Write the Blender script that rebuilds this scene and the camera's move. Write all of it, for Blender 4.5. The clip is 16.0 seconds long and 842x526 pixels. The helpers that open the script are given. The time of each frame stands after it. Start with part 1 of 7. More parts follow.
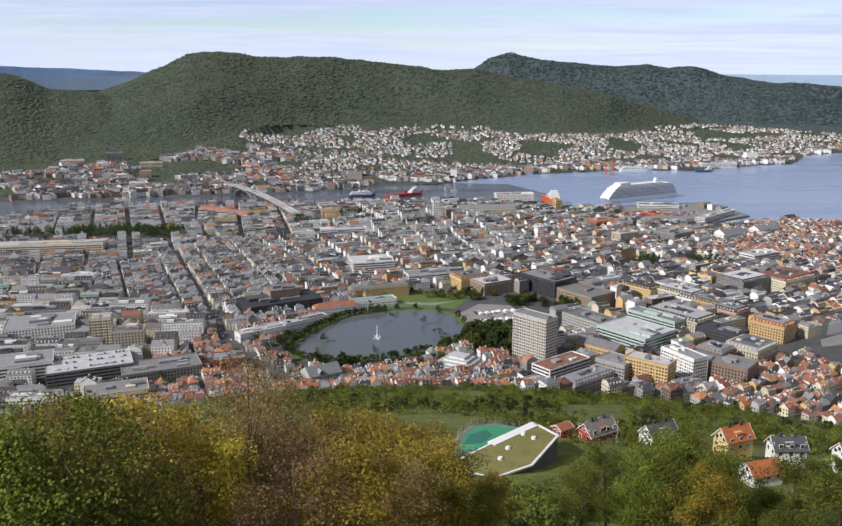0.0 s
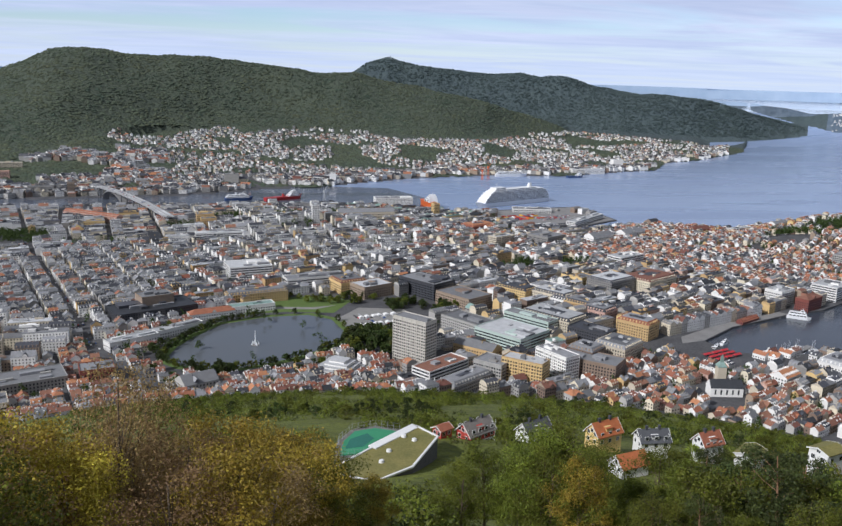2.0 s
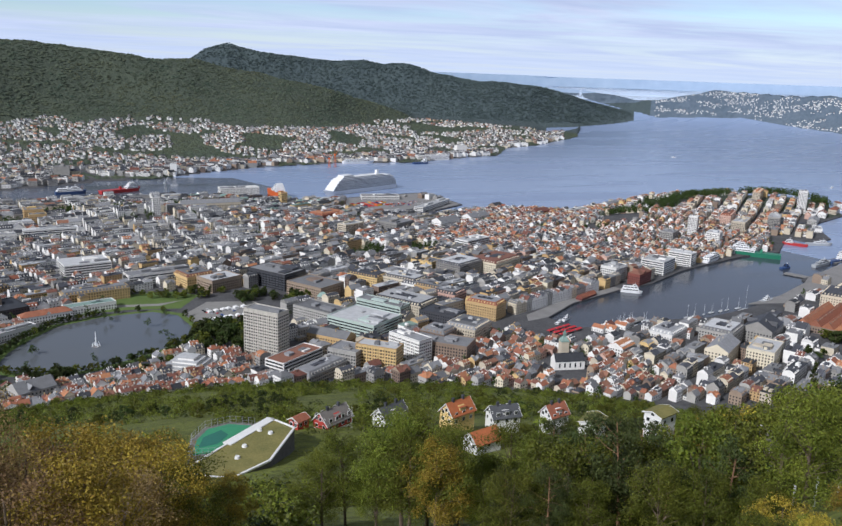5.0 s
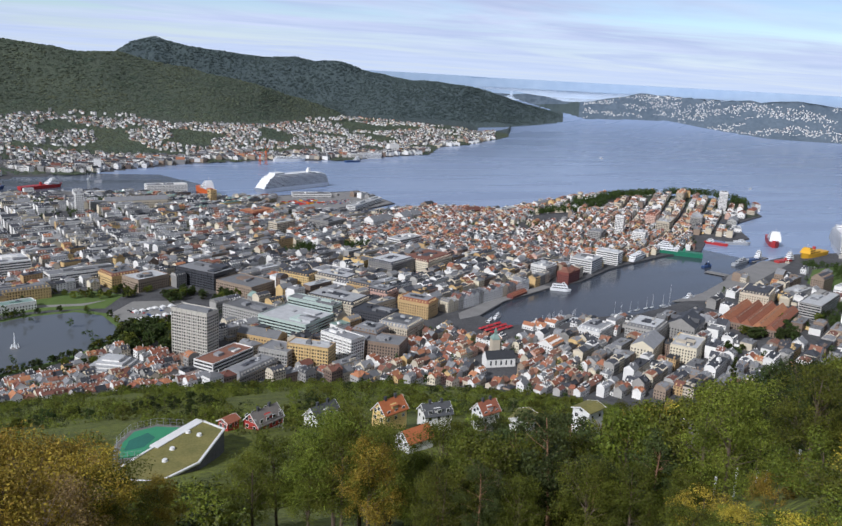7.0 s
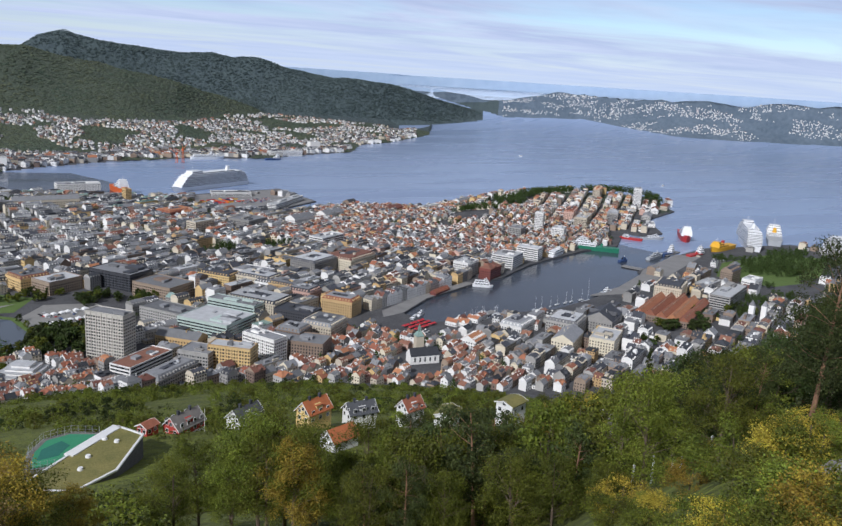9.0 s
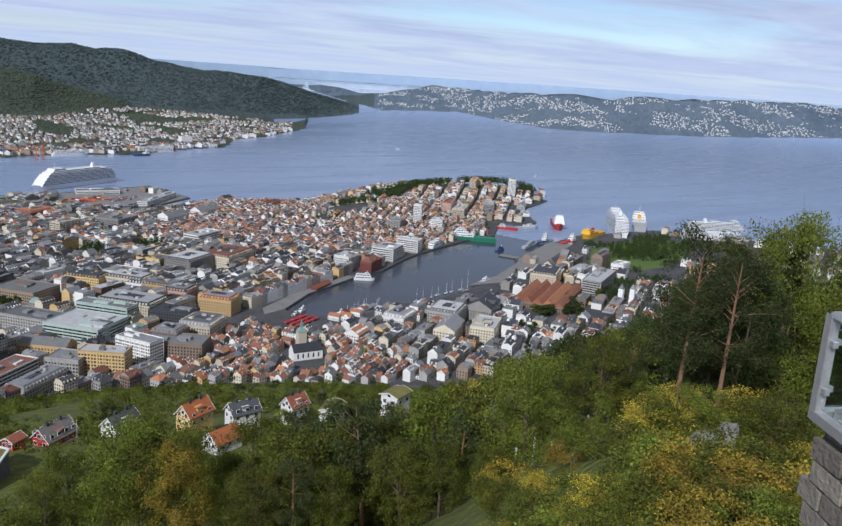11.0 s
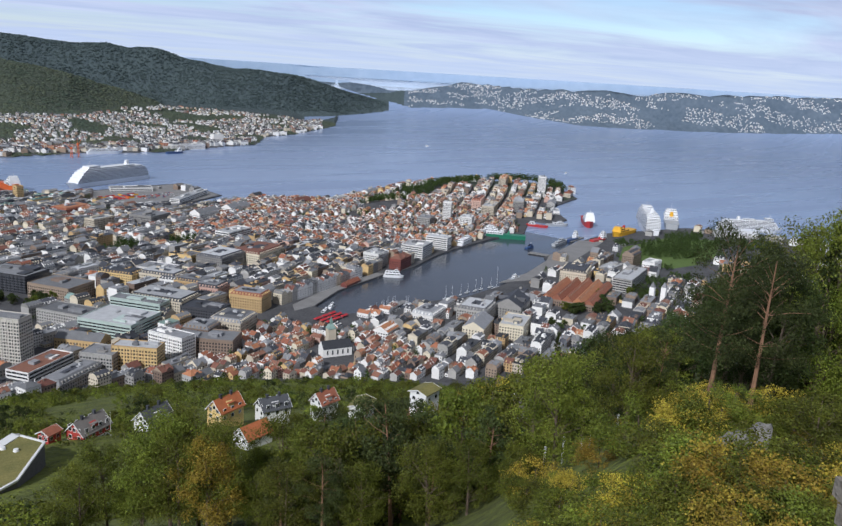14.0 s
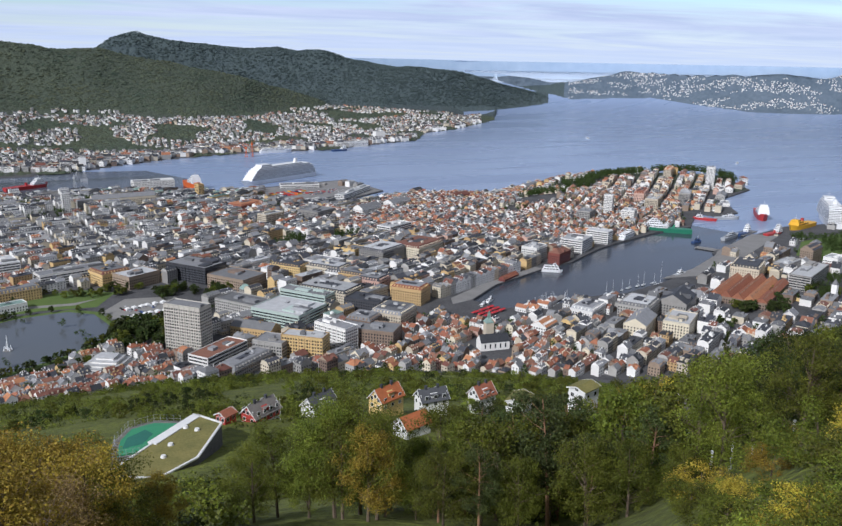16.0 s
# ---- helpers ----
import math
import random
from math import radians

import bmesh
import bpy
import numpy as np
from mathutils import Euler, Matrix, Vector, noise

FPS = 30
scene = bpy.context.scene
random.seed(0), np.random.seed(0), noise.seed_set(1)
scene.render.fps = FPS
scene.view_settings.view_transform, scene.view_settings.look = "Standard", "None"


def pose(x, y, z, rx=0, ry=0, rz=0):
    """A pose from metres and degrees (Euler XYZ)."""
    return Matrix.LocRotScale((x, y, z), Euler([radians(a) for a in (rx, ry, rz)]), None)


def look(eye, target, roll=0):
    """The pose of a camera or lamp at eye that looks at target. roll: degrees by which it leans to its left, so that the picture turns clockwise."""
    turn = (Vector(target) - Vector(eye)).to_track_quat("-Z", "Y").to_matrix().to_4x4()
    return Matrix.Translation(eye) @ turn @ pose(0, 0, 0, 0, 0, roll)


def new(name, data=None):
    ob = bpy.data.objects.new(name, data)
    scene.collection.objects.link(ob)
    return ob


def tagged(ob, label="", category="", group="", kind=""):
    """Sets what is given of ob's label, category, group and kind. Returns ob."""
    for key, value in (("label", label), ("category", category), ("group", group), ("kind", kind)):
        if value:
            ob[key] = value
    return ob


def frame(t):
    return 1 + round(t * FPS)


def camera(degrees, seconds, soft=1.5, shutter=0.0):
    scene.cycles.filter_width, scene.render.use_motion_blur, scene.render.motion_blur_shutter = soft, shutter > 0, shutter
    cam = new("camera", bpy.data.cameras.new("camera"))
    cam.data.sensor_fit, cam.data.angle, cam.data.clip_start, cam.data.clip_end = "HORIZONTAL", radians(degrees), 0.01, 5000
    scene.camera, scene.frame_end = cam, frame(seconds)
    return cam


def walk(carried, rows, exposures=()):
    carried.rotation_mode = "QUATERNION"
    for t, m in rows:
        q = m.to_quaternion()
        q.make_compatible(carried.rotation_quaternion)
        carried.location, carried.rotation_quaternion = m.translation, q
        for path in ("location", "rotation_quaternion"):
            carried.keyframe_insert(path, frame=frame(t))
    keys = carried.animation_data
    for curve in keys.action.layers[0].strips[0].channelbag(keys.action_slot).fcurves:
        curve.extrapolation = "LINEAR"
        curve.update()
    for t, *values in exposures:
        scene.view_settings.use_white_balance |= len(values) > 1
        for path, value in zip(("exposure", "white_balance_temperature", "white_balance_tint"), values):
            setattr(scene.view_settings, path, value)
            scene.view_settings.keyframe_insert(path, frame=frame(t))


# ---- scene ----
cam = camera(54.7, 16.0)
EYE = (0.0, 0.0, 320.0)
# seconds, yaw, pitch, roll of a camera that turns on the spot
TURNS = [
    (0, 0.00, -13.44, -0.05),
    (0.5, 5.42, -13.05, 0.60),
    (1, 6.91, -13.09, 1.11),
    (1.5, 7.68, -13.07, 1.35),
    (2, 8.68, -13.07, 1.55),
    (2.5, 9.99, -13.38, 1.50),
    (3, 11.31, -13.54, 1.22),
    (3.5, 14.12, -13.64, 1.22),
    (4, 16.40, -13.63, 1.43),
    (6.5, 22.98, -13.59, 2.62),
    (7, 24.37, -13.52, 2.99),
    (7.5, 25.89, -13.47, 3.32),
    (8, 26.97, -13.39, 3.55),
    (8.5, 27.87, -13.34, 3.70),
    (9, 29.94, -13.37, 3.54),
    (9.5, 32.66, -13.55, 3.47),
    (10, 34.57, -13.67, 3.53),
    (10.2, 35.43, -13.64, 3.53),
    (12.5, 41.33, -12.78, 4.32),
    (13, 41.23, -12.90, 4.27),
    (13.5, 39.60, -13.22, 3.89),
    (14, 36.46, -13.62, 3.44),
    (14.5, 32.18, -13.95, 2.59),
    (15, 27.79, -14.11, 1.73),
    (15.5, 25.86, -14.41, 1.10),
    (16, 25.05, -14.46, 0.96),
]
LIGHT = [(0.0, 0.12, 6250, 14), (1.0, -0.03, 6050, 13), (3.5, -0.06, 5900, 13), (8.5, -0.14, 5850, 13), (12.5, -0.24, 5780, 12), (16.0, -0.08, 5850, 13)]
walk(cam, [(t, pose(*EYE, 90 + p, 0, -y) @ pose(0, 0, 0, 0, 0, r)) for t, y, p, r in TURNS], LIGHT)

# ---- world and sun ----
SUN_AZ, SUN_EL = radians(-118), radians(36)
world = bpy.data.worlds.new("sky")
scene.world = world
world.use_nodes = True
wt = world.node_tree
wt.nodes.clear()


def wnode(kind, **inputs):
    n = wt.nodes.new(kind)
    for k, v in inputs.items():
        n.inputs[k.replace("_", " ")].default_value = v
    return n


w_out = wnode("ShaderNodeOutputWorld")
w_sky = wnode("ShaderNodeTexSky")
w_sky.sky_type, w_sky.sun_disc = "NISHITA", False
w_sky.sun_elevation, w_sky.sun_rotation, w_sky.altitude = SUN_EL, SUN_AZ, 320
w_sky.dust_density, w_sky.ozone_density = 0.2, 4.0
w_bg_sky = wnode("ShaderNodeBackground", Strength=0.12)
wt.links.new(w_sky.outputs[0], w_bg_sky.inputs[0])
w_co = wnode("ShaderNodeTexCoord")
# flat cloud layer: direction divided by its height gives a plane of clouds
w_sep = wnode("ShaderNodeSeparateXYZ")
wt.links.new(w_co.outputs["Generated"], w_sep.inputs[0])
w_add = wnode("ShaderNodeMath")
w_add.operation = "ADD"
w_add.inputs[1].default_value = 0.045
w_max = wnode("ShaderNodeMath")
w_max.operation = "MAXIMUM"
w_max.inputs[1].default_value = 0.012
wt.links.new(w_sep.outputs[2], w_add.inputs[0])
wt.links.new(w_add.outputs[0], w_max.inputs[0])
w_div = wnode("ShaderNodeVectorMath")
w_div.operation = "DIVIDE"
w_cmb = wnode("ShaderNodeCombineXYZ")
for i in range(3):
    wt.links.new(w_max.outputs[0], w_cmb.inputs[i])
wt.links.new(w_co.outputs["Generated"], w_div.inputs[0])
wt.links.new(w_cmb.outputs[0], w_div.inputs[1])
w_map = wnode("ShaderNodeMapping")
w_map.inputs["Scale"].default_value = (0.2, 0.36, 1)
w_map.inputs["Location"].default_value = (2.3, 5.1, 0)
w_map.inputs["Rotation"].default_value = (0, 0, radians(-24))
wt.links.new(w_div.outputs[0], w_map.inputs[0])
w_n1 = wnode("ShaderNodeTexNoise", Scale=1.0, Detail=8.0, Roughness=0.56, Distortion=0.7)
wt.links.new(w_map.outputs[0], w_n1.inputs["Vector"])
w_ramp = wnode("ShaderNodeValToRGB")
w_ramp.color_ramp.elements[0].position, w_ramp.color_ramp.elements[1].position = 0.33, 0.56
w_ramp.color_ramp.elements[0].color, w_ramp.color_ramp.elements[1].color = (0.12, 0.12, 0.12, 1), (1, 1, 1, 1)
wt.links.new(w_n1.outputs[0], w_ramp.inputs[0])
w_n2 = wnode("ShaderNodeTexNoise", Scale=2.2, Detail=8.0, Roughness=0.62, Distortion=0.5)
wt.links.new(w_map.outputs[0], w_n2.inputs["Vector"])
w_ramp2 = wnode("ShaderNodeValToRGB")
w_ramp2.color_ramp.elements[0].position, w_ramp2.color_ramp.elements[1].position = 0.3, 0.75
w_ramp2.color_ramp.elements[0].color, w_ramp2.color_ramp.elements[1].color = (0.53, 0.61, 0.8, 1), (0.76, 0.81, 0.95, 1)
wt.links.new(w_n2.outputs[0], w_ramp2.inputs[0])
w_bg_cloud = wnode("ShaderNodeBackground", Strength=1.0)
# cloud cover is a neutral grey overhead and pale lavender low over the skyline
w_low = wnode("ShaderNodeMapRange")
w_low.inputs["From Min"].default_value, w_low.inputs["From Max"].default_value = 0.06, 0.4
wt.links.new(w_sep.outputs[2], w_low.inputs[0])
w_cmix = wnode("ShaderNodeMix")
w_cmix.data_type = "RGBA"
w_cmix.inputs[7].default_value = (0.34, 0.335, 0.33, 1)
wt.links.new(w_low.outputs[0], w_cmix.inputs[0])
wt.links.new(w_ramp2.outputs[0], w_cmix.inputs[6])
wt.links.new(w_cmix.outputs[2], w_bg_cloud.inputs[0])
# thin bright haze above the skyline
w_bg_haze = wnode("ShaderNodeBackground", Strength=1.0)
w_bg_haze.inputs[0].default_value = (0.68, 0.78, 0.93, 1)
w_hz = wnode("ShaderNodeMapRange")
w_hz.inputs["From Min"].default_value, w_hz.inputs["From Max"].default_value = -0.01, 0.05
w_hz.inputs["To Min"].default_value, w_hz.inputs["To Max"].default_value = 0.85, 0.0
wt.links.new(w_sep.outputs[2], w_hz.inputs[0])
w_mix = wnode("ShaderNodeMixShader")
wt.links.new(w_ramp.outputs[0], w_mix.inputs[0])
wt.links.new(w_bg_sky.outputs[0], w_mix.inputs[1])
wt.links.new(w_bg_cloud.outputs[0], w_mix.inputs[2])
w_mix2 = wnode("ShaderNodeMixShader")
wt.links.new(w_hz.outputs[0], w_mix2.inputs[0])
wt.links.new(w_mix.outputs[0], w_mix2.inputs[1])
wt.links.new(w_bg_haze.outputs[0], w_mix2.inputs[2])
wt.links.new(w_mix2.outputs[0], w_out.inputs[0])

sun = new("sun", bpy.data.lights.new("sun", "SUN"))
sun.data.energy, sun.data.angle, sun.data.color = 4.1, radians(3), (1.0, 0.95, 0.87)
sun.matrix_world = look((0, 0, 0), (-math.sin(SUN_AZ) * math.cos(SUN_EL), -math.cos(SUN_AZ) * math.cos(SUN_EL), -math.sin(SUN_EL)))


# ---- materials ----
def mat(name, colour, rough=0.8, vary=0.25, size=3.0, bump=0.0, bump_size=0.5, metal=0.0, dark=None, island=False, obj=0.0, spec=0.4):
    """A rough surface: two scales of noise between the colour and a darker one, with relief."""
    m = bpy.data.materials.new(name)
    m.use_nodes = True
    nt = m.node_tree
    b = nt.nodes["Principled BSDF"]
    b.inputs["Roughness"].default_value, b.inputs["Metallic"].default_value = rough, metal
    b.inputs["Specular IOR Level"].default_value = spec
    geo = nt.nodes.new("ShaderNodeNewGeometry")
    n1 = nt.nodes.new("ShaderNodeTexNoise")
    n1.inputs["Scale"].default_value, n1.inputs["Detail"].default_value = 1 / size, 5
    nt.links.new(geo.outputs["Position"], n1.inputs["Vector"])
    n2 = nt.nodes.new("ShaderNodeTexNoise")
    n2.inputs["Scale"].default_value, n2.inputs["Detail"].default_value = 9 / size, 3
    nt.links.new(geo.outputs["Position"], n2.inputs["Vector"])
    avg = nt.nodes.new("ShaderNodeMath")
    avg.operation = "MULTIPLY_ADD"
    avg.inputs[1].default_value, avg.inputs[2].default_value = 0.6, -0.1
    nt.links.new(n1.outputs[0], avg.inputs[0])
    add = nt.nodes.new("ShaderNodeMath")
    add.operation = "MULTIPLY_ADD"
    add.inputs[1].default_value = 0.6
    nt.links.new(n2.outputs[0], add.inputs[0])
    nt.links.new(avg.outputs[0], add.inputs[2])
    ramp = nt.nodes.new("ShaderNodeValToRGB")
    ramp.color_ramp.elements[0].position, ramp.color_ramp.elements[1].position = 0.3, 0.7
    d = dark or tuple(c * (1 - vary) for c in colour)
    ramp.color_ramp.elements[0].color, ramp.color_ramp.elements[1].color = (*d, 1), (*colour, 1)
    nt.links.new(add.outputs[0], ramp.inputs[0])
    last = ramp.outputs[0]
    if island or obj:
        hsv = nt.nodes.new("ShaderNodeHueSaturation")
        rnd = nt.nodes.new("ShaderNodeObjectInfo").outputs["Random"]
        if island:
            both = nt.nodes.new("ShaderNodeMath")
            nt.links.new(rnd, both.inputs[0])
            nt.links.new(geo.outputs["Random Per Island"], both.inputs[1])
            wrap = nt.nodes.new("ShaderNodeMath")
            wrap.operation = "FRACT"
            nt.links.new(both.outputs[0], wrap.inputs[0])
            rnd = wrap.outputs[0]
        amount = obj or 0.4
        for key, lo, hi in (("Value", 1 - amount, 1 + amount), ("Hue", 0.5 - 0.035 * amount, 0.5 + 0.035 * amount)):
            mr = nt.nodes.new("ShaderNodeMapRange")
            mr.inputs["To Min"].default_value, mr.inputs["To Max"].default_value = lo, hi
            nt.links.new(rnd, mr.inputs[0])
            nt.links.new(mr.outputs[0], hsv.inputs[key])
        nt.links.new(last, hsv.inputs["Color"])
        last = hsv.outputs[0]
    nt.links.new(last, b.inputs["Base Color"])
    if bump:
        bn = nt.nodes.new("ShaderNodeTexNoise")
        bn.inputs["Scale"].default_value, bn.inputs["Detail"].default_value = 1 / bump_size, 4
        nt.links.new(geo.outputs["Position"], bn.inputs["Vector"])
        bu = nt.nodes.new("ShaderNodeBump")
        bu.inputs["Strength"].default_value, bu.inputs["Distance"].default_value = min(1, bump), bump_size
        nt.links.new(bn.outputs[0], bu.inputs["Height"])
        nt.links.new(bu.outputs[0], b.inputs["Normal"])
    return m


M_ROOF = {
    "orange": mat("orange_tile", (0.4, 0.165, 0.09), 0.75, 0.35, 4, island=True, obj=0.3),
    "rust": mat("rust_tile", (0.25, 0.115, 0.08), 0.8, 0.35, 4, island=True, obj=0.3),
    "dark": mat("dark_slate", (0.062, 0.066, 0.078), 0.6, 0.35, 4, island=True, obj=0.4),
    "grey": mat("grey_roofing", (0.235, 0.24, 0.25), 0.75, 0.3, 5, island=True, obj=0.35),
    "light": mat("light_membrane", (0.52, 0.53, 0.54), 0.8, 0.3, 6, island=True, obj=0.2),
    "green": mat("copper_green", (0.25, 0.36, 0.32), 0.6, 0.3, 5, island=True, obj=0.2),
}
M_WALL = {
    "white": mat("white_paint", (0.8, 0.79, 0.76), 0.8, 0.15, 6, island=True, obj=0.12),
    "cream": mat("cream_render", (0.64, 0.57, 0.44), 0.85, 0.2, 6, island=True, obj=0.2),
    "yellow": mat("yellow_render", (0.6, 0.42, 0.2), 0.85, 0.2, 6, island=True, obj=0.2),
    "grey": mat("grey_render", (0.36, 0.35, 0.33), 0.85, 0.25, 6, island=True, obj=0.3),
    "brown": mat("brown_stone", (0.28, 0.21, 0.16), 0.85, 0.25, 6, island=True, obj=0.3),
    "red": mat("red_paint", (0.26, 0.085, 0.062), 0.8, 0.25, 6, island=True, obj=0.25),
    "pink": mat("pink_render", (0.62, 0.42, 0.34), 0.85, 0.2, 6, island=True, obj=0.15),
    "dark": mat("dark_cladding", (0.06, 0.062, 0.07), 0.5, 0.3, 6, island=True, obj=0.3),
    "concrete": mat("pale_concrete", (0.52, 0.495, 0.44), 0.85, 0.25, 6, island=True, obj=0.2),
    "mint": mat("pale_green_glass_panel", (0.5, 0.6, 0.55), 0.4, 0.2, 6),
}
M_GLASS = mat("window_glass", (0.03, 0.036, 0.045), 0.12, 0.5, 5, spec=0.8)
M_GROUND = mat("hill_grass", (0.17, 0.2, 0.03), 0.95, 0.5, 22, 0.8, 1.4, dark=(0.05, 0.058, 0.013))
M_STREET = mat("city_asphalt", (0.105, 0.105, 0.11), 0.9, 0.35, 25, dark=(0.045, 0.046, 0.05))
M_LAWN = mat("park_lawn", (0.11, 0.17, 0.04), 0.95, 0.3, 12)
M_FOREST = mat("mountain_forest", (0.066, 0.082, 0.054), 0.95, 0.5, 160, 0.5, 22, dark=(0.045, 0.06, 0.044))
M_CANOPY = mat("far_tree_canopy", (0.092, 0.102, 0.062), 0.95, 0.5, 220, island=True, obj=0.24, dark=(0.05, 0.073, 0.056), spec=0.1)
# same forest on the farther ridge, its haze painted in as a bluer colour
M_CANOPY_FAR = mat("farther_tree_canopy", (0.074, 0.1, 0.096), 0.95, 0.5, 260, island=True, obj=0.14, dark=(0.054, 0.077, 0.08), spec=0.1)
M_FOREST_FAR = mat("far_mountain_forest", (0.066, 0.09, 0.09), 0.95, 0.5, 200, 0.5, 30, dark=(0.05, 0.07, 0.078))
# aerial haze is painted into these three colours, bluer and paler with distance
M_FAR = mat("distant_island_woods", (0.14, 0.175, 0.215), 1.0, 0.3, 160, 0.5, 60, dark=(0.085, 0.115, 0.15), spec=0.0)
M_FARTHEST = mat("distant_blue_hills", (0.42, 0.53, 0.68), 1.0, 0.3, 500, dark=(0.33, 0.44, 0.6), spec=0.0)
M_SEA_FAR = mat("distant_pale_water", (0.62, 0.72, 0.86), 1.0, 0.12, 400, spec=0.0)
M_ROCK = mat("grey_rock", (0.25, 0.24, 0.22), 0.9, 0.45, 3, 0.8, 0.5)
M_QUAY = mat("quay_concrete", (0.26, 0.255, 0.25), 0.9, 0.3, 20)


def water(name, colour, scale, strength, rough):
    m = bpy.data.materials.new(name)
    m.use_nodes = True
    nt = m.node_tree
    b = nt.nodes["Principled BSDF"]
    b.inputs["Base Color"].default_value = (*colour, 1)
    b.inputs["Roughness"].default_value, b.inputs["IOR"].default_value = rough, 1.33
    geo = nt.nodes.new("ShaderNodeNewGeometry")
    n1 = nt.nodes.new("ShaderNodeTexNoise")
    n1.inputs["Scale"].default_value, n1.inputs["Detail"].default_value = scale, 6
    mp = nt.nodes.new("ShaderNodeMapping")
    mp.inputs["Scale"].default_value, mp.inputs["Rotation"].default_value = (0.35, 1, 1), (0, 0, radians(-20))
    nt.links.new(geo.outputs["Position"], mp.inputs[0])
    nt.links.new(mp.outputs[0], n1.inputs["Vector"])
    bu = nt.nodes.new("ShaderNodeBump")
    bu.inputs["Strength"].default_value, bu.inputs["Distance"].default_value = strength, 1.0
    nt.links.new(n1.outputs[0], bu.inputs["Height"])
    nt.links.new(bu.outputs[0], b.inputs["Normal"])
    # slicks: long calmer streaks change the gloss
    n2 = nt.nodes.new("ShaderNodeTexNoise")
    n2.inputs["Scale"].default_value, n2.inputs["Detail"].default_value, n2.inputs["Distortion"].default_value = 0.004, 5, 1.2
    mp2 = nt.nodes.new("ShaderNodeMapping")
    mp2.inputs["Scale"].default_value, mp2.inputs["Rotation"].default_value = (0.25, 1.6, 1), (0, 0, radians(-30))
    nt.links.new(geo.outputs["Position"], mp2.inputs[0])
    nt.links.new(mp2.outputs[0], n2.inputs["Vector"])
    mr = nt.nodes.new("ShaderNodeMapRange")
    mr.inputs["From Min"].default_value, mr.inputs["From Max"].default_value = 0.42, 0.62
    mr.inputs["To Min"].default_value, mr.inputs["To Max"].default_value = rough, rough + 0.14
    nt.links.new(n2.outputs[0], mr.inputs[0])
    nt.links.new(mr.outputs[0], b.inputs["Roughness"])
    return m


# fjord and lake base colours are raised to stand in for reflected sky
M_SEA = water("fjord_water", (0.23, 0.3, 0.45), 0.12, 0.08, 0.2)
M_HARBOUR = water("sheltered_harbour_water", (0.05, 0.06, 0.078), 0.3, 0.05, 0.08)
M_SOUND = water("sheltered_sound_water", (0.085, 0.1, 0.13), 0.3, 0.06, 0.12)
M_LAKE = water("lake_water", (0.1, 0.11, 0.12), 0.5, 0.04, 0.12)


# ---- mesh helpers ----
class Acc:
    """Gathers faces for one mesh."""

    def __init__(self, mats):
        self.v, self.f, self.m, self.mats, self.ends = [], [], [], mats, True

    def face(self, pts, k=0):
        n = len(self.v)
        self.v.extend(pts)
        self.f.append(tuple(range(n, n + len(pts))))
        self.m.append(k)

    def solid(self, verts, faces, k=0):
        n = len(self.v)
        self.v.extend(verts)
        for f in faces:
            self.f.append(tuple(i + n for i in f))
            self.m.append(k)

    def mesh(self, name):
        me = bpy.data.meshes.new(name)
        me.from_pydata(self.v, [], self.f)
        for m in self.mats:
            me.materials.append(m)
        if len(self.mats) > 1:
            me.polygons.foreach_set("material_index", self.m)
        me.update()
        return me

    def make(self, name, parent=None, **tags):
        ob = new(name, self.mesh(name))
        ob.parent = parent
        return tagged(ob, **tags)


BOX_F = [(0, 3, 2, 1), (4, 5, 6, 7), (0, 1, 5, 4), (1, 2, 6, 5), (2, 3, 7, 6), (3, 0, 4, 7)]


def box_v(x0, y0, z0, x1, y1, z1):
    return [(x0, y0, z0), (x1, y0, z0), (x1, y1, z0), (x0, y1, z0), (x0, y0, z1), (x1, y0, z1), (x1, y1, z1), (x0, y1, z1)]


def placed(pts, x, y, z, a):
    c, s = math.cos(a), math.sin(a)
    return [(x + c * p[0] - s * p[1], y + s * p[0] + c * p[1], z + p[2]) for p in pts]


def part(name, acc, parent, label=""):
    ob = new(name, acc.mesh(name))
    ob.parent = parent
    return tagged(ob, label=label)


def inside(poly, x, y):
    """Whether points lie in a polygon (numpy arrays)."""
    r = np.zeros(np.shape(x), bool)
    for (x0, y0), (x1, y1) in zip(poly, poly[1:] + poly[:1]):
        if y0 != y1:
            r ^= ((y0 > y) != (y1 > y)) & (x < (x1 - x0) * (y - y0) / (y1 - y0) + x0)
    return r


def shore_dist(poly, x, y):
    d = np.full(np.shape(x), 1e9)
    for (x0, y0), (x1, y1) in zip(poly, poly[1:] + poly[:1]):
        ux, uy = x1 - x0, y1 - y0
        t = np.clip(((x - x0) * ux + (y - y0) * uy) / (ux * ux + uy * uy), 0, 1)
        d = np.minimum(d, np.hypot(x - x0 - t * ux, y - y0 - t * uy))
    return np.where(inside(poly, x, y), d, -d)


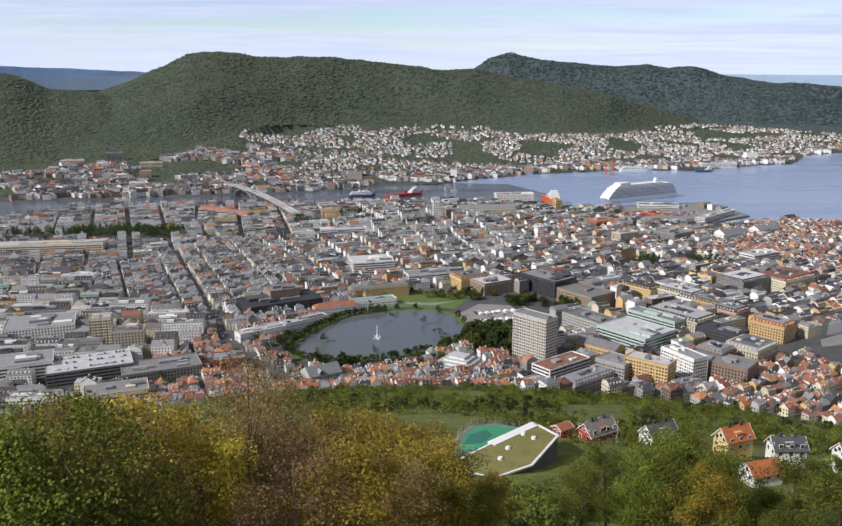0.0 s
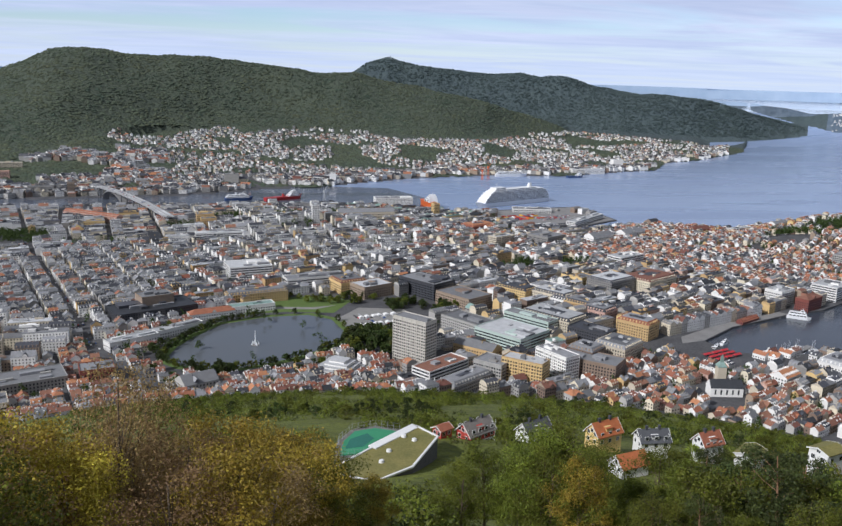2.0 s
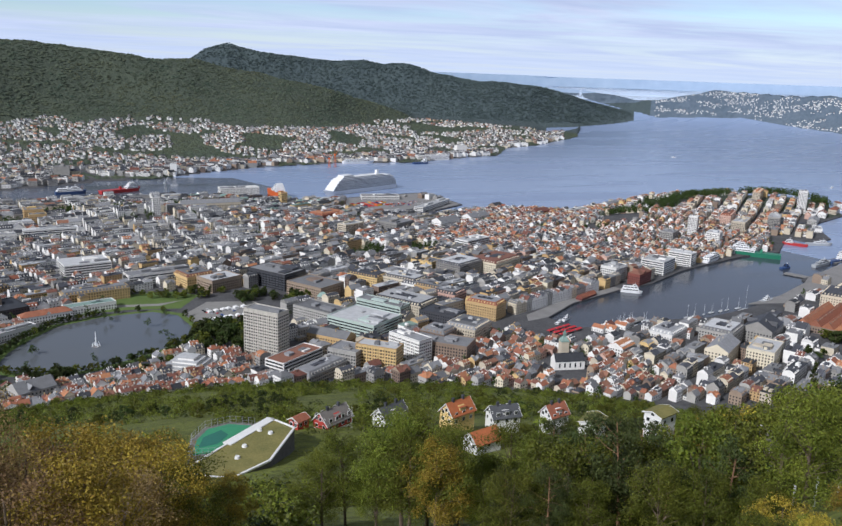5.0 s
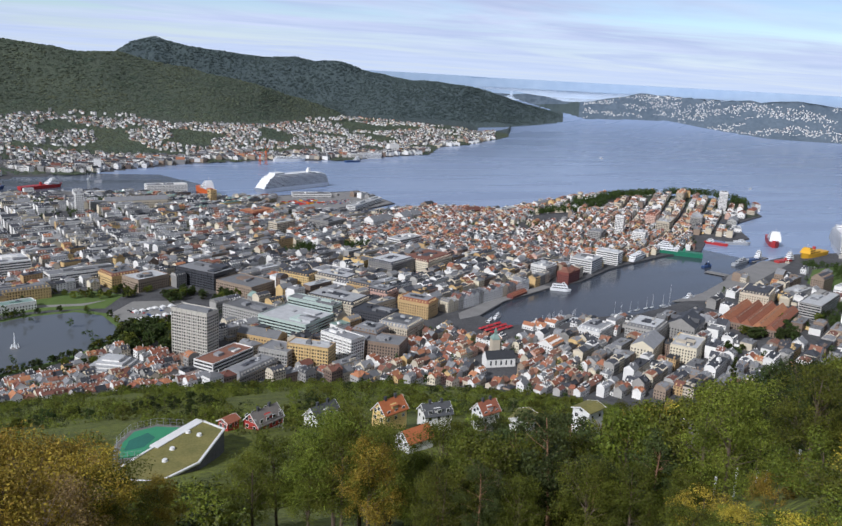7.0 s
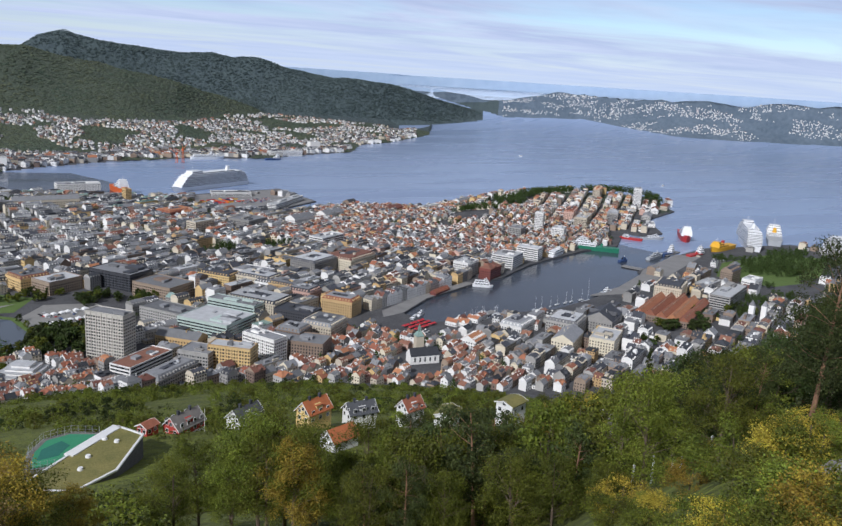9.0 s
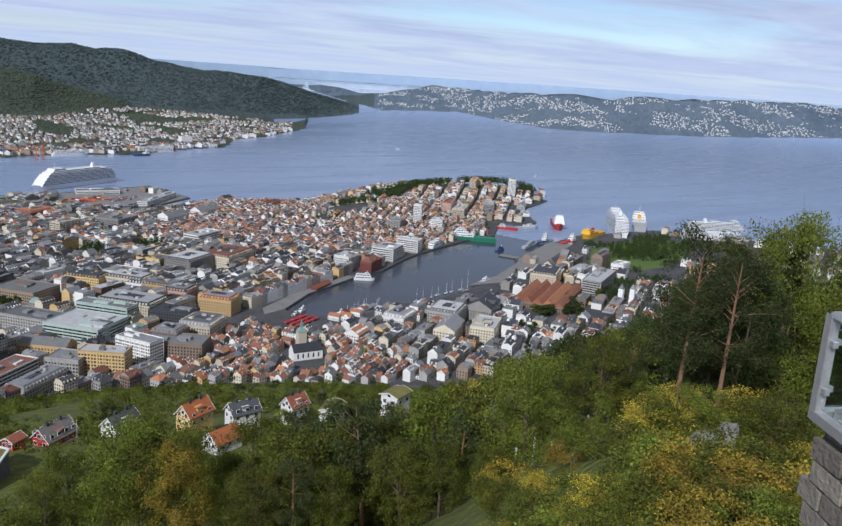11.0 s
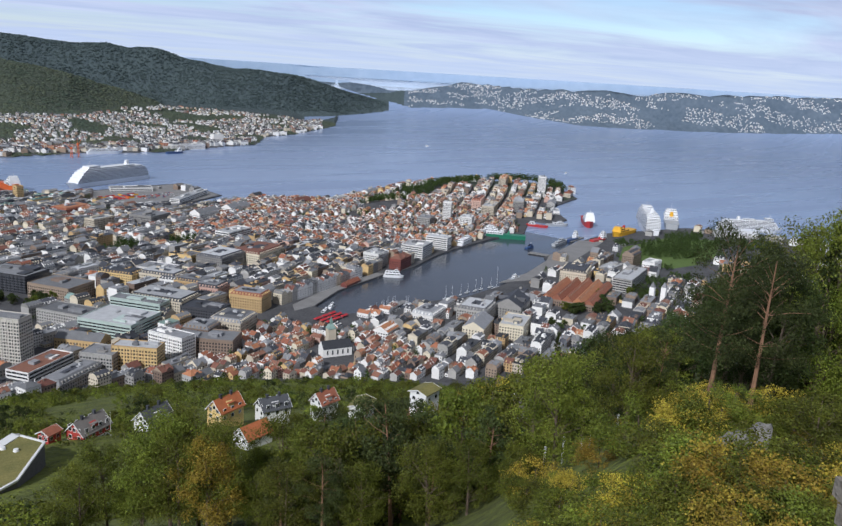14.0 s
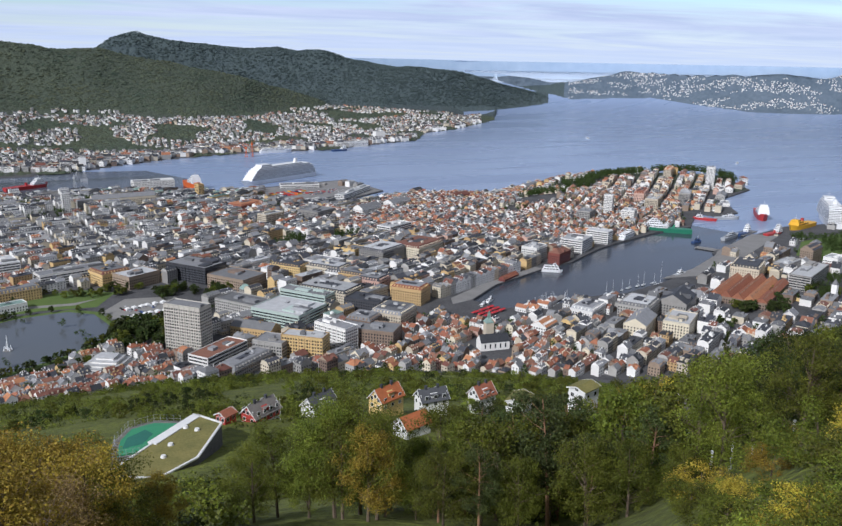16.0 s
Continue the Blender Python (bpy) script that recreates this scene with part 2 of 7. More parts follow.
# ---- the lie of the land ----
CITY = [(-2600, 1500), (-1300, 1600), (-914, 1743), (-842, 1845), (-670, 1918), (-474, 1950), (-292, 1956), (-113, 2000), (152, 1970), (398, 1890), (640, 1955),
        (705, 1965), (727, 1774), (590, 1675), (745, 1730), (945, 1668), (1121, 1757), (1341, 1850), (1560, 1830), (1672, 1640), (1600, 1486), (1420, 1400),
        (1332, 1262), (1262, 1235), (1245, 1290), (1128, 1182), (1029, 1165), (900, 1118), (846, 1095), (748, 1035), (684, 1016), (569, 964), (503, 912),
        (520, 868), (581, 850), (648, 868), (719, 862), (802, 886), (886, 918), (996, 967), (1012, 1004), (1183, 1080), (1304, 1117), (1393, 1108), (1536, 1094),
        (1640, 1000), (1690, 860), (1880, 700), (2600, 500), (2600, -1600), (-2600, -1600)]
LAKE = [(-150, 892), (-142, 935), (-128, 968), (-99, 1019), (-46, 1047), (10, 1054), (40, 1032), (55, 977), (44, 936), (9, 899), (-27, 875), (-79, 853), (-127, 868)]


def tab(az, pairs):
    return np.interp(az, [p[0] for p in pairs], [p[1] for p in pairs])


FAR_SHORE = [(-60, 2500), (-27.5, 2229), (-22.5, 2174), (-14.3, 2152), (-8.1, 2150), (-4, 2215), (-3.2, 2240), (1.8, 2314), (8.1, 2542), (13.6, 2685), (18.8, 2755), (24.6, 3080),
             (25.1, 3376), (27.2, 3572), (29.4, 3985), (30, 4190), (30.1, 4850), (31.9, 5144), (34.5, 5831), (34.8, 30000)]
FOOT_EL = [(-30, -6.3), (-20, -6.1), (-16, -5.6), (-13, -4.6), (-10.5, -3.5), (-5.3, -3.8), (-2.4, -4.1), (0.6, -3.8), (3.6, -3.9), (6.2, -4.4), (13.4, -4.35), (16.9, -3.75), (19.5, -3.6), (25, -3.9), (28, -4.0), (35, -3.4)]
FOOT_Z = [(-30, 24), (-18, 40), (-13, 80), (-10.5, 100), (-5, 88), (5, 72), (13, 62), (20, 50), (26, 30), (32, 8), (35, 4)]
CREST_L = [(-40, -0.4), (-26.7, -0.36), (-25.8, -0.56), (-25, -0.9), (-24.2, -1.25), (-21.3, -1.5), (-19.4, -1.95), (-17.4, -2.84), (-14, -4.1), (-11.2, -5.0), (-9.8, -5.6), (-8, -9)]
CREST_A = [(-24, -3), (-21.6, -1.5), (-19.9, -0.86), (-18.2, -0.25), (-17.2, 0.09), (-15.5, 0.8), (-13.4, 1.05), (-11, 0.82), (-8.1, 0.89), (-6, 0.82), (-3.4, 0.33), (-0.9, 0.11),
           (1.7, -0.1), (3.7, -0.1), (5.7, -0.57), (7.9, -0.82), (10.1, -1.35), (12.6, -1.87), (15.1, -2.4), (17.8, -2.9), (19.3, -3.7), (21, -6)]
CREST_B = [(0, -1), (3.7, -0.07), (4.6, 0.53), (6.2, 1.02), (7.5, 0.7), (9.3, 0.35), (11.8, 0.14), (13.5, 0.17), (15.1, 0.34), (16.3, 0.09), (18, 0.06), (19.7, -0.5), (21.7, -0.71),
           (24, -0.83), (25.5, -1.02), (27.1, -1.17), (28.8, -1.53), (30.3, -1.98), (32.2, -2.4), (33.7, -2.9), (34.5, -3.3)]
FOOT_B = [(0, 4250), (21, 4250), (25, 4480), (29.6, 4860), (31.5, 5180), (34.6, 5900)]
SHORE_D = [(20, 1.6), (30, 1.75), (35.1, 2.9), (37.4, 2.78), (40.5, 2.66), (43.7, 3.08), (46.7, 3.36), (48.6, 3.36), (52.2, 3.27), (55.7, 3.14), (59.2, 2.93), (62.4, 2.65), (67.6, 2.27), (75, 2.2), (100, 2.2)]
CREST_D = [(20, -1.15), (27, -1.2), (30, -1.35), (32.2, -1.5), (33.6, -1.8), (35.1, -1.7), (38.4, -0.99), (40.3, -0.96), (42.8, -1.14), (44.6, -1.08), (48.3, -0.98), (50.5, -1.1), (52.3, -0.79), (54.7, -0.74), (57.5, -0.69),
           (58.5, -0.54), (60.2, -0.58), (62.1, -0.42), (63.7, -0.46), (65.3, -0.66), (67.3, -0.58), (75, -0.7), (100, -0.7)]
CREST_E = [(-60, 0.2), (-26.6, 0.18), (-22, 0), (-18.5, -0.2), (-10, -0.6), (19, -0.6), (23, -0.57), (26.4, -0.67), (27.5, -0.45), (30, -0.63), (33.6, -0.73), (38.4, -0.8), (45, -0.75), (60, -0.7), (100, -0.7)]


def squash(d):
    """Draws what lies beyond 3.8 km nearer along the line of sight."""
    return np.where(d < 3800, d, 3800 + 1050 * (1 - np.exp(-(d - 3800) / 1050)))


def smooth(t):
    t = np.clip(t, 0, 1)
    return t * t * (3 - 2 * t)


def ridge(az, r, crest, rc, rf, back, z0=0.0):
    zc = 320 + rc * np.tan(np.radians(tab(az, crest)))
    up = np.clip((r - rf) / (rc - rf), 0, 1)
    up = 0.45 * up + 0.55 * smooth(up)
    down = smooth((r - rc) / back)
    return np.where(r < rc, z0 + (zc - z0) * up, zc * (1 - down)) - np.where(r < rf, z0 + 60, 0)


def near_hill(az, r):
    """The hillside below the viewpoint: height by distance, with a wooded spur towards the north."""
    base = np.interp(r, [0, 1.6, 3, 9, 20, 50, 100, 200, 240, 262, 350, 450, 550, 640, 720, 790, 1e5], [320.4, 320.4, 318, 312, 301, 287, 261, 212, 200, 198, 167, 131, 95, 60, 27, 4, 4])
    spur = np.interp(r, [0, 1.6, 3, 9, 20, 50, 100, 170, 260, 380, 520, 640, 760, 860, 1e5], [320.4, 320.4, 318.5, 315, 309, 302, 287, 266, 222, 155, 90, 48, 22, 4, 4])
    k = smooth((az - 34) / 26)
    return base * (1 - k) + spur * k


def height(az, r):
    """Height of the land by bearing (degrees) and distance; below zero it is sea bed."""
    a = np.radians(az)
    x, y = r * np.sin(a), r * np.cos(a)
    h = np.full(np.shape(r), -8.0)
    d = shore_dist(CITY, x, y)
    city = np.where(d > 0, 2.0, -8.0)
    city = city + np.where(d > 0, 26 * np.exp(-(((x - 1430) / 240) ** 2 + ((y - 1640) / 110) ** 2)) + 22 * np.exp(-(((x - 1030) / 160) ** 2 + ((y - 1480) / 70) ** 2)), 0)
    city = city + np.where(d > 0, 24 * np.exp(-(((x - 40) / 200) ** 2 + ((y - 1640) / 160) ** 2)), 0) * smooth(d / 120)
    city = np.where(d > 0, np.maximum(city, near_hill(az, r) - 2 - np.where(r > 780, 10, 0)), city)
    city = np.where(inside(LAKE, x, y), -3.0, city)
    h = np.maximum(h, city)
    shore = tab(az, FAR_SHORE)
    z1 = tab(az, FOOT_Z)
    rf = np.maximum((320 - z1) / np.tan(np.radians(-tab(az, FOOT_EL))), shore + 60)
    low = np.where((r > shore) & (az < 30.05), -8 + (10.5 + (z1 - 2.5) * np.clip((r - shore - 60) / (rf - shore), 0, 1) ** 1.15) * (1 - smooth((az - 26.5) / 2) * smooth((r / shore - 1.08) / 0.12)), -8)
    h = np.maximum(h, low)
    ok = az < 34.6
    ra = sum((320 - tab(az + o, FOOT_Z)) / np.tan(np.radians(-tab(az + o, FOOT_EL))) for o in (-5, -3.5, -2, -0.7, 0.7, 2, 3.5, 5)) / 8
    h = np.maximum(h, np.where(az < -8, ridge(az, r, CREST_L, 3750.0, 2750.0, 900.0, 20), -8))
    h = np.maximum(h, np.where((az > -24) & (az < 21), ridge(az, r, CREST_A, np.maximum(4050.0, ra + 500), ra, 900.0, z1), -8))
    rb = tab(az, FOOT_B)
    h = np.maximum(h, np.where((az > 0) & ok, ridge(az, r, CREST_B, np.maximum(rb * 1.13, 5200), rb, 1500.0), -8))
    rd = 320 / np.tan(np.radians(tab(az, SHORE_D)))
    h = np.maximum(h, np.where(az > 20, ridge(az, r, CREST_D, rd * 1.3, rd, rd * 0.12), -8))
    h = np.maximum(h, ridge(az, r, CREST_E, 26000.0, 21000.0, 9000.0))
    return h


def relief(x, y, r):
    """Gullies and knolls for the mountains."""
    u, v = x + 40 * np.sin(y / 211), y + 40 * np.sin(x / 187)
    big = np.sin(u / 151 + 1.3 * np.sin(v / 223)) * np.sin(v / 167 + 1.1 * np.sin(u / 257))
    mid = np.sin((0.8 * u + 0.6 * v) / 61 + np.sin(v / 53)) * np.sin((0.6 * u - 0.8 * v) / 73 + np.sin(u / 47))
    return big + 0.45 * mid


def polar_sheet(name, azs, rs, zfun, mats, pick=None):
    A, R = np.meshgrid(np.array(azs), np.array(rs))
    Z = zfun(A, R)
    k = squash(R) / R
    a = np.radians(A)
    V = np.stack([R * k * np.sin(a), R * k * np.cos(a), 320 + (Z - 320) * k], -1).reshape(-1, 3)
    n, m = len(rs), len(azs)
    i = np.arange((n - 1) * (m - 1))
    q = (i // (m - 1)) * m + i % (m - 1)
    F = np.stack([q, q + 1, q + m + 1, q + m], 1)[:, ::-1]
    me = bpy.data.meshes.new(name)
    me.from_pydata(V.tolist(), [], F.tolist())
    for mm in mats:
        me.materials.append(mm)
    if pick:
        me.polygons.foreach_set("material_index", pick(A, R, Z)[:-1, :-1].reshape(-1).astype(np.int32))
    me.polygons.foreach_set("use_smooth", np.ones(len(me.polygons), bool))
    me.update()
    return new(name, me)


def land(az, r):
    h = height(az, r)
    a = np.radians(az)
    x, y = r * np.sin(a), r * np.cos(a)
    wild = smooth((h - 90) / 120) * (r > 2600)
    return h + wild * relief(x, y, r) * 11 * np.minimum(1, r / 4000)


def land_kind(A, R, Z):
    k = np.zeros(A.shape)                       # hill grass
    k = np.where((R > 690) & (Z < 60) & (R < 3300), 1, k)
    k = np.where(R > 2080, 2, k)
    k = np.where((R > 2080) & (Z < 14) & (A < 26), 1, k)
    # the farther ridge gets the forest copy tinted blue for haze
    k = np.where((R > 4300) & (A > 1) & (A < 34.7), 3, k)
    # islands and horizon take the colours that have haze mixed in
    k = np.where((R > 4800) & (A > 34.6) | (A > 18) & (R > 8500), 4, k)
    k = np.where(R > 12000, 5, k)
    return k


azs = np.concatenate([np.arange(-180, -36, 6.0), np.arange(-36, 24, 0.36), np.arange(24, 36, 0.09), np.arange(36, 80, 0.36), np.arange(80, 181, 6.0)])
rs = np.concatenate([[0.02, 0.6, 1.6, 2.2, 3, 4.5, 6], np.arange(9, 60, 5.0), np.arange(60, 680, 14.0), np.arange(680, 2100, 24.0), np.arange(2100, 5200, 30.0), np.geomspace(5200, 40000, 60)])
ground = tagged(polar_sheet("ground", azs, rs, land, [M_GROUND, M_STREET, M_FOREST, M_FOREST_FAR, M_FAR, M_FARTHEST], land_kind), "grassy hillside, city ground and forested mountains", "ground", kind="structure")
# past 9.5 km the sheet switches to the haze-pale water colour
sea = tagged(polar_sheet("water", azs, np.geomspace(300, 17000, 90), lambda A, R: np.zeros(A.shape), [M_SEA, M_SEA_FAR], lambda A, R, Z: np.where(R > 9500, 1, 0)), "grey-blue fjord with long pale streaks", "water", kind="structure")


def slab(name, poly, z0, z1, mats, **tags):
    acc = Acc(mats)
    n = len(poly)
    bm = bmesh.new()
    vs = [bm.verts.new((x, y, z1)) for x, y in poly]
    f = bm.faces.new(vs)
    f.normal_update()
    if f.normal.z < 0:
        f.normal_flip()
    low = [bm.verts.new((x, y, z0)) for x, y in poly]
    for i in range(n):
        j = (i + 1) % n
        bm.faces.new((vs[i], low[i], low[j], vs[j]))
    bmesh.ops.triangulate(bm, faces=[f])
    bmesh.ops.recalc_face_normals(bm, faces=bm.faces[:])
    me = bpy.data.meshes.new(name)
    bm.to_mesh(me)
    bm.free()
    for m in mats:
        me.materials.append(m)
    return tagged(new(name, me), **tags)


# ---- houses ----
def house_parts(rng, w, d, h, roof, steep=0.75):
    """Walls and roof of one house about its base centre; the ridge runs along w."""
    a, b = w / 2, d / 2
    walls = [(box_v(-a, -b, -3, a, b, h), [BOX_F[i] for i in (2, 3, 4, 5)])]
    tops = []
    o = 0.35
    rh = b * steep
    if roof == "flat":
        tops.append((box_v(-a - 0.1, -b - 0.1, h, a + 0.1, b + 0.1, h + 0.5), BOX_F))
        for _ in range(1 + int(w * d / 150)):
            u, v = rng.uniform(-0.42, 0.2) * w, rng.uniform(-0.4, 0.2) * d
            box = (box_v(u, v, h + 0.5, u + rng.uniform(0.12, 0.3) * w, v + rng.uniform(0.12, 0.3) * d, h + rng.uniform(1.4, 3.4)), BOX_F)
            (tops if rng.random() < 0.5 else walls).append(box)
    elif roof == "gable":
        s = steep * o
        tops.append(([(-a - 0.1, -b - o, h - s), (a + 0.1, -b - o, h - s), (a + 0.1, b + o, h - s), (-a - 0.1, b + o, h - s), (-a - 0.1, 0, h + rh), (a + 0.1, 0, h + rh)], [(0, 1, 5, 4), (2, 3, 4, 5)]))
        walls.append(([(-a, -b, h), (-a, b, h), (-a, 0, h + rh - 0.1), (a, -b, h), (a, b, h), (a, 0, h + rh - 0.1)], [(0, 2, 1), (3, 4, 5)]))
    elif roof == "mansard":
        k, m = min(2.2, b * 0.4), 3.0
        rh = m + (b - k) * 0.3
        tops.append(([(-a, -b - 0.3, h), (a, -b - 0.3, h), (a, -b + k, h + m), (-a, -b + k, h + m), (-a, 0, h + rh), (a, 0, h + rh), (-a, b - k, h + m), (a, b - k, h + m), (-a, b + 0.3, h), (a, b + 0.3, h)],
                     [(0, 1, 2, 3), (3, 2, 5, 4), (4, 5, 7, 6), (6, 7, 9, 8)]))
        for q in (-a + 0.02, a - 0.02):
            walls.append(([(q, -b, h), (q, b, h), (q, b - k, h + m - 0.1), (q, 0, h + rh - 0.1), (q, -b + k, h + m - 0.1)], [(0, 1, 2, 3, 4)]))
        n = max(2, int(w / 3.6))
        for i in range(n):
            u = -a + (i + 0.5) * w / n
            for sgn in (-1, 1):
                y0, y1 = sorted((sgn * (b - 0.1), sgn * (b - k)))
                walls.append((box_v(u - 0.7, y0, h + 0.6, u + 0.7, y1, h + 2.5), BOX_F))
    else:
        k = min(a * 0.85, b * 0.9)
        tops.append(([(-a - o, -b - o, h), (a + o, -b - o, h), (a + o, b + o, h), (-a - o, b + o, h), (-a + k, 0, h + rh), (a - k, 0, h + rh)],
                     [(0, 1, 5, 4), (1, 2, 5), (2, 3, 4, 5), (3, 0, 4)]))
    if roof != "flat":
        for _ in range(rng.randint(1, 3)):
            u = rng.uniform(-0.8, 0.8) * a
            v = rng.uniform(-0.3, 0.3) * b
            walls.append((box_v(u - 0.4, v - 0.4, h + rh * 0.5, u + 0.4, v + 0.4, h + rh + 1.0), BOX_F))
        if roof != "mansard" and w > 9 and rng.random() < 0.5:
            if rng.random() < 0.5:
                # a cross gable breaks the eaves
                u, g, t = rng.uniform(-0.3, 0.3) * a, min(2.6, w * 0.22), h + rh * 0.75
                for sgn in (-1, 1):
                    walls.append(([(u - g, sgn * (b + 0.05), h - 0.2), (u + g, sgn * (b + 0.05), h - 0.2), (u + g, sgn * (b + 0.05), h + rh * 0.3), (u, sgn * (b + 0.05), t), (u - g, sgn * (b + 0.05), h + rh * 0.3)], [(0, 1, 2, 3, 4)]))
                    tops.append(([(u - g - 0.2, sgn * (b + 0.3), h + rh * 0.27), (u, sgn * (b + 0.3), t + 0.15), (u + g + 0.2, sgn * (b + 0.3), h + rh * 0.27), (u - g - 0.2, sgn * b * 0.4, h + rh * 0.27), (u, 0, t + 0.15), (u + g + 0.2, sgn * b * 0.4, h + rh * 0.27)], [(0, 1, 4, 3), (1, 2, 5, 4)]))
            else:
                n = int(w / 3.6)
                for i in range(n):
                    u = -a + (i + 0.5) * w / n
                    for sgn in (-1, 1):
                        y0, y1 = sorted((sgn * b * 0.78, sgn * b * 0.2))
                        walls.append((box_v(u - 0.65, y0, h + rh * 0.18, u + 0.65, y1, h + rh * 0.58), BOX_F))
    return walls, tops


def window_quads(w, d, h, floor=3.3, pitch=2.9, ww=1.25, wh=1.6, ends=True):
    a, b, e = w / 2, d / 2, 0.05
    out = []
    for k in range(max(1, int(h / floor))):
        z = 1.0 + k * floor
        for L, side in ((w, 0), (w, 1), (d, 2), (d, 3))[:4 if ends else 2]:
            n = max(1, int(L / pitch))
            for i in range(n):
                u = -L / 2 + (i + 0.5) * L / n
                p, q = u - ww / 2, u + ww / 2
                if side == 0:
                    out.append([(p, -b - e, z), (q, -b - e, z), (q, -b - e, z + wh), (p, -b - e, z + wh)])
                elif side == 1:
                    out.append([(q, b + e, z), (p, b + e, z), (p, b + e, z + wh), (q, b + e, z + wh)])
                elif side == 2:
                    out.append([(-a - e, q, z), (-a - e, p, z), (-a - e, p, z + wh), (-a - e, q, z + wh)])
                else:
                    out.append([(a + e, p, z), (a + e, q, z), (a + e, q, z + wh), (a + e, p, z + wh)])
    return out


WORDS = {"orange": "orange tiled", "rust": "rust-red tiled", "dark": "dark slate", "grey": "grey", "light": "pale membrane", "green": "green copper"}


def town_house(rng, x, y, z, ang, w, d, h, roof, rc, wc, name="town_house", label="", windows=True):
    """One house of its own: walls, roof and windows."""
    walls, tops = house_parts(rng, w, d, h, roof, rng.uniform(0.5, 0.85))
    acc = Acc([M_WALL[wc]])
    for v, f in walls:
        acc.solid(v, f)
    ob = new(name, acc.mesh("wall"))
    ob.matrix_world = pose(x, y, z, 0, 0, math.degrees(ang))
    tagged(ob, label or f"{wc} {'wooden' if h < 9 else 'rendered'} {name.replace(chr(95), chr(32))} with {WORDS[rc]} {roof} roof", "building", "city buildings")
    acc = Acc([M_ROOF[rc]])
    for v, f in tops:
        acc.solid(v, f)
    part("roof", acc, ob)
    if windows:
        acc = Acc([M_GLASS])
        for q in window_quads(w, d, h):
            acc.face(q)
        tagged(part("glazing", acc, ob), kind="stuff")
    return ob


ROOFS, WALLS = list(M_ROOF), list(M_WALL)
city_rest = Acc([*M_ROOF.values(), *M_WALL.values(), M_GLASS])


def rest_house(rng, x, y, z, ang, w, d, h, roof, rc, wc, windows=True, acc=city_rest):
    walls, tops = house_parts(rng, w, d, h, roof, rng.uniform(0.5, 0.85))
    for v, f in walls:
        acc.solid(placed(v, x, y, z, ang), f, len(ROOFS) + WALLS.index(wc))
    for v, f in tops:
        acc.solid(placed(v, x, y, z, ang), f, ROOFS.index(rc))
    if windows:
        for q in window_quads(w, d, h, pitch=3.3, floor=3.4, ends=acc.ends):
            acc.face(placed(q, x, y, z, ang), len(ROOFS) + len(WALLS))


def spot_height(x, y):
    return float(height(np.array([math.degrees(math.atan2(x, y))]), np.array([math.hypot(x, y)]))[0])




# ---- landmark buildings ----
# open ground kept clear of houses: x, y, radius; each landmark adds its own
CLEAR = [(-50, 950, 60), (15, 1095, 48), (95, 1010, 62), (95, 935, 52), (492, 862, 52), (450, 905, 30), (1480, 860, 120), (650, 2000, 90), (560, 1800, 110),
         (1374, 1710, 66), (1480, 1705, 55), (1560, 1690, 80), (1612, 1590, 56), (1210, 1655, 50), (1290, 1690, 40), (1010, 1506, 40), (945, 1468, 30), (1090, 1545, 36), (866, 1424, 24),
         (-500, 1515, 26), (-420, 1520, 26), (-340, 1525, 26), (-800, 1500, 22), (-700, 1500, 22), (-600, 1500, 22), (-30, 1740, 32), (60, 1740, 32), (150, 1740, 28), (-160, 1760, 34), (359, 1304, 24), (456, 1304, 22), (20, 1600, 34), (1330, 950, 105), (1215, 880, 62), (1150, 960, 36), (1450, 980, 90)]


CLEAR += [(1500, 900, 60), (135, 1085, 40), (190, 1062, 30), (60, 1120, 40), (804, 735, 26), (850, 722, 26), (985, 765, 30), (960, 735, 20), (1190, 825, 50), (1060, 800, 22), (740, 700, 20), (1120, 790, 26), (-640, 1590, 44), (-570, 1600, 44), (-500, 1585, 44), (-600, 1545, 30), (-530, 1540, 30), (-670, 1545, 26), (-760, 1550, 40), (-239, 1667, 24), (-158, 1761, 34), (-78, 1829, 34), (-16, 1715, 26), (79, 1794, 34), (1160, 1615, 40), (1353, 1655, 32), (980, 1465, 24), (384, 1328, 26), (474, 1328, 22),
          (554, 1885, 60), (640, 1745, 60)]
ROW_A, ROW_B = (463, 941), (636, 1019)
for i in range(12):
    CLEAR.append((ROW_A[0] + (ROW_B[0] - ROW_A[0]) * i / 11, ROW_A[1] + (ROW_B[1] - ROW_A[1]) * i / 11, 8))


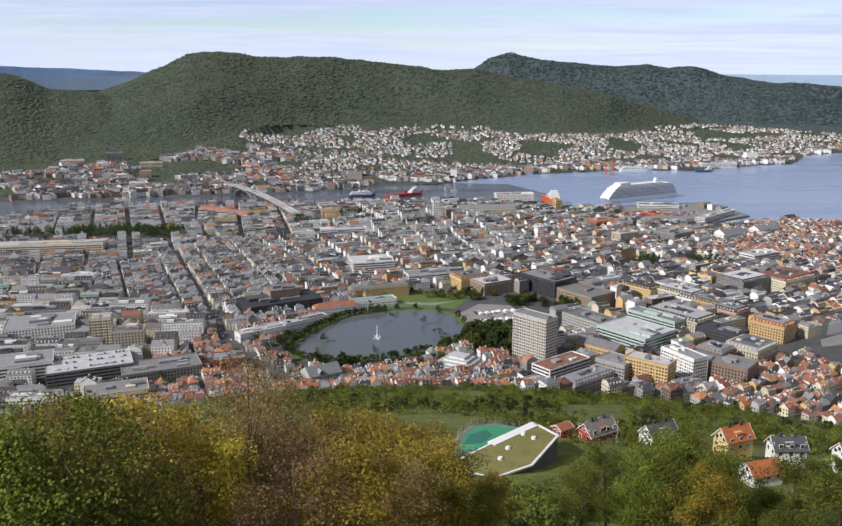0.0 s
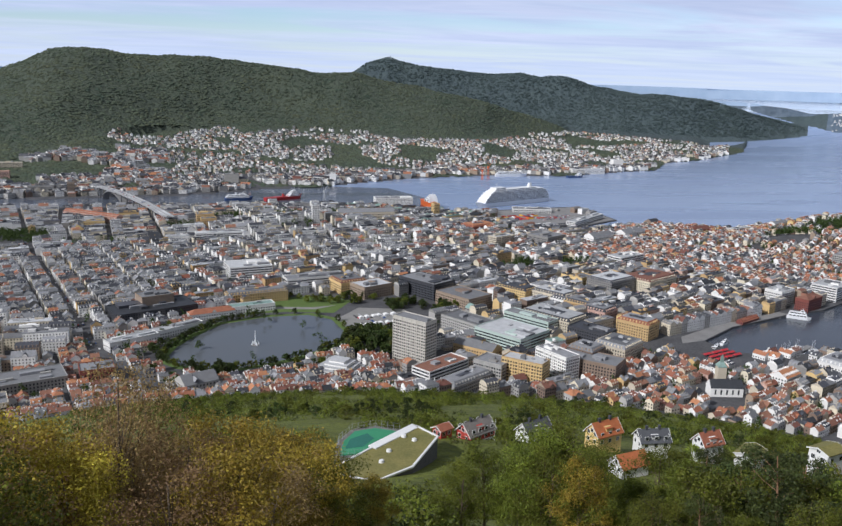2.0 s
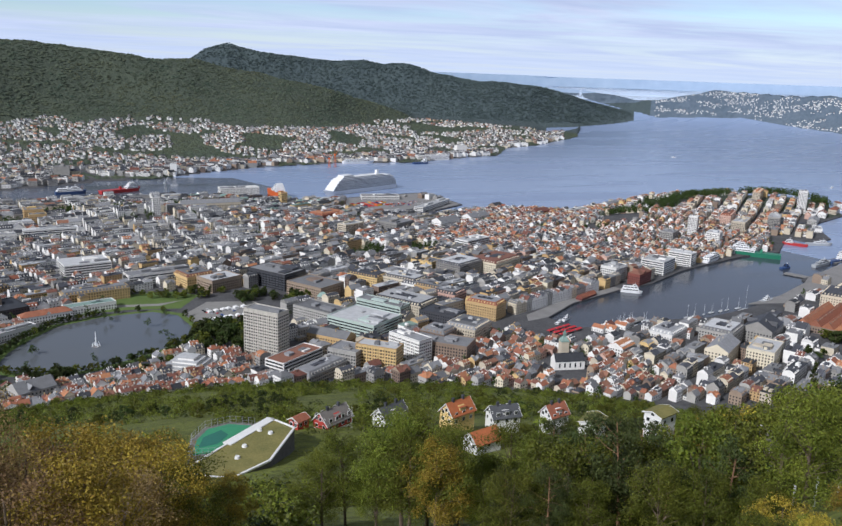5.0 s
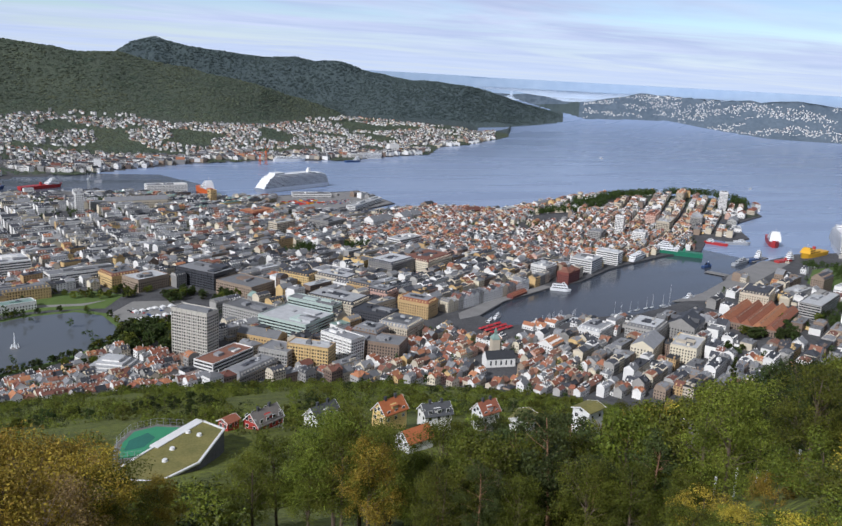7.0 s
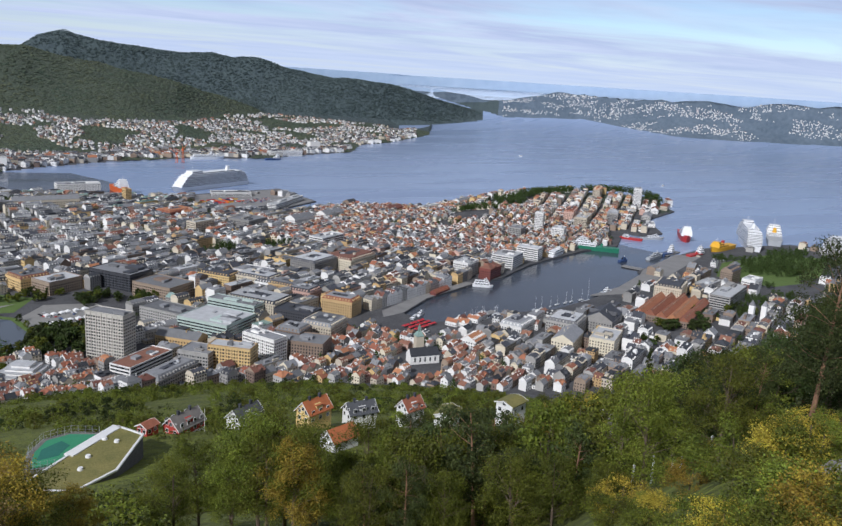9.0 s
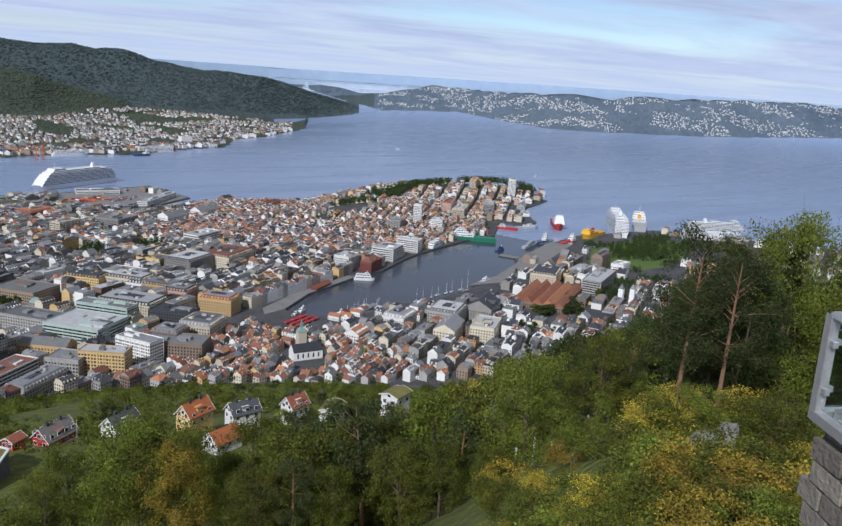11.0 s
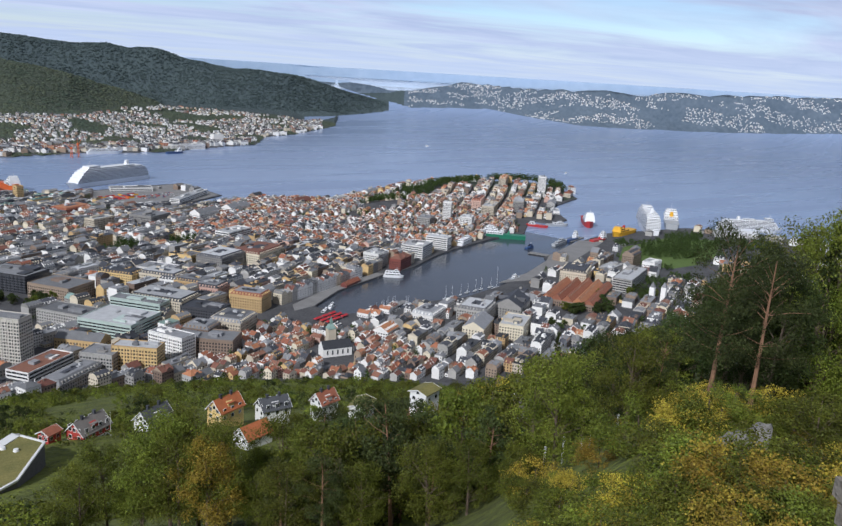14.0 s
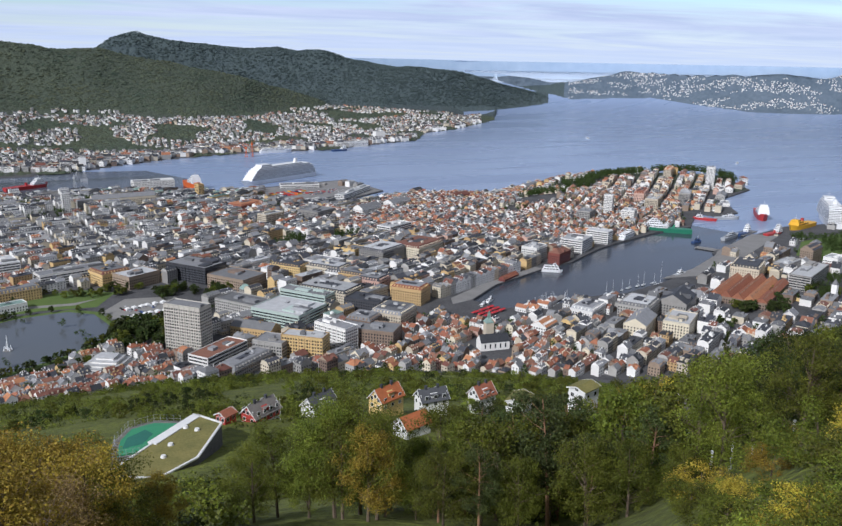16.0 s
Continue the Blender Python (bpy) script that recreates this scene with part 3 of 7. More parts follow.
def landmark(name, label, x, y, ang, w, d, h, wc, rc, style):
    """A large building: walls, roof with its plant, and its windows."""
    rg = random.Random(int(x * 7 + y))
    z = max(2.0, spot_height(x, y))
    a, b = w / 2, d / 2
    ca, sa = math.cos(radians(ang)), math.sin(radians(ang))
    n = max(1, round(w / max(d, 14)))
    for i in range(n):
        u = -a + (i + 0.5) * w / n
        CLEAR.append((x + u * ca, y + u * sa, 0.5 * max(d, w / n) + 1))
    root = new(name)
    root.matrix_world = pose(x, y, z, 0, 0, ang)
    tagged(root, label, "building", "city buildings")
    walls, roof, glass = Acc([M_WALL[wc]]), Acc([M_ROOF[rc]]), Acc([M_GLASS])
    if style == "hip" and d >= 22:
        k, m = 3.4, 3.6
        walls.solid(box_v(-a, -b, -3, a, b, h), [BOX_F[i] for i in (2, 3, 4, 5)])
        walls.solid(box_v(-a - 0.4, -b - 0.4, h - 0.7, a + 0.4, b + 0.4, h), BOX_F)
        roof.solid([(-a, -b, h), (a, -b, h), (a, b, h), (-a, b, h), (-a + k, -b + k, h + m), (a - k, -b + k, h + m), (a - k, b - k, h + m), (-a + k, b - k, h + m)], BOX_F[1:])
        dorm = Acc([M_WALL[wc]])
        for L, q, turn in ((w, b, 0), (w, b, 180), (d, a, 90), (d, a, 270)):
            n = max(2, int((L - 6) / 4.2))
            for i in range(n):
                u = (i + 0.5 - n / 2) * (L - 6) / n
                dorm.solid(placed(box_v(u - 0.8, -q + 0.5, h + 0.4, u + 0.8, -q + 3.0, h + 2.6), 0, 0, 0, radians(turn)), BOX_F)
        tagged(part("dormer_band", dorm, root), kind="stuff")
        top = Acc([M_ROOF[rg.choice(("grey", "light", "grey", rc))]])
        top.solid(box_v(-a + k + 0.8, -b + k + 0.8, h + m - 0.1, a - k - 0.8, b - k - 0.8, h + m + 0.25), BOX_F)
        part("roof_top", top, root)
        # no opening is cut: a dark slab imitates the shade of a well
        well = Acc([M_ROOF["dark"]])
        well.solid(box_v(-a * 0.4, -b * 0.28, h + m, a * 0.4, b * 0.28, h + m + 0.35), BOX_F)
        part("light_well", well, root, "dark glazed light well")
        for _ in range(3 + int(w * d / 700)):
            u, v = rg.uniform(-0.78, 0.6) * (a - k), rg.uniform(-0.75, 0.5) * (b - k)
            unit = Acc([rg.choice((M_ROOF["dark"], M_WALL[wc], M_ROOF["light"]))])
            unit.solid(box_v(u, v, h + m, u + rg.uniform(2, 6), v + rg.uniform(2, 5), h + m + rg.uniform(1.0, 2.6)), BOX_F)
            part("roof_unit", unit, root)
    elif style in ("hip", "gable"):
        for v, f in house_parts(rg, w, d, h, style, 0.55)[0]:
            walls.solid(v, f)
        for v, f in house_parts(rg, w, d, h, style, 0.55)[1]:
            roof.solid(v, f)
    elif style == "saw":
        k = int(d / 13)
        walls.solid(box_v(-a, -b, -3, a, b, h * 0.6), BOX_F)
        for i in range(k):
            y0, y1 = -b + i * d / k, -b + (i + 1) * d / k
            m = (y0 + y1) / 2
            top = h * rg.uniform(0.95, 1.1)
            roof.solid([(-a, y0, h * 0.6), (a, y0, h * 0.6), (a, y1, h * 0.6), (-a, y1, h * 0.6), (-a, m, top), (a, m, top)], [(0, 1, 5, 4), (2, 3, 4, 5), (1, 2, 5), (3, 0, 4)])
            for u in range(int(w / 9)):
                q = -a + 4 + u * 9
                walls.solid(box_v(q, m - 2.4, h * 0.7, q + 1.6, m - 1.2, top - 0.6), BOX_F)
    elif style == "steps":
        for i in range(4):
            s = 1 - i * 0.2
            walls.solid(box_v(-a * s, -b * s, -3 if i == 0 else h * i / 4, a * s, b * s, h * (i + 1) / 4 - 0.8), BOX_F)
            roof.solid(box_v(-a * s - 0.8, -b * s - 0.8, h * (i + 1) / 4 - 0.8, a * s + 0.8, b * s + 0.8, h * (i + 1) / 4), BOX_F)
    else:
        walls.solid(box_v(-a, -b, -3, a, b, h), [BOX_F[i] for i in (2, 3, 4, 5)])
        roof.solid(box_v(-a, -b, h - 0.4, a, b, h), BOX_F)
        rim = [(s * (a - k), t * (b - k), zz) for k in (0, 0.5) for zz in (h, h + 0.9) for s, t in ((-1, -1), (1, -1), (1, 1), (-1, 1))]
        para = Acc([M_WALL[wc]])
        para.solid(rim, [(i, (i + 1) % 4, 4 + (i + 1) % 4, 4 + i) for i in range(4)] + [(8 + (i + 1) % 4, 8 + i, 12 + i, 12 + (i + 1) % 4) for i in range(4)] + [(4 + i, 4 + (i + 1) % 4, 12 + (i + 1) % 4, 12 + i) for i in range(4)])
        part("parapet", para, root)
        if style == "deck":
            unit = Acc([M_WALL[wc]])
            unit.solid(box_v(-a * 0.9, b * 0.55, h, -a * 0.72, b * 0.8, h + 4), BOX_F)
            part("stair_head", unit, root)
        else:
            for _ in range(rg.randint(2, 4) + int(w * d / 1200)):
                u, v = rg.uniform(-0.8, 0.5) * a, rg.uniform(-0.75, 0.3) * b
                p, q = rg.uniform(3, 0.35 * w), rg.uniform(2.5, 0.35 * d)
                unit = Acc([rg.choice((M_ROOF[rc], M_WALL[wc], M_ROOF["grey"]))])
                unit.solid(box_v(u, v, h, min(a - 1, u + p), min(b - 1, v + q), h + rg.uniform(1.2, 3.6)), BOX_F)
                part("roof_unit", unit, root)
    part("wall", walls, root)
    part("roof", roof, root, f"{WORDS[rc]} roof")
    if style == "ribbon" or style == "deck":
        fl = 3.6
        for k in range(int(h / fl)):
            z0 = 1.1 + k * fl
            for (p, q, s) in ((-a + 1, a - 1, 0), (-a + 1, a - 1, 1), (-b + 1, b - 1, 2), (-b + 1, b - 1, 3)):
                m = max(1, round((q - p) / 6))
                for i in range(m):
                    u0, u1 = p + (q - p) * i / m + 0.15, p + (q - p) * (i + 1) / m - 0.15
                    e = 0.08
                    if s < 2:
                        yy = (-b - e) if s == 0 else b + e
                        glass.face([(u0, yy, z0), (u1, yy, z0), (u1, yy, z0 + 1.7), (u0, yy, z0 + 1.7)])
                    else:
                        xx = (-a - e) if s == 2 else a + e
                        glass.face([(xx, u0, z0), (xx, u1, z0), (xx, u1, z0 + 1.7), (xx, u0, z0 + 1.7)])
    elif style not in ("plain", "steps"):
        for q in window_quads(w, d, h - 0.6 if style != "saw" else h * 0.6, 3.5, 3.0 if style == "tower" else 3.3, 1.9 if style == "tower" else 1.5, 1.9):
            glass.face(q)
    if glass.f:
        tagged(part("glazing", glass, root), kind="stuff")
    if style == "tower" and h > 20 and w > 20:
        ribs = Acc([M_WALL[wc]])
        for i in range(int(w / 6) + 1):
            u = -a + i * w / int(w / 6)
            for s in (-1, 1):
                ribs.solid(box_v(u - 0.3, min(s * b, s * (b + 0.5)), 0, u + 0.3, max(s * b, s * (b + 0.5)), h + 0.6), BOX_F)
        tagged(part("ribbing", ribs, root), kind="stuff")
    return root


landmark("city_hall", "tall grey concrete city hall with window grid", 127, 866, -46, 46, 20, 52, "concrete", "grey", "tower")
landmark("shopping_centre", "white rounded shopping centre with rows of windows", -459, 939, 20, 78, 55, 22, "white", "grey", "flat")
landmark("office_tower", "cream office tower with vertical window strips", -379, 921, 14, 24, 20, 34, "cream", "light", "tower")
landmark("office_block", "cream low office block beside the tower", -343, 909, 14, 36, 24, 22, "cream", "grey", "flat")
landmark("parking_deck", "concrete parking house with cars on its roof", -354, 820, 24, 86, 52, 15, "grey", "light", "deck")
landmark("station_hall", "grey low station hall with stepped roofs", -277, 818, 24, 80, 40, 12, "grey", "grey", "flat")
landmark("office_block", "pale office block with ribbon windows", -422, 813, 22, 62, 40, 20, "white", "grey", "ribbon")
landmark("office_block", "grey office block with ribbon windows behind trees", -299, 748, 22, 60, 30, 14, "cream", "grey", "ribbon")
landmark("library", "grey library with an orange brick wall", -210, 839, 18, 34, 26, 14, "red", "grey", "flat")
landmark("slab_block", "long pale concrete slab block with a flat roof", -646, 1384, 8, 185, 34, 24, "cream", "light", "ribbon")
landmark("concert_hall", "dark low concert hall with sloping walls", -192, 1061, 28, 105, 52, 15, "dark", "dark", "flat")
landmark("stage_house", "brown concrete stage block on the concert hall", -191, 1079, 28, 42, 30, 26, "brown", "grey", "plain")
landmark("gallery", "white lakeside gallery with long flat roof", -155, 983, 40, 78, 16, 10, "white", "light", "flat")
landmark("gallery", "white low gallery at the lake shore", -195, 943, 36, 60, 18, 11, "white", "light", "flat")
landmark("gallery", "long white gallery with orange tiled roof", -115, 1051, 22, 60, 18, 9, "white", "orange", "hip")
landmark("gallery", "white gallery with green roof by the lake", -66, 1078, 20, 62, 18, 10, "white", "green", "flat")
landmark("museum", "yellow stone museum with grey roof", -61, 1125, 18, 85, 22, 15, "yellow", "grey", "hip")
landmark("office_block", "white stepped office block with many terraces", -81, 1267, 16, 66, 50, 22, "white", "light", "ribbon")
landmark("school", "long white school with dark window rows", -148, 1528, 12, 88, 18, 16, "white", "light", "ribbon")
landmark("office_block", "white office block with ribbon windows", 21, 1210, 18, 92, 26, 16, "white", "grey", "ribbon")
landmark("office_block", "cream corner building with brown roof", 70, 1178, 24, 42, 40, 18, "yellow", "rust", "hip")
landmark("museum", "pale brick museum with light roof terrace", 103, 1153, 30, 50, 38, 18, "brown", "light", "flat")
landmark("church_tower_block", "white tall tower on the hill", 31, 1613, 10, 14, 14, 36, "white", "light", "tower")
landmark("telegraph_house", "dark-clad office block with white window grid", 185, 1154, -52, 72, 44, 24, "dark", "grey", "tower")
landmark("bank", "brown stone bank with pale roof hall", 228, 1086, -54, 64, 48, 20, "brown", "grey", "flat")
landmark("bank", "grey stone bank with flat roof", 210, 969, -54, 62, 34, 19, "grey", "grey", "flat")
landmark("department_store", "pale green glass department store", 254, 918, -52, 70, 58, 20, "mint", "light", "ribbon")
landmark("department_store", "pale green glass block with flat roof", 293, 972, -52, 70, 22, 20, "mint", "grey", "ribbon")
landmark("arcade_building", "black slate roofed arcade with skylight", 328, 982, -52, 74, 44, 19, "cream", "dark", "hip")
landmark("arcade_building", "white roofed hall with dark gable roof", 373, 1055, -50, 50, 24, 17, "white", "dark", "hip")
landmark("office_block", "orange brick office block with flat roof", 234, 785, -40, 46, 20, 30, "yellow", "light", "tower")
landmark("office_block", "white angled office block joined to the orange one", 278, 814, -62, 46, 20, 27, "white", "grey", "tower")
landmark("office_block", "grey concrete office block", 204, 801, -44, 34, 28, 24, "grey", "grey", "tower")
landmark("office_block", "ochre-roofed long office block", 148, 811, 38, 62, 26, 18, "white", "rust", "ribbon")
landmark("assembly_hall", "grey stone hall with arched gable", 167, 773, 38, 60, 24, 16, "grey", "grey", "hip")
landmark("school", "yellow school with grey roofs and dormers", 201, 869, -44, 52, 22, 17, "yellow", "grey", "gable")
landmark("apartment_house", "cream corner house with dormers", 239, 847, 40, 24, 18, 17, "cream", "dark", "gable")
landmark("office_block", "black glazed offices with a flat roof terrace", 352, 908, -50, 50, 32, 22, "dark", "dark", "flat")
landmark("stock_exchange", "ornate pale stone building with green-grey roof", 367, 860, -50, 40, 44, 20, "cream", "grey", "hip")
landmark("office_block", "brown brick block with pale roof boxes", 317, 812, -40, 66, 34, 20, "brown", "grey", "flat")
landmark("office_block", "cream stone block with towers", 321, 840, -50, 32, 30, 22, "brown", "grey", "hip")
landmark("row_building", "yellow and pink stone row with dormers", 360, 1085, -52, 56, 32, 20, "cream", "dark", "hip")
landmark("row_building", "yellow stone row with dark mansard", 386, 1032, -52, 48, 30, 20, "yellow", "dark", "hip")
landmark("row_building", "pink stone block with dark mansard", 396, 1000, -52, 36, 32, 20, "pink", "dark", "hip")
landmark("row_building", "cream stone block with dark roof", 313, 1118, -50, 52, 30, 19, "yellow", "dark", "hip")
landmark("row_building", "yellow corner block with orange roof", 425, 940, -50, 44, 30, 21, "yellow", "orange", "hip")
landmark("row_building", "white block with pale roof terrace", 367, 1127, -52, 50, 34, 18, "white", "grey", "flat")
landmark("office_block", "grey long block with dark roof", 471, 1152, 32, 60, 46, 22, "grey", "dark", "hip")
landmark("office_block", "cream wide block with a brown tiled roof", 541, 1169, 32, 72, 50, 20, "cream", "rust", "hip")
landmark("office_block", "yellow block with flat roof", 435, 1184, 32, 30, 26, 18, "yellow", "grey", "flat")
landmark("hotel", "white balconied block with flat roof", 559, 1312, 30, 62, 30, 22, "white", "light", "ribbon")
landmark("office_block", "grey concrete block with roof terraces", 476, 1505, 34, 56, 50, 20, "grey", "grey", "flat")
landmark("office_block", "red-orange long roofed sheds", 368, 1637, 30, 64, 40, 14, "red", "orange", "hip")
landmark("office_block", "pale high office block", 375, 1465, 30, 46, 22, 26, "cream", "light", "tower")
landmark("warehouse", "pale waterfront warehouse with steep roof", 585, 1512, 30, 60, 24, 18, "white", "grey", "gable")
landmark("warehouse", "pale grey waterfront warehouse with steep roof", 670, 1558, 30, 64, 24, 16, "white", "grey", "gable")
landmark("tower_block", "orange stone tower near the quay", 307, 1816, 20, 14, 16, 30, "yellow", "orange", "tower")
landmark("terminal", "white cargo terminal with a dark roof band", 227, 1967, 6, 92, 34, 22, "white", "grey", "flat")
landmark("terminal", "long pale cruise terminal hall with grey roof", 554, 1885, -8, 92, 32, 9, "white", "grey", "ribbon")
landmark("terminal", "long white quay building with a roof deck", 640, 1745, 46, 150, 22, 11, "white", "light", "ribbon")
landmark("warehouse", "dark timber boathouse at the water's edge", 775, 1690, 30, 30, 20, 13, "brown", "dark", "gable")
landmark("warehouse", "red tiled quay warehouse by the fjord", 845, 1607, 20, 46, 22, 12, "red", "rust", "gable")
landmark("apartment_house", "white waterfront terrace by the fjord", 940, 1612, 28, 70, 16, 12, "white", "light", "ribbon")
landmark("apartment_house", "white waterfront terrace by the fjord", 1070, 1668, 28, 70, 16, 12, "white", "grey", "gable")
landmark("apartment_house", "long orange rendered block below the bridge", -430, 1770, -33, 150, 18, 15, "pink", "orange", "gable")
landmark("office_block", "yellow block with a green roof terrace", -192, 1690, 12, 34, 30, 24, "yellow", "grey", "flat")
landmark("terminal", "long pale harbour shed by the fortress park", 1560, 985, -40, 90, 22, 9, "white", "light", "gable")
landmark("school", "cream long institute with many gables", 136, 1678, 8, 120, 24, 18, "cream", "grey", "gable")
landmark("apartment_house", "long green-grey lakeside block", -182, 1661, 12, 30, 24, 18, "yellow", "grey", "flat")
landmark("warehouse", "white bank of silos on the far quay", 96, 2376, 0, 18, 16, 30, "white", "light", "plain")
landmark("swimming_hall", "white swimming hall with stepped curved roofs", 42, 848, -30, 46, 34, 12, "white", "light", "steps")
landmark("warehouse", "grey steel-roofed hall at the lake corner", -104, 799, 30, 36, 26, 12, "grey", "grey", "gable")
landmark("hotel", "white waterfront hotel with flat roof", 699, 1069, 30, 36, 26, 24, "white", "light", "tower")
landmark("warehouse", "red brick waterfront warehouse", 730, 1044, 30, 40, 20, 18, "red", "rust", "hip")
landmark("office_block", "white waterfront offices with glass fronts", 804, 1102, 34, 50, 38, 22, "white", "light", "ribbon")
landmark("office_block", "white waterfront block with flat roof", 877, 1137, 34, 26, 40, 22, "white", "light", "ribbon")
landmark("tower_block", "white slender residential tower", 1043, 1329, 40, 16, 18, 44, "white", "light", "tower")
landmark("apartment_house", "white stepped residential block", 1042, 1262, 40, 30, 24, 26, "white", "light", "tower")
landmark("hospital", "white hospital block with rows of windows", 1174, 1347, 40, 50, 26, 28, "cream", "light", "tower")
landmark("apartment_house", "grey glass residential block", 1311, 1400, 44, 60, 24, 24, "grey", "light", "tower")
landmark("apartment_house", "orange-roofed long residential block", 1208, 1427, 42, 74, 22, 24, "pink", "orange", "hip")
landmark("apartment_house", "orange-roofed long residential block", 1441, 1605, 42, 70, 18, 22, "cream", "orange", "hip")
landmark("tower_block", "white point block in the park", 1490, 1511, 44, 20, 20, 52, "white", "light", "tower")
landmark("apartment_house", "white residential block by the tip of the headland", 1662, 1568, 60, 30, 14, 16, "white", "rust", "hip")
landmark("office_block", "dark grey residential block", 969, 1304, 38, 40, 26, 22, "grey", "grey", "tower")
landmark("warehouse", "long row of red tiled wharf houses", 875, 792, 30, 130, 76, 16, "brown", "orange", "saw")
landmark("hotel", "grey stone hotel with dark mansard roof", 933, 853, 34, 56, 40, 24, "cream", "dark", "hip")
landmark("office_block", "long concrete block with ribbon windows", 1000, 801, 26, 100, 30, 22, "grey", "light", "ribbon")
landmark("office_block", "dark glass block with sloped roof", 728, 773, 34, 54, 36, 18, "grey", "dark", "gable")
landmark("hotel", "grey stone hotel with sloped glass roof", 665, 772, 34, 48, 40, 20, "grey", "grey", "hip")
landmark("market_hall", "white tented market hall", 606, 797, 30, 44, 30, 14, "white", "light", "hip")
landmark("apartment_house", "cream art-nouveau block with grey roof", 621, 716, 36, 52, 26, 20, "cream", "grey", "gable")
landmark("apartment_house", "cream block with flat roof terraces", 669, 702, 36, 50, 30, 20, "cream", "light", "flat")
landmark("apartment_house", "orange tiled block with white gables", 520, 766, 30, 30, 20, 12, "white", "orange", "gable")
landmark("fortress_hall", "grey stone hall with steep roof", 1116, 896, 22, 44, 20, 24, "brown", "dark", "gable")
landmark("office_block", "white glass block by the fortress park", 1120, 855, 20, 36, 22, 18, "white", "light", "tower")
landmark("office_block", "pale office block by the park", 1038, 873, 20, 50, 24, 14, "grey", "light", "ribbon")
landmark("warehouse", "orange tiled warehouse on the headland tip", 1585, 1505, 35, 46, 18, 10, "cream", "orange", "hip")
landmark("warehouse", "rust roofed warehouse near the headland quay", 1520, 1475, 40, 40, 18, 10, "white", "rust", "gable")
landmark("warehouse", "long grey quay warehouse on the headland", 1440, 1420, 40, 56, 20, 8, "grey", "grey", "gable")
landmark("warehouse", "pale quay shed with light roof", 1372, 1340, 50, 40, 18, 7, "white", "light", "flat")
landmark("slab_block", "grey slab block below the forest edge", -960, 2560, 20, 50, 14, 24, "grey", "grey", "ribbon")
landmark("slab_block", "pale long slab block below the forest", -1060, 2480, 10, 70, 14, 16, "cream", "light", "ribbon")
landmark("slab_block", "pale long slab block below the forest", -820, 2480, 10, 66, 14, 16, "cream", "light", "ribbon")
landmark("slab_block", "orange rendered slab block across the sound", -880, 2330, 8, 60, 16, 16, "pink", "orange", "ribbon")
landmark("slab_block", "orange rendered slab block across the sound", -790, 2335, 8, 30, 18, 18, "pink", "orange", "ribbon")
landmark("apartment_house", "stepped dark hillside terraced block", -560, 2620, 20, 60, 30, 18, "grey", "light", "steps")
landmark("apartment_house", "stepped dark hillside terraced block", -480, 2560, 20, 60, 30, 18, "grey", "light", "steps")
landmark("tower_block", "brown waterfront tower beside the bridge", -560, 2110, 15, 18, 16, 34, "brown", "grey", "tower")
landmark("apartment_house", "white waterfront housing block", -760, 2170, 14, 40, 16, 20, "white", "light", "tower")
landmark("apartment_house", "white waterfront housing block", -700, 1890, 14, 34, 16, 22, "white", "light", "tower")
landmark("apartment_house", "grey waterfront housing block", -640, 2140, 14, 60, 16, 20, "grey", "grey", "tower")
landmark("warehouse", "grey concrete hall by the far dock", -190, 2360, 0, 40, 24, 22, "grey", "grey", "plain")
landmark("warehouse", "long pale dock hall on the far quay", 980, 2690, 6, 120, 30, 14, "white", "light", "flat")
landmark("warehouse", "white grain silo hall on the far quay", 1150, 2850, 6, 40, 26, 30, "white", "light", "plain")
PARKING = (-354, 820, 17.25, 24)
# district: centre, street angle, house frontage, eaves low/high, roofs, walls
RED_ROOFS = ["orange"] * 4 + ["rust"] * 6 + ["dark"] * 3 + ["grey"] * 3
OLD_ROOFS = ["orange"] * 2 + ["rust"] * 4 + ["dark"] * 6 + ["grey"] * 6
MIX_ROOFS = ["orange"] * 1 + ["rust"] * 2 + ["dark"] * 10 + ["grey"] * 9 + ["light"] * 3
OFFICE_ROOFS = ["dark"] * 7 + ["grey"] * 8 + ["light"] * 4 + ["rust"] + ["green"]
PALE = ["white"] * 12 + ["cream"] * 4 + ["grey"] * 3 + ["yellow"]
WARM = ["white"] * 8 + ["cream"] * 5 + ["yellow"] * 2 + ["pink"] + ["brown"] * 2 + ["grey"] * 2
STONE = ["grey"] * 4 + ["cream"] * 3 + ["white"] * 5 + ["brown"] * 3 + ["yellow"]
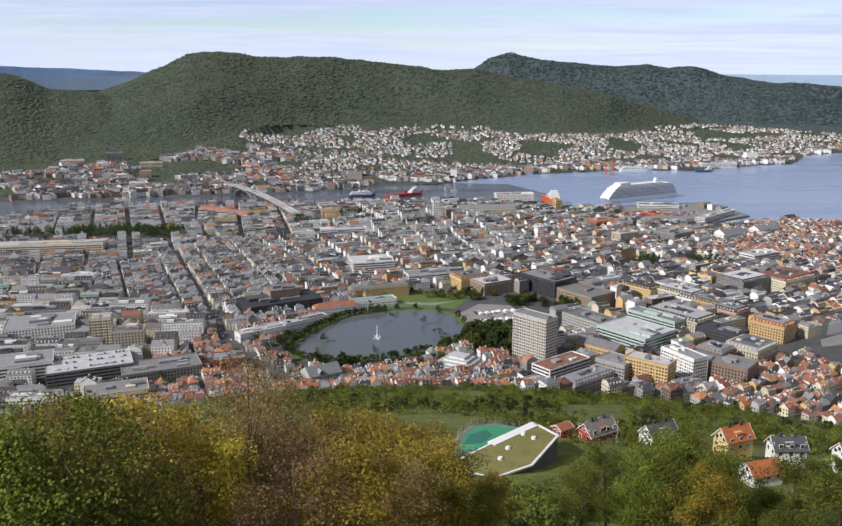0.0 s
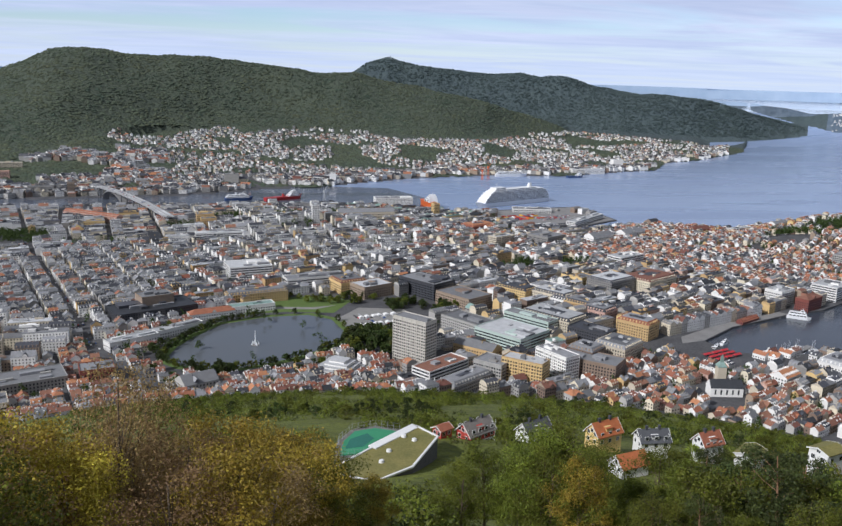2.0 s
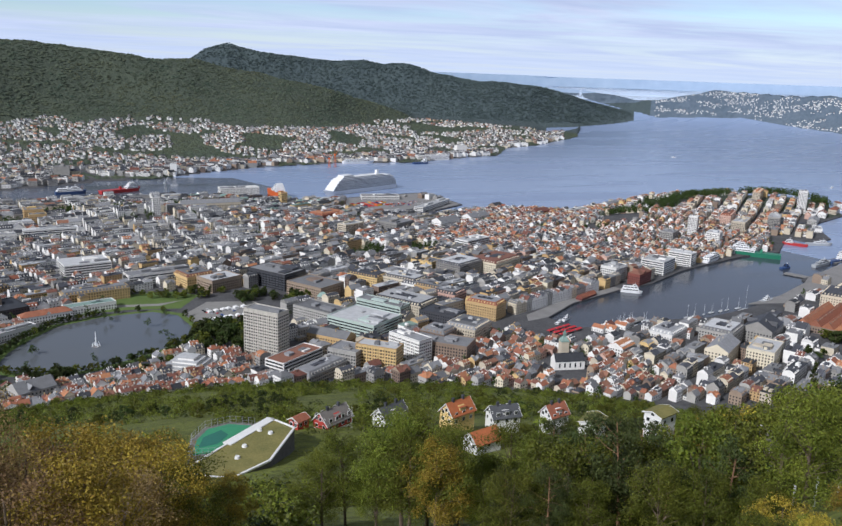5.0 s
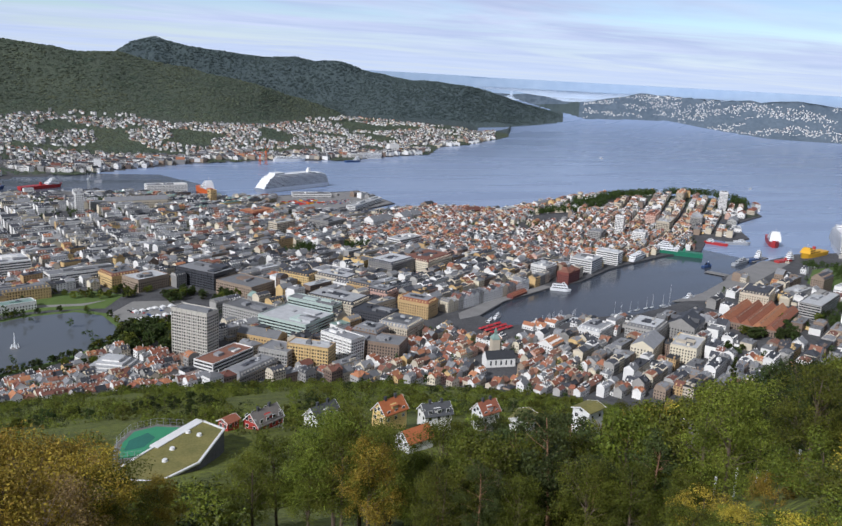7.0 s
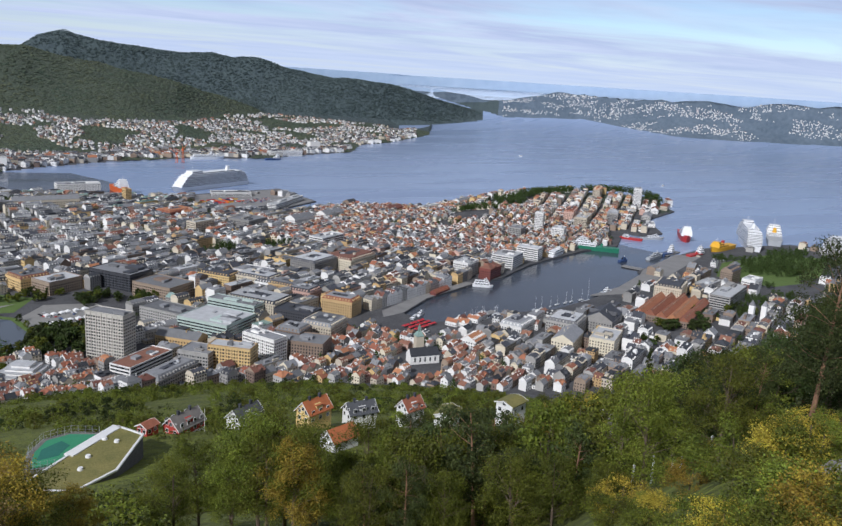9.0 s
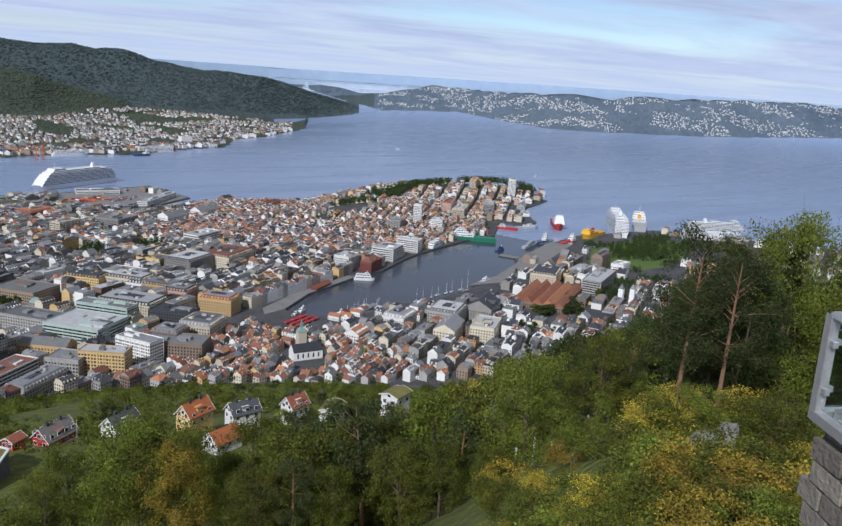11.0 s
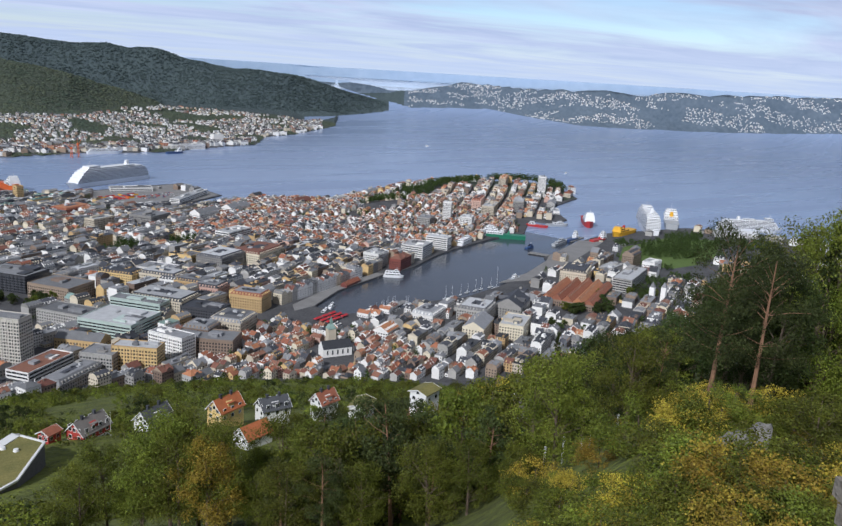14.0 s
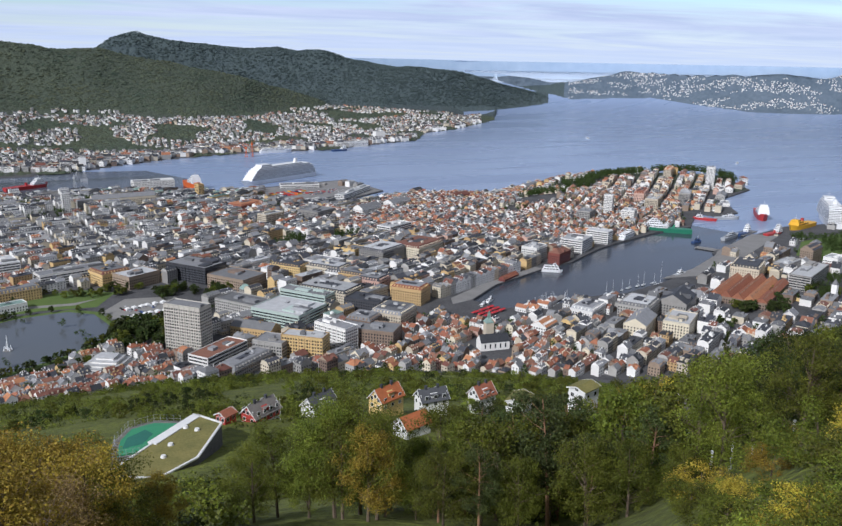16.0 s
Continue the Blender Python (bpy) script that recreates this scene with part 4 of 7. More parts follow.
DISTRICTS = [
    ((-330, 1250), 23, 12, (10, 14), MIX_ROOFS, PALE),
    ((-560, 1000), 8, 24, (12, 18), OFFICE_ROOFS, STONE),
    ((-600, 1450), 20, 15, (10, 15), MIX_ROOFS, PALE),
    ((-120, 1330), 25, 13, (10, 15), OLD_ROOFS, PALE),
    ((60, 1500), 16, 14, (10, 15), MIX_ROOFS, PALE),
    ((330, 1500), 30, 14, (9, 15), OLD_ROOFS, PALE),
    ((260, 1250), 27, 17, (12, 17), MIX_ROOFS, STONE),
    ((330, 1000), 27, 20, (14, 19), OFFICE_ROOFS, WARM),
    ((560, 1150), 30, 16, (14, 18), MIX_ROOFS, WARM),
    ((700, 1350), 33, 12, (9, 13), RED_ROOFS, PALE),
    ((1000, 1350), 38, 12, (8, 12), RED_ROOFS, WARM),
    ((1350, 1500), 42, 15, (8, 13), ["orange"] * 5 + RED_ROOFS, WARM),
    ((10, 800), 20, 10, (5.5, 8), RED_ROOFS, PALE),
    ((200, 800), 24, 15, (8, 14), OLD_ROOFS, STONE),
    ((400, 760), 28, 11, (7, 11), RED_ROOFS, WARM),
    ((640, 780), 30, 15, (9, 14), OLD_ROOFS, STONE),
    ((860, 800), 28, 19, (8, 13), OLD_ROOFS, STONE),
    ((1150, 900), 25, 20, (8, 13), MIX_ROOFS, STONE),
    ((-200, 1720), 14, 20, (8, 14), MIX_ROOFS, PALE),
    ((420, 1760), 30, 24, (7, 12), OFFICE_ROOFS, STONE),
]
# open ground kept clear of houses: x, y, radius
CLEAR += [(437, 742, 24), (424, 716, 18), (560, 846, 22), (1560, 1695, 80), (1605, 1640, 48), (1500, 1680, 40), (1374, 1715, 45), (1300, 1690, 36), (1230, 1665, 30), (1060, 1600, 22), (1010, 1560, 22), (640, 850, 16), (700, 848, 20), (757, 850, 24), (826, 870, 24), (900, 895, 24), (980, 935, 26), (1062, 980, 26), (1130, 1010, 26), (1190, 1050, 30), (1260, 1080, 30), (1340, 1085, 30)]
STREETS = [(-440, 1420, -225, 915, 6), (-225, 915, -140, 790, 7), (150, 1120, 420, 880, 9), (470, 930, 640, 1015, 16)]


def clear_of(x, y, r):
    for cx, cy, cr in CLEAR:
        if math.hypot(x - cx, y - cy) < cr + r:
            return False
    for x0, y0, x1, y1, hw in STREETS:
        ux, uy = x1 - x0, y1 - y0
        t = max(0, min(1, ((x - x0) * ux + (y - y0) * uy) / (ux * ux + uy * uy)))
        if math.hypot(x - x0 - t * ux, y - y0 - t * uy) < hw + r * 0.75:
            return False
    return True


own = []
rng = random.Random(7)
seeds = np.array([d[0] for d in DISTRICTS], float)
todo = []
street_trees = []
for k, (c, ang, lot, hs, roofs, walls) in enumerate(DISTRICTS):
    a = radians(ang)
    old = lot < 12.5
    n = 5 if old else 4
    depth = 9.5 if old else min(15, 0.8 * lot + 1)
    yard, st = (4.5, 6) if old else (8, 10)
    bw, bd = n * lot, 2 * depth + yard
    for bi in range(-int(440 / bw) - 1, int(440 / bw) + 2):
        for bj in range(-int(440 / bd) - 1, int(440 / bd) + 2):
            ox, oy = bi * (bw + st), bj * (bd + st)
            lots = []
            for row in (0, 1):
                bh, i = rng.uniform(*hs), 0
                while i < n:
                    m = 2 if not old and i < n - 1 and rng.random() < 0.2 else 1
                    lots.append((ox + (i + 0.5 * m) * lot, oy + (depth / 2 if row == 0 else bd - depth / 2), m * lot - rng.uniform(-0.05, 0.3), depth - rng.uniform(0, 1.5), bh + rng.uniform(-1.6, 1.6) + (m - 1) * 1.5, 0, m > 1))
                    i += m
            for end in (0, 1):
                if rng.random() < 0.75:
                    lots.append((ox + (depth / 2 if end == 0 else bw - depth / 2), oy + bd / 2, yard + 2, depth, rng.uniform(*hs) - 1, 1, False))
            for _ in range(2):
                u = ox + rng.uniform(0.25, 0.75) * bw
                lots.append((u, oy + bd / 2, rng.uniform(5, 10), yard - 0.5, rng.uniform(3, 6.5), 0, True))
            for u, v, w, d, h, turn, big in lots:
                x, y = c[0] + u * math.cos(a) - v * math.sin(a), c[1] + u * math.sin(a) + v * math.cos(a)
                az, r = math.degrees(math.atan2(x, y)), math.hypot(x, y)
                if not -34 < az < 70 or int(np.argmin(np.hypot(*(seeds - (x, y)).T))) != k or not clear_of(x, y, 0.35 * (w + d) * 0.8):
                    continue
                if rng.random() < (0.1 if h < 7 else 0.045):
                    if r > 760:
                        street_trees.append((x, y))
                    continue
                todo.append((x, y, a + turn * math.pi / 2, w, d, max(3.0 if big else 5.5, h), roofs, walls, r, az, big, old))
P = np.array([(t[0], t[1]) for t in todo])
SD = shore_dist(CITY, P[:, 0], P[:, 1])
LD = shore_dist(LAKE, P[:, 0], P[:, 1])
HT = height(np.array([t[9] for t in todo]), np.array([t[8] for t in todo]))
count = 0
for (x, y, a, w, d, h, roofs, walls, r, az, big, old), sd, ld, z in zip(todo, SD, LD, HT):
    edge = tab(az, [(-30, 715), (0, 722), (6, 730), (12, 735), (18, 755), (24, 765), (30, 780), (34, 775), (38, 800), (44, 830), (60, 900), (70, 1000)])
    if ld > -26 or sd < (30 if r > 1650 else 14) or r < edge or z > 60:
        continue
    kind = "flat" if big else rng.choice(["gable"] * 6 + ["hip"] + ["mansard"]) if old else rng.choice(["gable"] * 4 + ["mansard"] * 5 + ["hip"] + ["flat"] * (4 if w > 15 else 1))
    rc, wc = rng.choice(roofs), rng.choice(walls)
    if kind == "flat" and rc in ("orange", "rust"):
        rc = rng.choice(("grey", "light", "dark"))
    if kind != "flat" and rc == "light":
        rc = "grey"
    if kind == "gable" and rng.random() < (0.3 if old else 0.12):
        w, d, a = d, w, a + math.pi / 2
    own.append((r, x, y, z, a + (rng.gauss(0, 0.06) if old else 0), w, d, h, kind, rc, wc))
own.sort()
made = {"gable": 0, "hip": 0, "flat": 0, "mansard": 0}
city_rest.ends = False
KINDS = {"gable": "town_house", "hip": "apartment_building", "flat": "office_building", "mansard": "tenement_house"}
for i, (r, *args) in enumerate(own):
    made[args[7]] += 1
    if made[args[7]] <= 165:
        town_house(rng, *args, name=KINDS[args[7]])
    else:
        rest_house(rng, *args, windows=r < 1750)
tagged(city_rest.make("far_city_houses"), "dense far town houses with mixed tiled roofs", "building", kind="stuff")

# houses across the water, up to the forest's edge
far_houses = Acc([*M_ROOF.values(), *M_WALL.values(), M_GLASS])
rng = random.Random(11)
n = 0
cand = []
for _ in range(14000):
    az = rng.uniform(-30, 29)
    s = float(tab(az, FAR_SHORE))
    z1 = float(tab(az, FOOT_Z))
    rf = max((320 - z1) / math.tan(radians(-float(tab(az, FOOT_EL)))), s + 60)
    cand.append((az, s + 25 + (rf - s - 10) * rng.random(), s, rf))
CA, CR = np.array([c[0] for c in cand]), np.array([c[1] for c in cand])
CZ = height(CA, CR)
used = {}
for (az, r, s, rf), z in zip(cand, CZ):
    x, y = r * math.sin(radians(az)), r * math.cos(radians(az))
    cell = (int(x / 19), int(y / 19))
    if cell in used or z < 1 or n > 4200 or z > float(tab(az, FOOT_Z)) + 5 or (az > 25 and rng.random() < 0.55):
        continue
    if noise.noise((x / 170, y / 170, 3.3)) < (0.02 if az < -12 and r > s + 250 else -0.22):
        continue
    used[cell] = 1
    n += 1
    low = r - s < 160
    k = float(squash(np.array(r))) / r
    w, d, h = (rng.uniform(14, 30), rng.uniform(12, 18), rng.uniform(8, 14)) if low or (az < -9 and r < 2900) else (rng.uniform(8, 12), rng.uniform(7, 8.5), rng.uniform(5.5, 8))
    rest_house(rng, x * k, y * k, 320 + (z - 320) * k, -radians(az) + rng.gauss(0, 0.35) + rng.choice((0, 0, 1.57)), w * k, d * k, h * k, "flat" if low and rng.random() < 0.6 else "gable",
               rng.choice(["dark"] * 7 + ["grey"] * 5 + ["orange"] + ["rust"] * 2), rng.choice(["white"] * 8 + ["cream"] * 2 + ["grey"] * 4 + ["brown"] * 2), r < 2500, far_houses)
tagged(far_houses.make("far_shore_houses"), "white wooden houses climbing the far shore", "building", kind="stuff")

# white houses over the far island
island = Acc([M_WALL["white"], M_ROOF["grey"], M_ROOF["rust"]])
rng = random.Random(13)
n = 0
for _ in range(12000):
    az = rng.uniform(34.9, 70)
    s = 320 / math.tan(radians(float(tab(az, SHORE_D))))
    r = s * (1.01 + 0.27 * rng.random())
    x, y = r * math.sin(radians(az)), r * math.cos(radians(az))
    if n > 2600 or noise.noise((x / 420, y / 420, 8.1)) + 0.5 * noise.noise((x / 120, y / 120, 2.1)) < 0.02:
        continue
    n += 1
    z = float(land(np.array([az]), np.array([r]))[0])
    k = float(squash(np.array(r))) / r
    w, d, h = rng.uniform(5, 8.5) * k, 5.5 * k, rng.uniform(2.6, 4.4) * k
    a = rng.uniform(0, 3.1)
    island.solid(placed(box_v(-w / 2, -d / 2, -2, w / 2, d / 2, h), x * k, y * k, 320 + (z - 320) * k, a), BOX_F[2:], 0)
    island.solid(placed([(-w / 2, -d / 2, h), (w / 2, -d / 2, h), (w / 2, d / 2, h), (-w / 2, d / 2, h), (-w / 2, 0, h * 1.5), (w / 2, 0, h * 1.5)], x * k, y * k, 320 + (z - 320) * k, a), [(0, 1, 5, 4), (2, 3, 4, 5), (1, 2, 5), (3, 0, 4)], rng.choice((1, 1, 2)))
tagged(island.make("island_houses"), "white houses scattered over the far island", "building", kind="stuff")

# woods on the mountains: small uneven crowns
BLOB_F = [(0, 1, 2), (0, 2, 3), (0, 3, 4), (0, 4, 5), (0, 5, 1)]


def blob(acc, rng, x, y, z, w, h, k=0):
    v = [(x + rng.uniform(-0.2, 0.2) * w, y + rng.uniform(-0.2, 0.2) * w, z + h)]
    t = rng.uniform(0, 6)
    for i in range(5):
        q = w * rng.uniform(0.35, 0.65)
        v.append((x + q * math.cos(t + i * 1.257), y + q * math.sin(t + i * 1.257), z + h * rng.uniform(0.0, 0.3)))
    acc.solid(v, BLOB_F, k)


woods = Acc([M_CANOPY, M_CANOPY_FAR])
rng = random.Random(5)
cand = [(rng.uniform(-31, 34.5), rng.uniform(2300, 5300)) for _ in range(62000)] + [(rng.triangular(20, 34.6, 31), rng.uniform(4200, 6700)) for _ in range(5000)]
CA, CR = np.array([c[0] for c in cand]), np.array([c[1] for c in cand])
CZ = land(CA, CR)
FZ = (320 - 60) / np.tan(np.radians(-tab(CA, FOOT_EL)))
n = 0
for az, r, z, fz in zip(CA, CR, CZ, FZ):
    x, y = r * math.sin(radians(az)), r * math.cos(radians(az))
    up = z > float(tab(az, FOOT_Z)) + 3
    gap = noise.noise((x / 170, y / 170, 3.3)) < (0.04 if az < -12 else -0.16)
    if z < 2 or not (up or gap):
        continue
    k = float(squash(np.array(r))) / r
    q = rng.uniform(11, 20) * k
    h = q * rng.uniform(0.22, 0.42)
    # crowns on the farther ridge use the canopy copy tinted for haze
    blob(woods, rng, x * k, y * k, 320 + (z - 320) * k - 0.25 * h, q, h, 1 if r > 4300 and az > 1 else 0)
woods_ob = woods.make("mountain_woods")
woods_ob.data.polygons.foreach_set("use_smooth", np.ones(len(woods_ob.data.polygons), bool))
tagged(woods_ob, "dark green forest covering the mountains", "forest", kind="stuff")


# ---- trees ----
def leaf_mat(name, colour, dark, amount=0.35):
    m = mat(name, tuple(1.15 * c for c in colour), 0.6, 0.4, 1.8, dark=tuple(0.8 * c for c in dark), island=True, obj=amount, spec=0.25)
    nt = m.node_tree
    b = nt.nodes["Principled BSDF"]
    each = nt.nodes.new("ShaderNodeHueSaturation")
    info = nt.nodes.new("ShaderNodeObjectInfo")
    for key, lo, hi in (("Value", 0.62, 1.3), ("Hue", 0.485, 0.515)):
        mr = nt.nodes.new("ShaderNodeMapRange")
        mr.inputs["To Min"].default_value, mr.inputs["To Max"].default_value = lo, hi
        nt.links.new(info.outputs["Random"], mr.inputs[0])
        nt.links.new(mr.outputs[0], each.inputs[key])
    nt.links.new(b.inputs["Base Color"].links[0].from_socket, each.inputs["Color"])
    nt.links.new(each.outputs[0], b.inputs["Base Color"])
    tr = nt.nodes.new("ShaderNodeBsdfTranslucent")
    nt.links.new(each.outputs[0], tr.inputs[0])
    mx = nt.nodes.new("ShaderNodeMixShader")
    mx.inputs[0].default_value = 0.3
    nt.links.new(b.outputs[0], mx.inputs[1])
    nt.links.new(tr.outputs[0], mx.inputs[2])
    nt.links.new(mx.outputs[0], nt.nodes["Material Output"].inputs[0])
    return m


M_BARK = mat("brown_bark", (0.16, 0.12, 0.085), 0.9, 0.45, 0.5, 0.6, 0.1)
M_PINEBARK = mat("reddish_pine_bark", (0.3, 0.17, 0.1), 0.9, 0.45, 0.5, 0.6, 0.1)
M_BIRCHBARK = mat("pale_birch_bark", (0.5, 0.47, 0.42), 0.8, 0.5, 0.5)
LEAF = {
    "autumn": leaf_mat("autumn_leaves", (0.5, 0.37, 0.05), (0.19, 0.16, 0.024)),
    "olive": leaf_mat("olive_leaves", (0.215, 0.24, 0.03), (0.062, 0.085, 0.013)),
    "brown": leaf_mat("brown_leaves", (0.38, 0.26, 0.11), (0.19, 0.125, 0.055)),
    "green": leaf_mat("green_leaves", (0.16, 0.178, 0.02), (0.036, 0.05, 0.009)),
    "deep": leaf_mat("deep_green_leaves", (0.07, 0.097, 0.022), (0.022, 0.036, 0.011)),
    "pine": leaf_mat("pine_needles", (0.095, 0.12, 0.034), (0.03, 0.046, 0.015)),
}


def tube(acc, p, q, r0, r1, k=0, n=6):
    p, q = Vector(p), Vector(q)
    d = (q - p).normalized()
    u = d.orthogonal().normalized()
    v = d.cross(u)
    ring = lambda c, r: [tuple(c + r * (math.cos(6.2832 * i / n) * u + math.sin(6.2832 * i / n) * v)) for i in range(n)]
    acc.solid(ring(p, r0) + ring(q, r1), [(i, (i + 1) % n, n + (i + 1) % n, n + i) for i in range(n)] + [tuple(range(n, 2 * n))], k)


def leaf_mesh(name, g, centres, radii, n, size, material, up=0.3):
    """n small leaves in clumps round the centres."""
    w = np.array([r ** 1.6 for r in radii])
    pick = g.choice(len(centres), n, p=w / w.sum())
    d = g.normal(size=(n, 3))
    d /= np.linalg.norm(d, axis=1)[:, None]
    pos = np.array(centres)[pick] + d * (np.array(radii)[pick] * g.random(n) ** 0.45)[:, None] * (1, 1, 0.75)
    nrm = d + g.normal(size=(n, 3)) * 0.9 + (0, 0, up)
    nrm /= np.linalg.norm(nrm, axis=1)[:, None]
    a = np.cross(nrm, g.normal(size=(n, 3)))
    a /= np.linalg.norm(a, axis=1)[:, None]
    b = np.cross(nrm, a)
    s = (size * g.uniform(0.6, 1.3, n))[:, None]
    V = np.stack([pos - a * s * 0.5, pos + b * s * 0.32, pos + a * s * 0.5, pos - b * s * 0.32], 1).reshape(-1, 3)
    me = bpy.data.meshes.new(name)
    me.from_pydata(V.tolist(), [], np.arange(4 * n).reshape(n, 4).tolist())
    me.materials.append(material)
    me.update()
    return me


def make_tree(seed, H, spread, n, size, leaf, bark, label, style="broad", clumps=95, name="tree"):
    """A tree of height H at the origin: tapered trunk with limbs, and a crown of leaf clumps."""
    g, rg = np.random.default_rng(seed), random.Random(seed)
    acc = Acc([bark])
    centres, radii = [], []
    top = Vector((rg.uniform(-0.04, 0.04) * H, rg.uniform(-0.04, 0.04) * H, H * (0.97 if style != "broad" else 0.86)))
    at = lambda t: Vector((top.x * t * t, top.y * t * t, top.z * t))
    thick = H * 0.016
    for i in range(6):
        tube(acc, at(i / 6), at((i + 1) / 6), thick * (1 - i / 6.6) + 0.02, thick * (1 - (i + 1) / 6.6) + 0.02)
    for i in range(clumps):
        if style == "spruce":
            t = 0.12 + 0.86 * (i + 0.5) / clumps
            reach = spread * (1.02 - t) * rg.uniform(0.5, 1.0)
            drop, rad = -0.12 * reach, 0.28 * spread * (1.15 - t) + 0.12
        elif style == "pine":
            t = rg.uniform(0.36, 1.0)
            reach = spread * math.sqrt(max(0.05, 1 - ((t - 0.66) / 0.38) ** 2)) * rg.uniform(0.25, 1.0)
            drop, rad = rg.uniform(0.0, 0.6), spread * rg.uniform(0.16, 0.3)
        else:
            t = rg.uniform(0.13, 1.0) ** 0.8
            reach = spread * math.sqrt(max(0.04, 1 - ((t - 0.55) / 0.5) ** 2)) * rg.uniform(0.15, 1.0) ** 0.6
            drop, rad = rg.uniform(0, 0.12) * H, spread * rg.uniform(0.17, 0.36)
        th = rg.uniform(0, 6.283)
        root = at(t * 0.9 if style != "spruce" else t)
        c = Vector((root.x + reach * math.cos(th), root.y + reach * math.sin(th), at(t).z + drop * (1 if style != "spruce" else 1)))
        if style == "broad":
            c.z = min(c.z, H)
        centres.append(tuple(c))
        radii.append(rad)
        if i % (4 if style == "broad" else 2) == 0:
            base = at(max(0.08, t * 0.72)) if style == "broad" else root
            mid = base.lerp(c, 0.5) + Vector((0, 0, 0.03 * H * rg.uniform(-0.5, 1)))
            fat = 0.5 if style == "pine" else 0.7
            tube(acc, base, mid, thick * 0.32 * fat, thick * 0.2 * fat, n=3)
            tube(acc, mid, c, thick * 0.2 * fat, thick * 0.06, n=3)
            if style == "broad" and n > 3000:
                for _ in range(2):
                    e = c + Vector((rg.gauss(0, 1), rg.gauss(0, 1), rg.gauss(0.4, 0.8))) * rad * 0.8
                    tube(acc, mid.lerp(c, rg.uniform(0.3, 1)), e, thick * 0.07, thick * 0.03, n=3)
    root = new(name)
    tagged(root, label, "tree", "trees on the hillside")
    part("trunk", acc, root)
    crown = new("crown", leaf_mesh("crown", g, centres, radii, n, size, leaf))
    crown.parent = root
    return root


def scaled(x, y, z, rz, s, sz=None):
    return pose(x, y, z, 0, 0, rz) @ Matrix.Diagonal((s, s, sz or s, 1))


# fine-leaved trees just below the viewpoint
NEAR = {
    "autumn": [make_tree(1, 10, 3.2, 16000, 0.14, LEAF["autumn"], M_BARK, "birch in yellow-brown autumn leaf on the hillside"),
               make_tree(2, 10, 3.0, 16000, 0.14, LEAF["autumn"], M_BARK, "birch in yellow-brown autumn leaf on the hillside")],
    "olive": [make_tree(3, 10, 3.3, 17000, 0.135, LEAF["olive"], M_BARK, "bushy olive-green tree turning yellow on the slope"),
              make_tree(4, 10, 3.4, 17000, 0.135, LEAF["olive"], M_BARK, "bushy olive-green tree turning yellow on the slope")],
    "brown": [make_tree(5, 10, 2.6, 8000, 0.115, LEAF["brown"], M_BARK, "thin brown birch with half its leaves fallen"),
              make_tree(6, 10, 2.9, 9500, 0.12, LEAF["brown"], M_BARK, "thin brown birch with half its leaves fallen")],
}
NEAR["green"] = [make_tree(7, 12, 3.6, 17000, 0.165, LEAF["green"], M_BARK, "green broadleaf tree close below the path"), make_tree(8, 12, 3.6, 17000, 0.165, LEAF["green"], M_BARK, "dark green tree close below the path")]
NEAR["deep"] = [make_tree(40 + i, 12, 3.3, 17000, 0.16, LEAF["deep"], M_BARK, "dark green tree in the shaded wood") for i in range(2)]
NEAR["pine"] = [make_tree(9, 14, 4.0, 15000, 0.15, LEAF["pine"], M_PINEBARK, "pine with reddish bare trunk", "pine", 60, "pine_tree")]
NEAR["shrub"] = [make_tree(35 + i, 4, 2.4, 7000, 0.13, LEAF[k], M_BARK, "bushy shrub on the steep slope", clumps=40, name="shrub") for i, k in enumerate(("olive", "green", "autumn"))]
# coarser trees farther down and on the spur
MID = {
    "green": [make_tree(11 + i, 14, 4.6, 5200, 0.34, LEAF["green"], M_BARK, "green broadleaf tree on the wooded slope", clumps=80) for i in range(2)],
    "olive": [make_tree(15 + i, 14, 4.4, 5200, 0.34, LEAF["olive"], M_BARK, "olive broadleaf tree turning yellow on the slope", clumps=80) for i in range(2)],
    "autumn": [make_tree(19 + i, 13, 4.2, 5200, 0.33, LEAF["autumn"], M_BARK, "yellowing autumn tree on the wooded slope", clumps=80) for i in range(1)],
    "deep": [make_tree(23 + i, 15, 4.4, 5200, 0.34, LEAF["deep"], M_BARK, "dark green broadleaf tree on the slope", clumps=80) for i in range(2)],
    "pine": [make_tree(27 + i, 15, 4.2, 6500, 0.28, LEAF["pine"], M_PINEBARK, "tall pine with reddish bare trunk", "pine", 48, "pine_tree") for i in range(2)],
    "spruce": [make_tree(31, 15, 3.2, 7000, 0.27, LEAF["deep"], M_BARK, "dark pointed spruce on the slope", "spruce", 90, "spruce_tree")],
}
SLOPE = [make_tree(80 + i, 7, 3.6, 1300, 0.5, LEAF[k], M_BARK, f"{k} small tree on the grassy hillside", clumps=30, name="hillside_tree") for i, k in enumerate(("green", "deep", "olive", "olive"))]
originals = SLOPE + [t for d in (NEAR, MID) for l in d.values() for t in l]
used_originals = set()


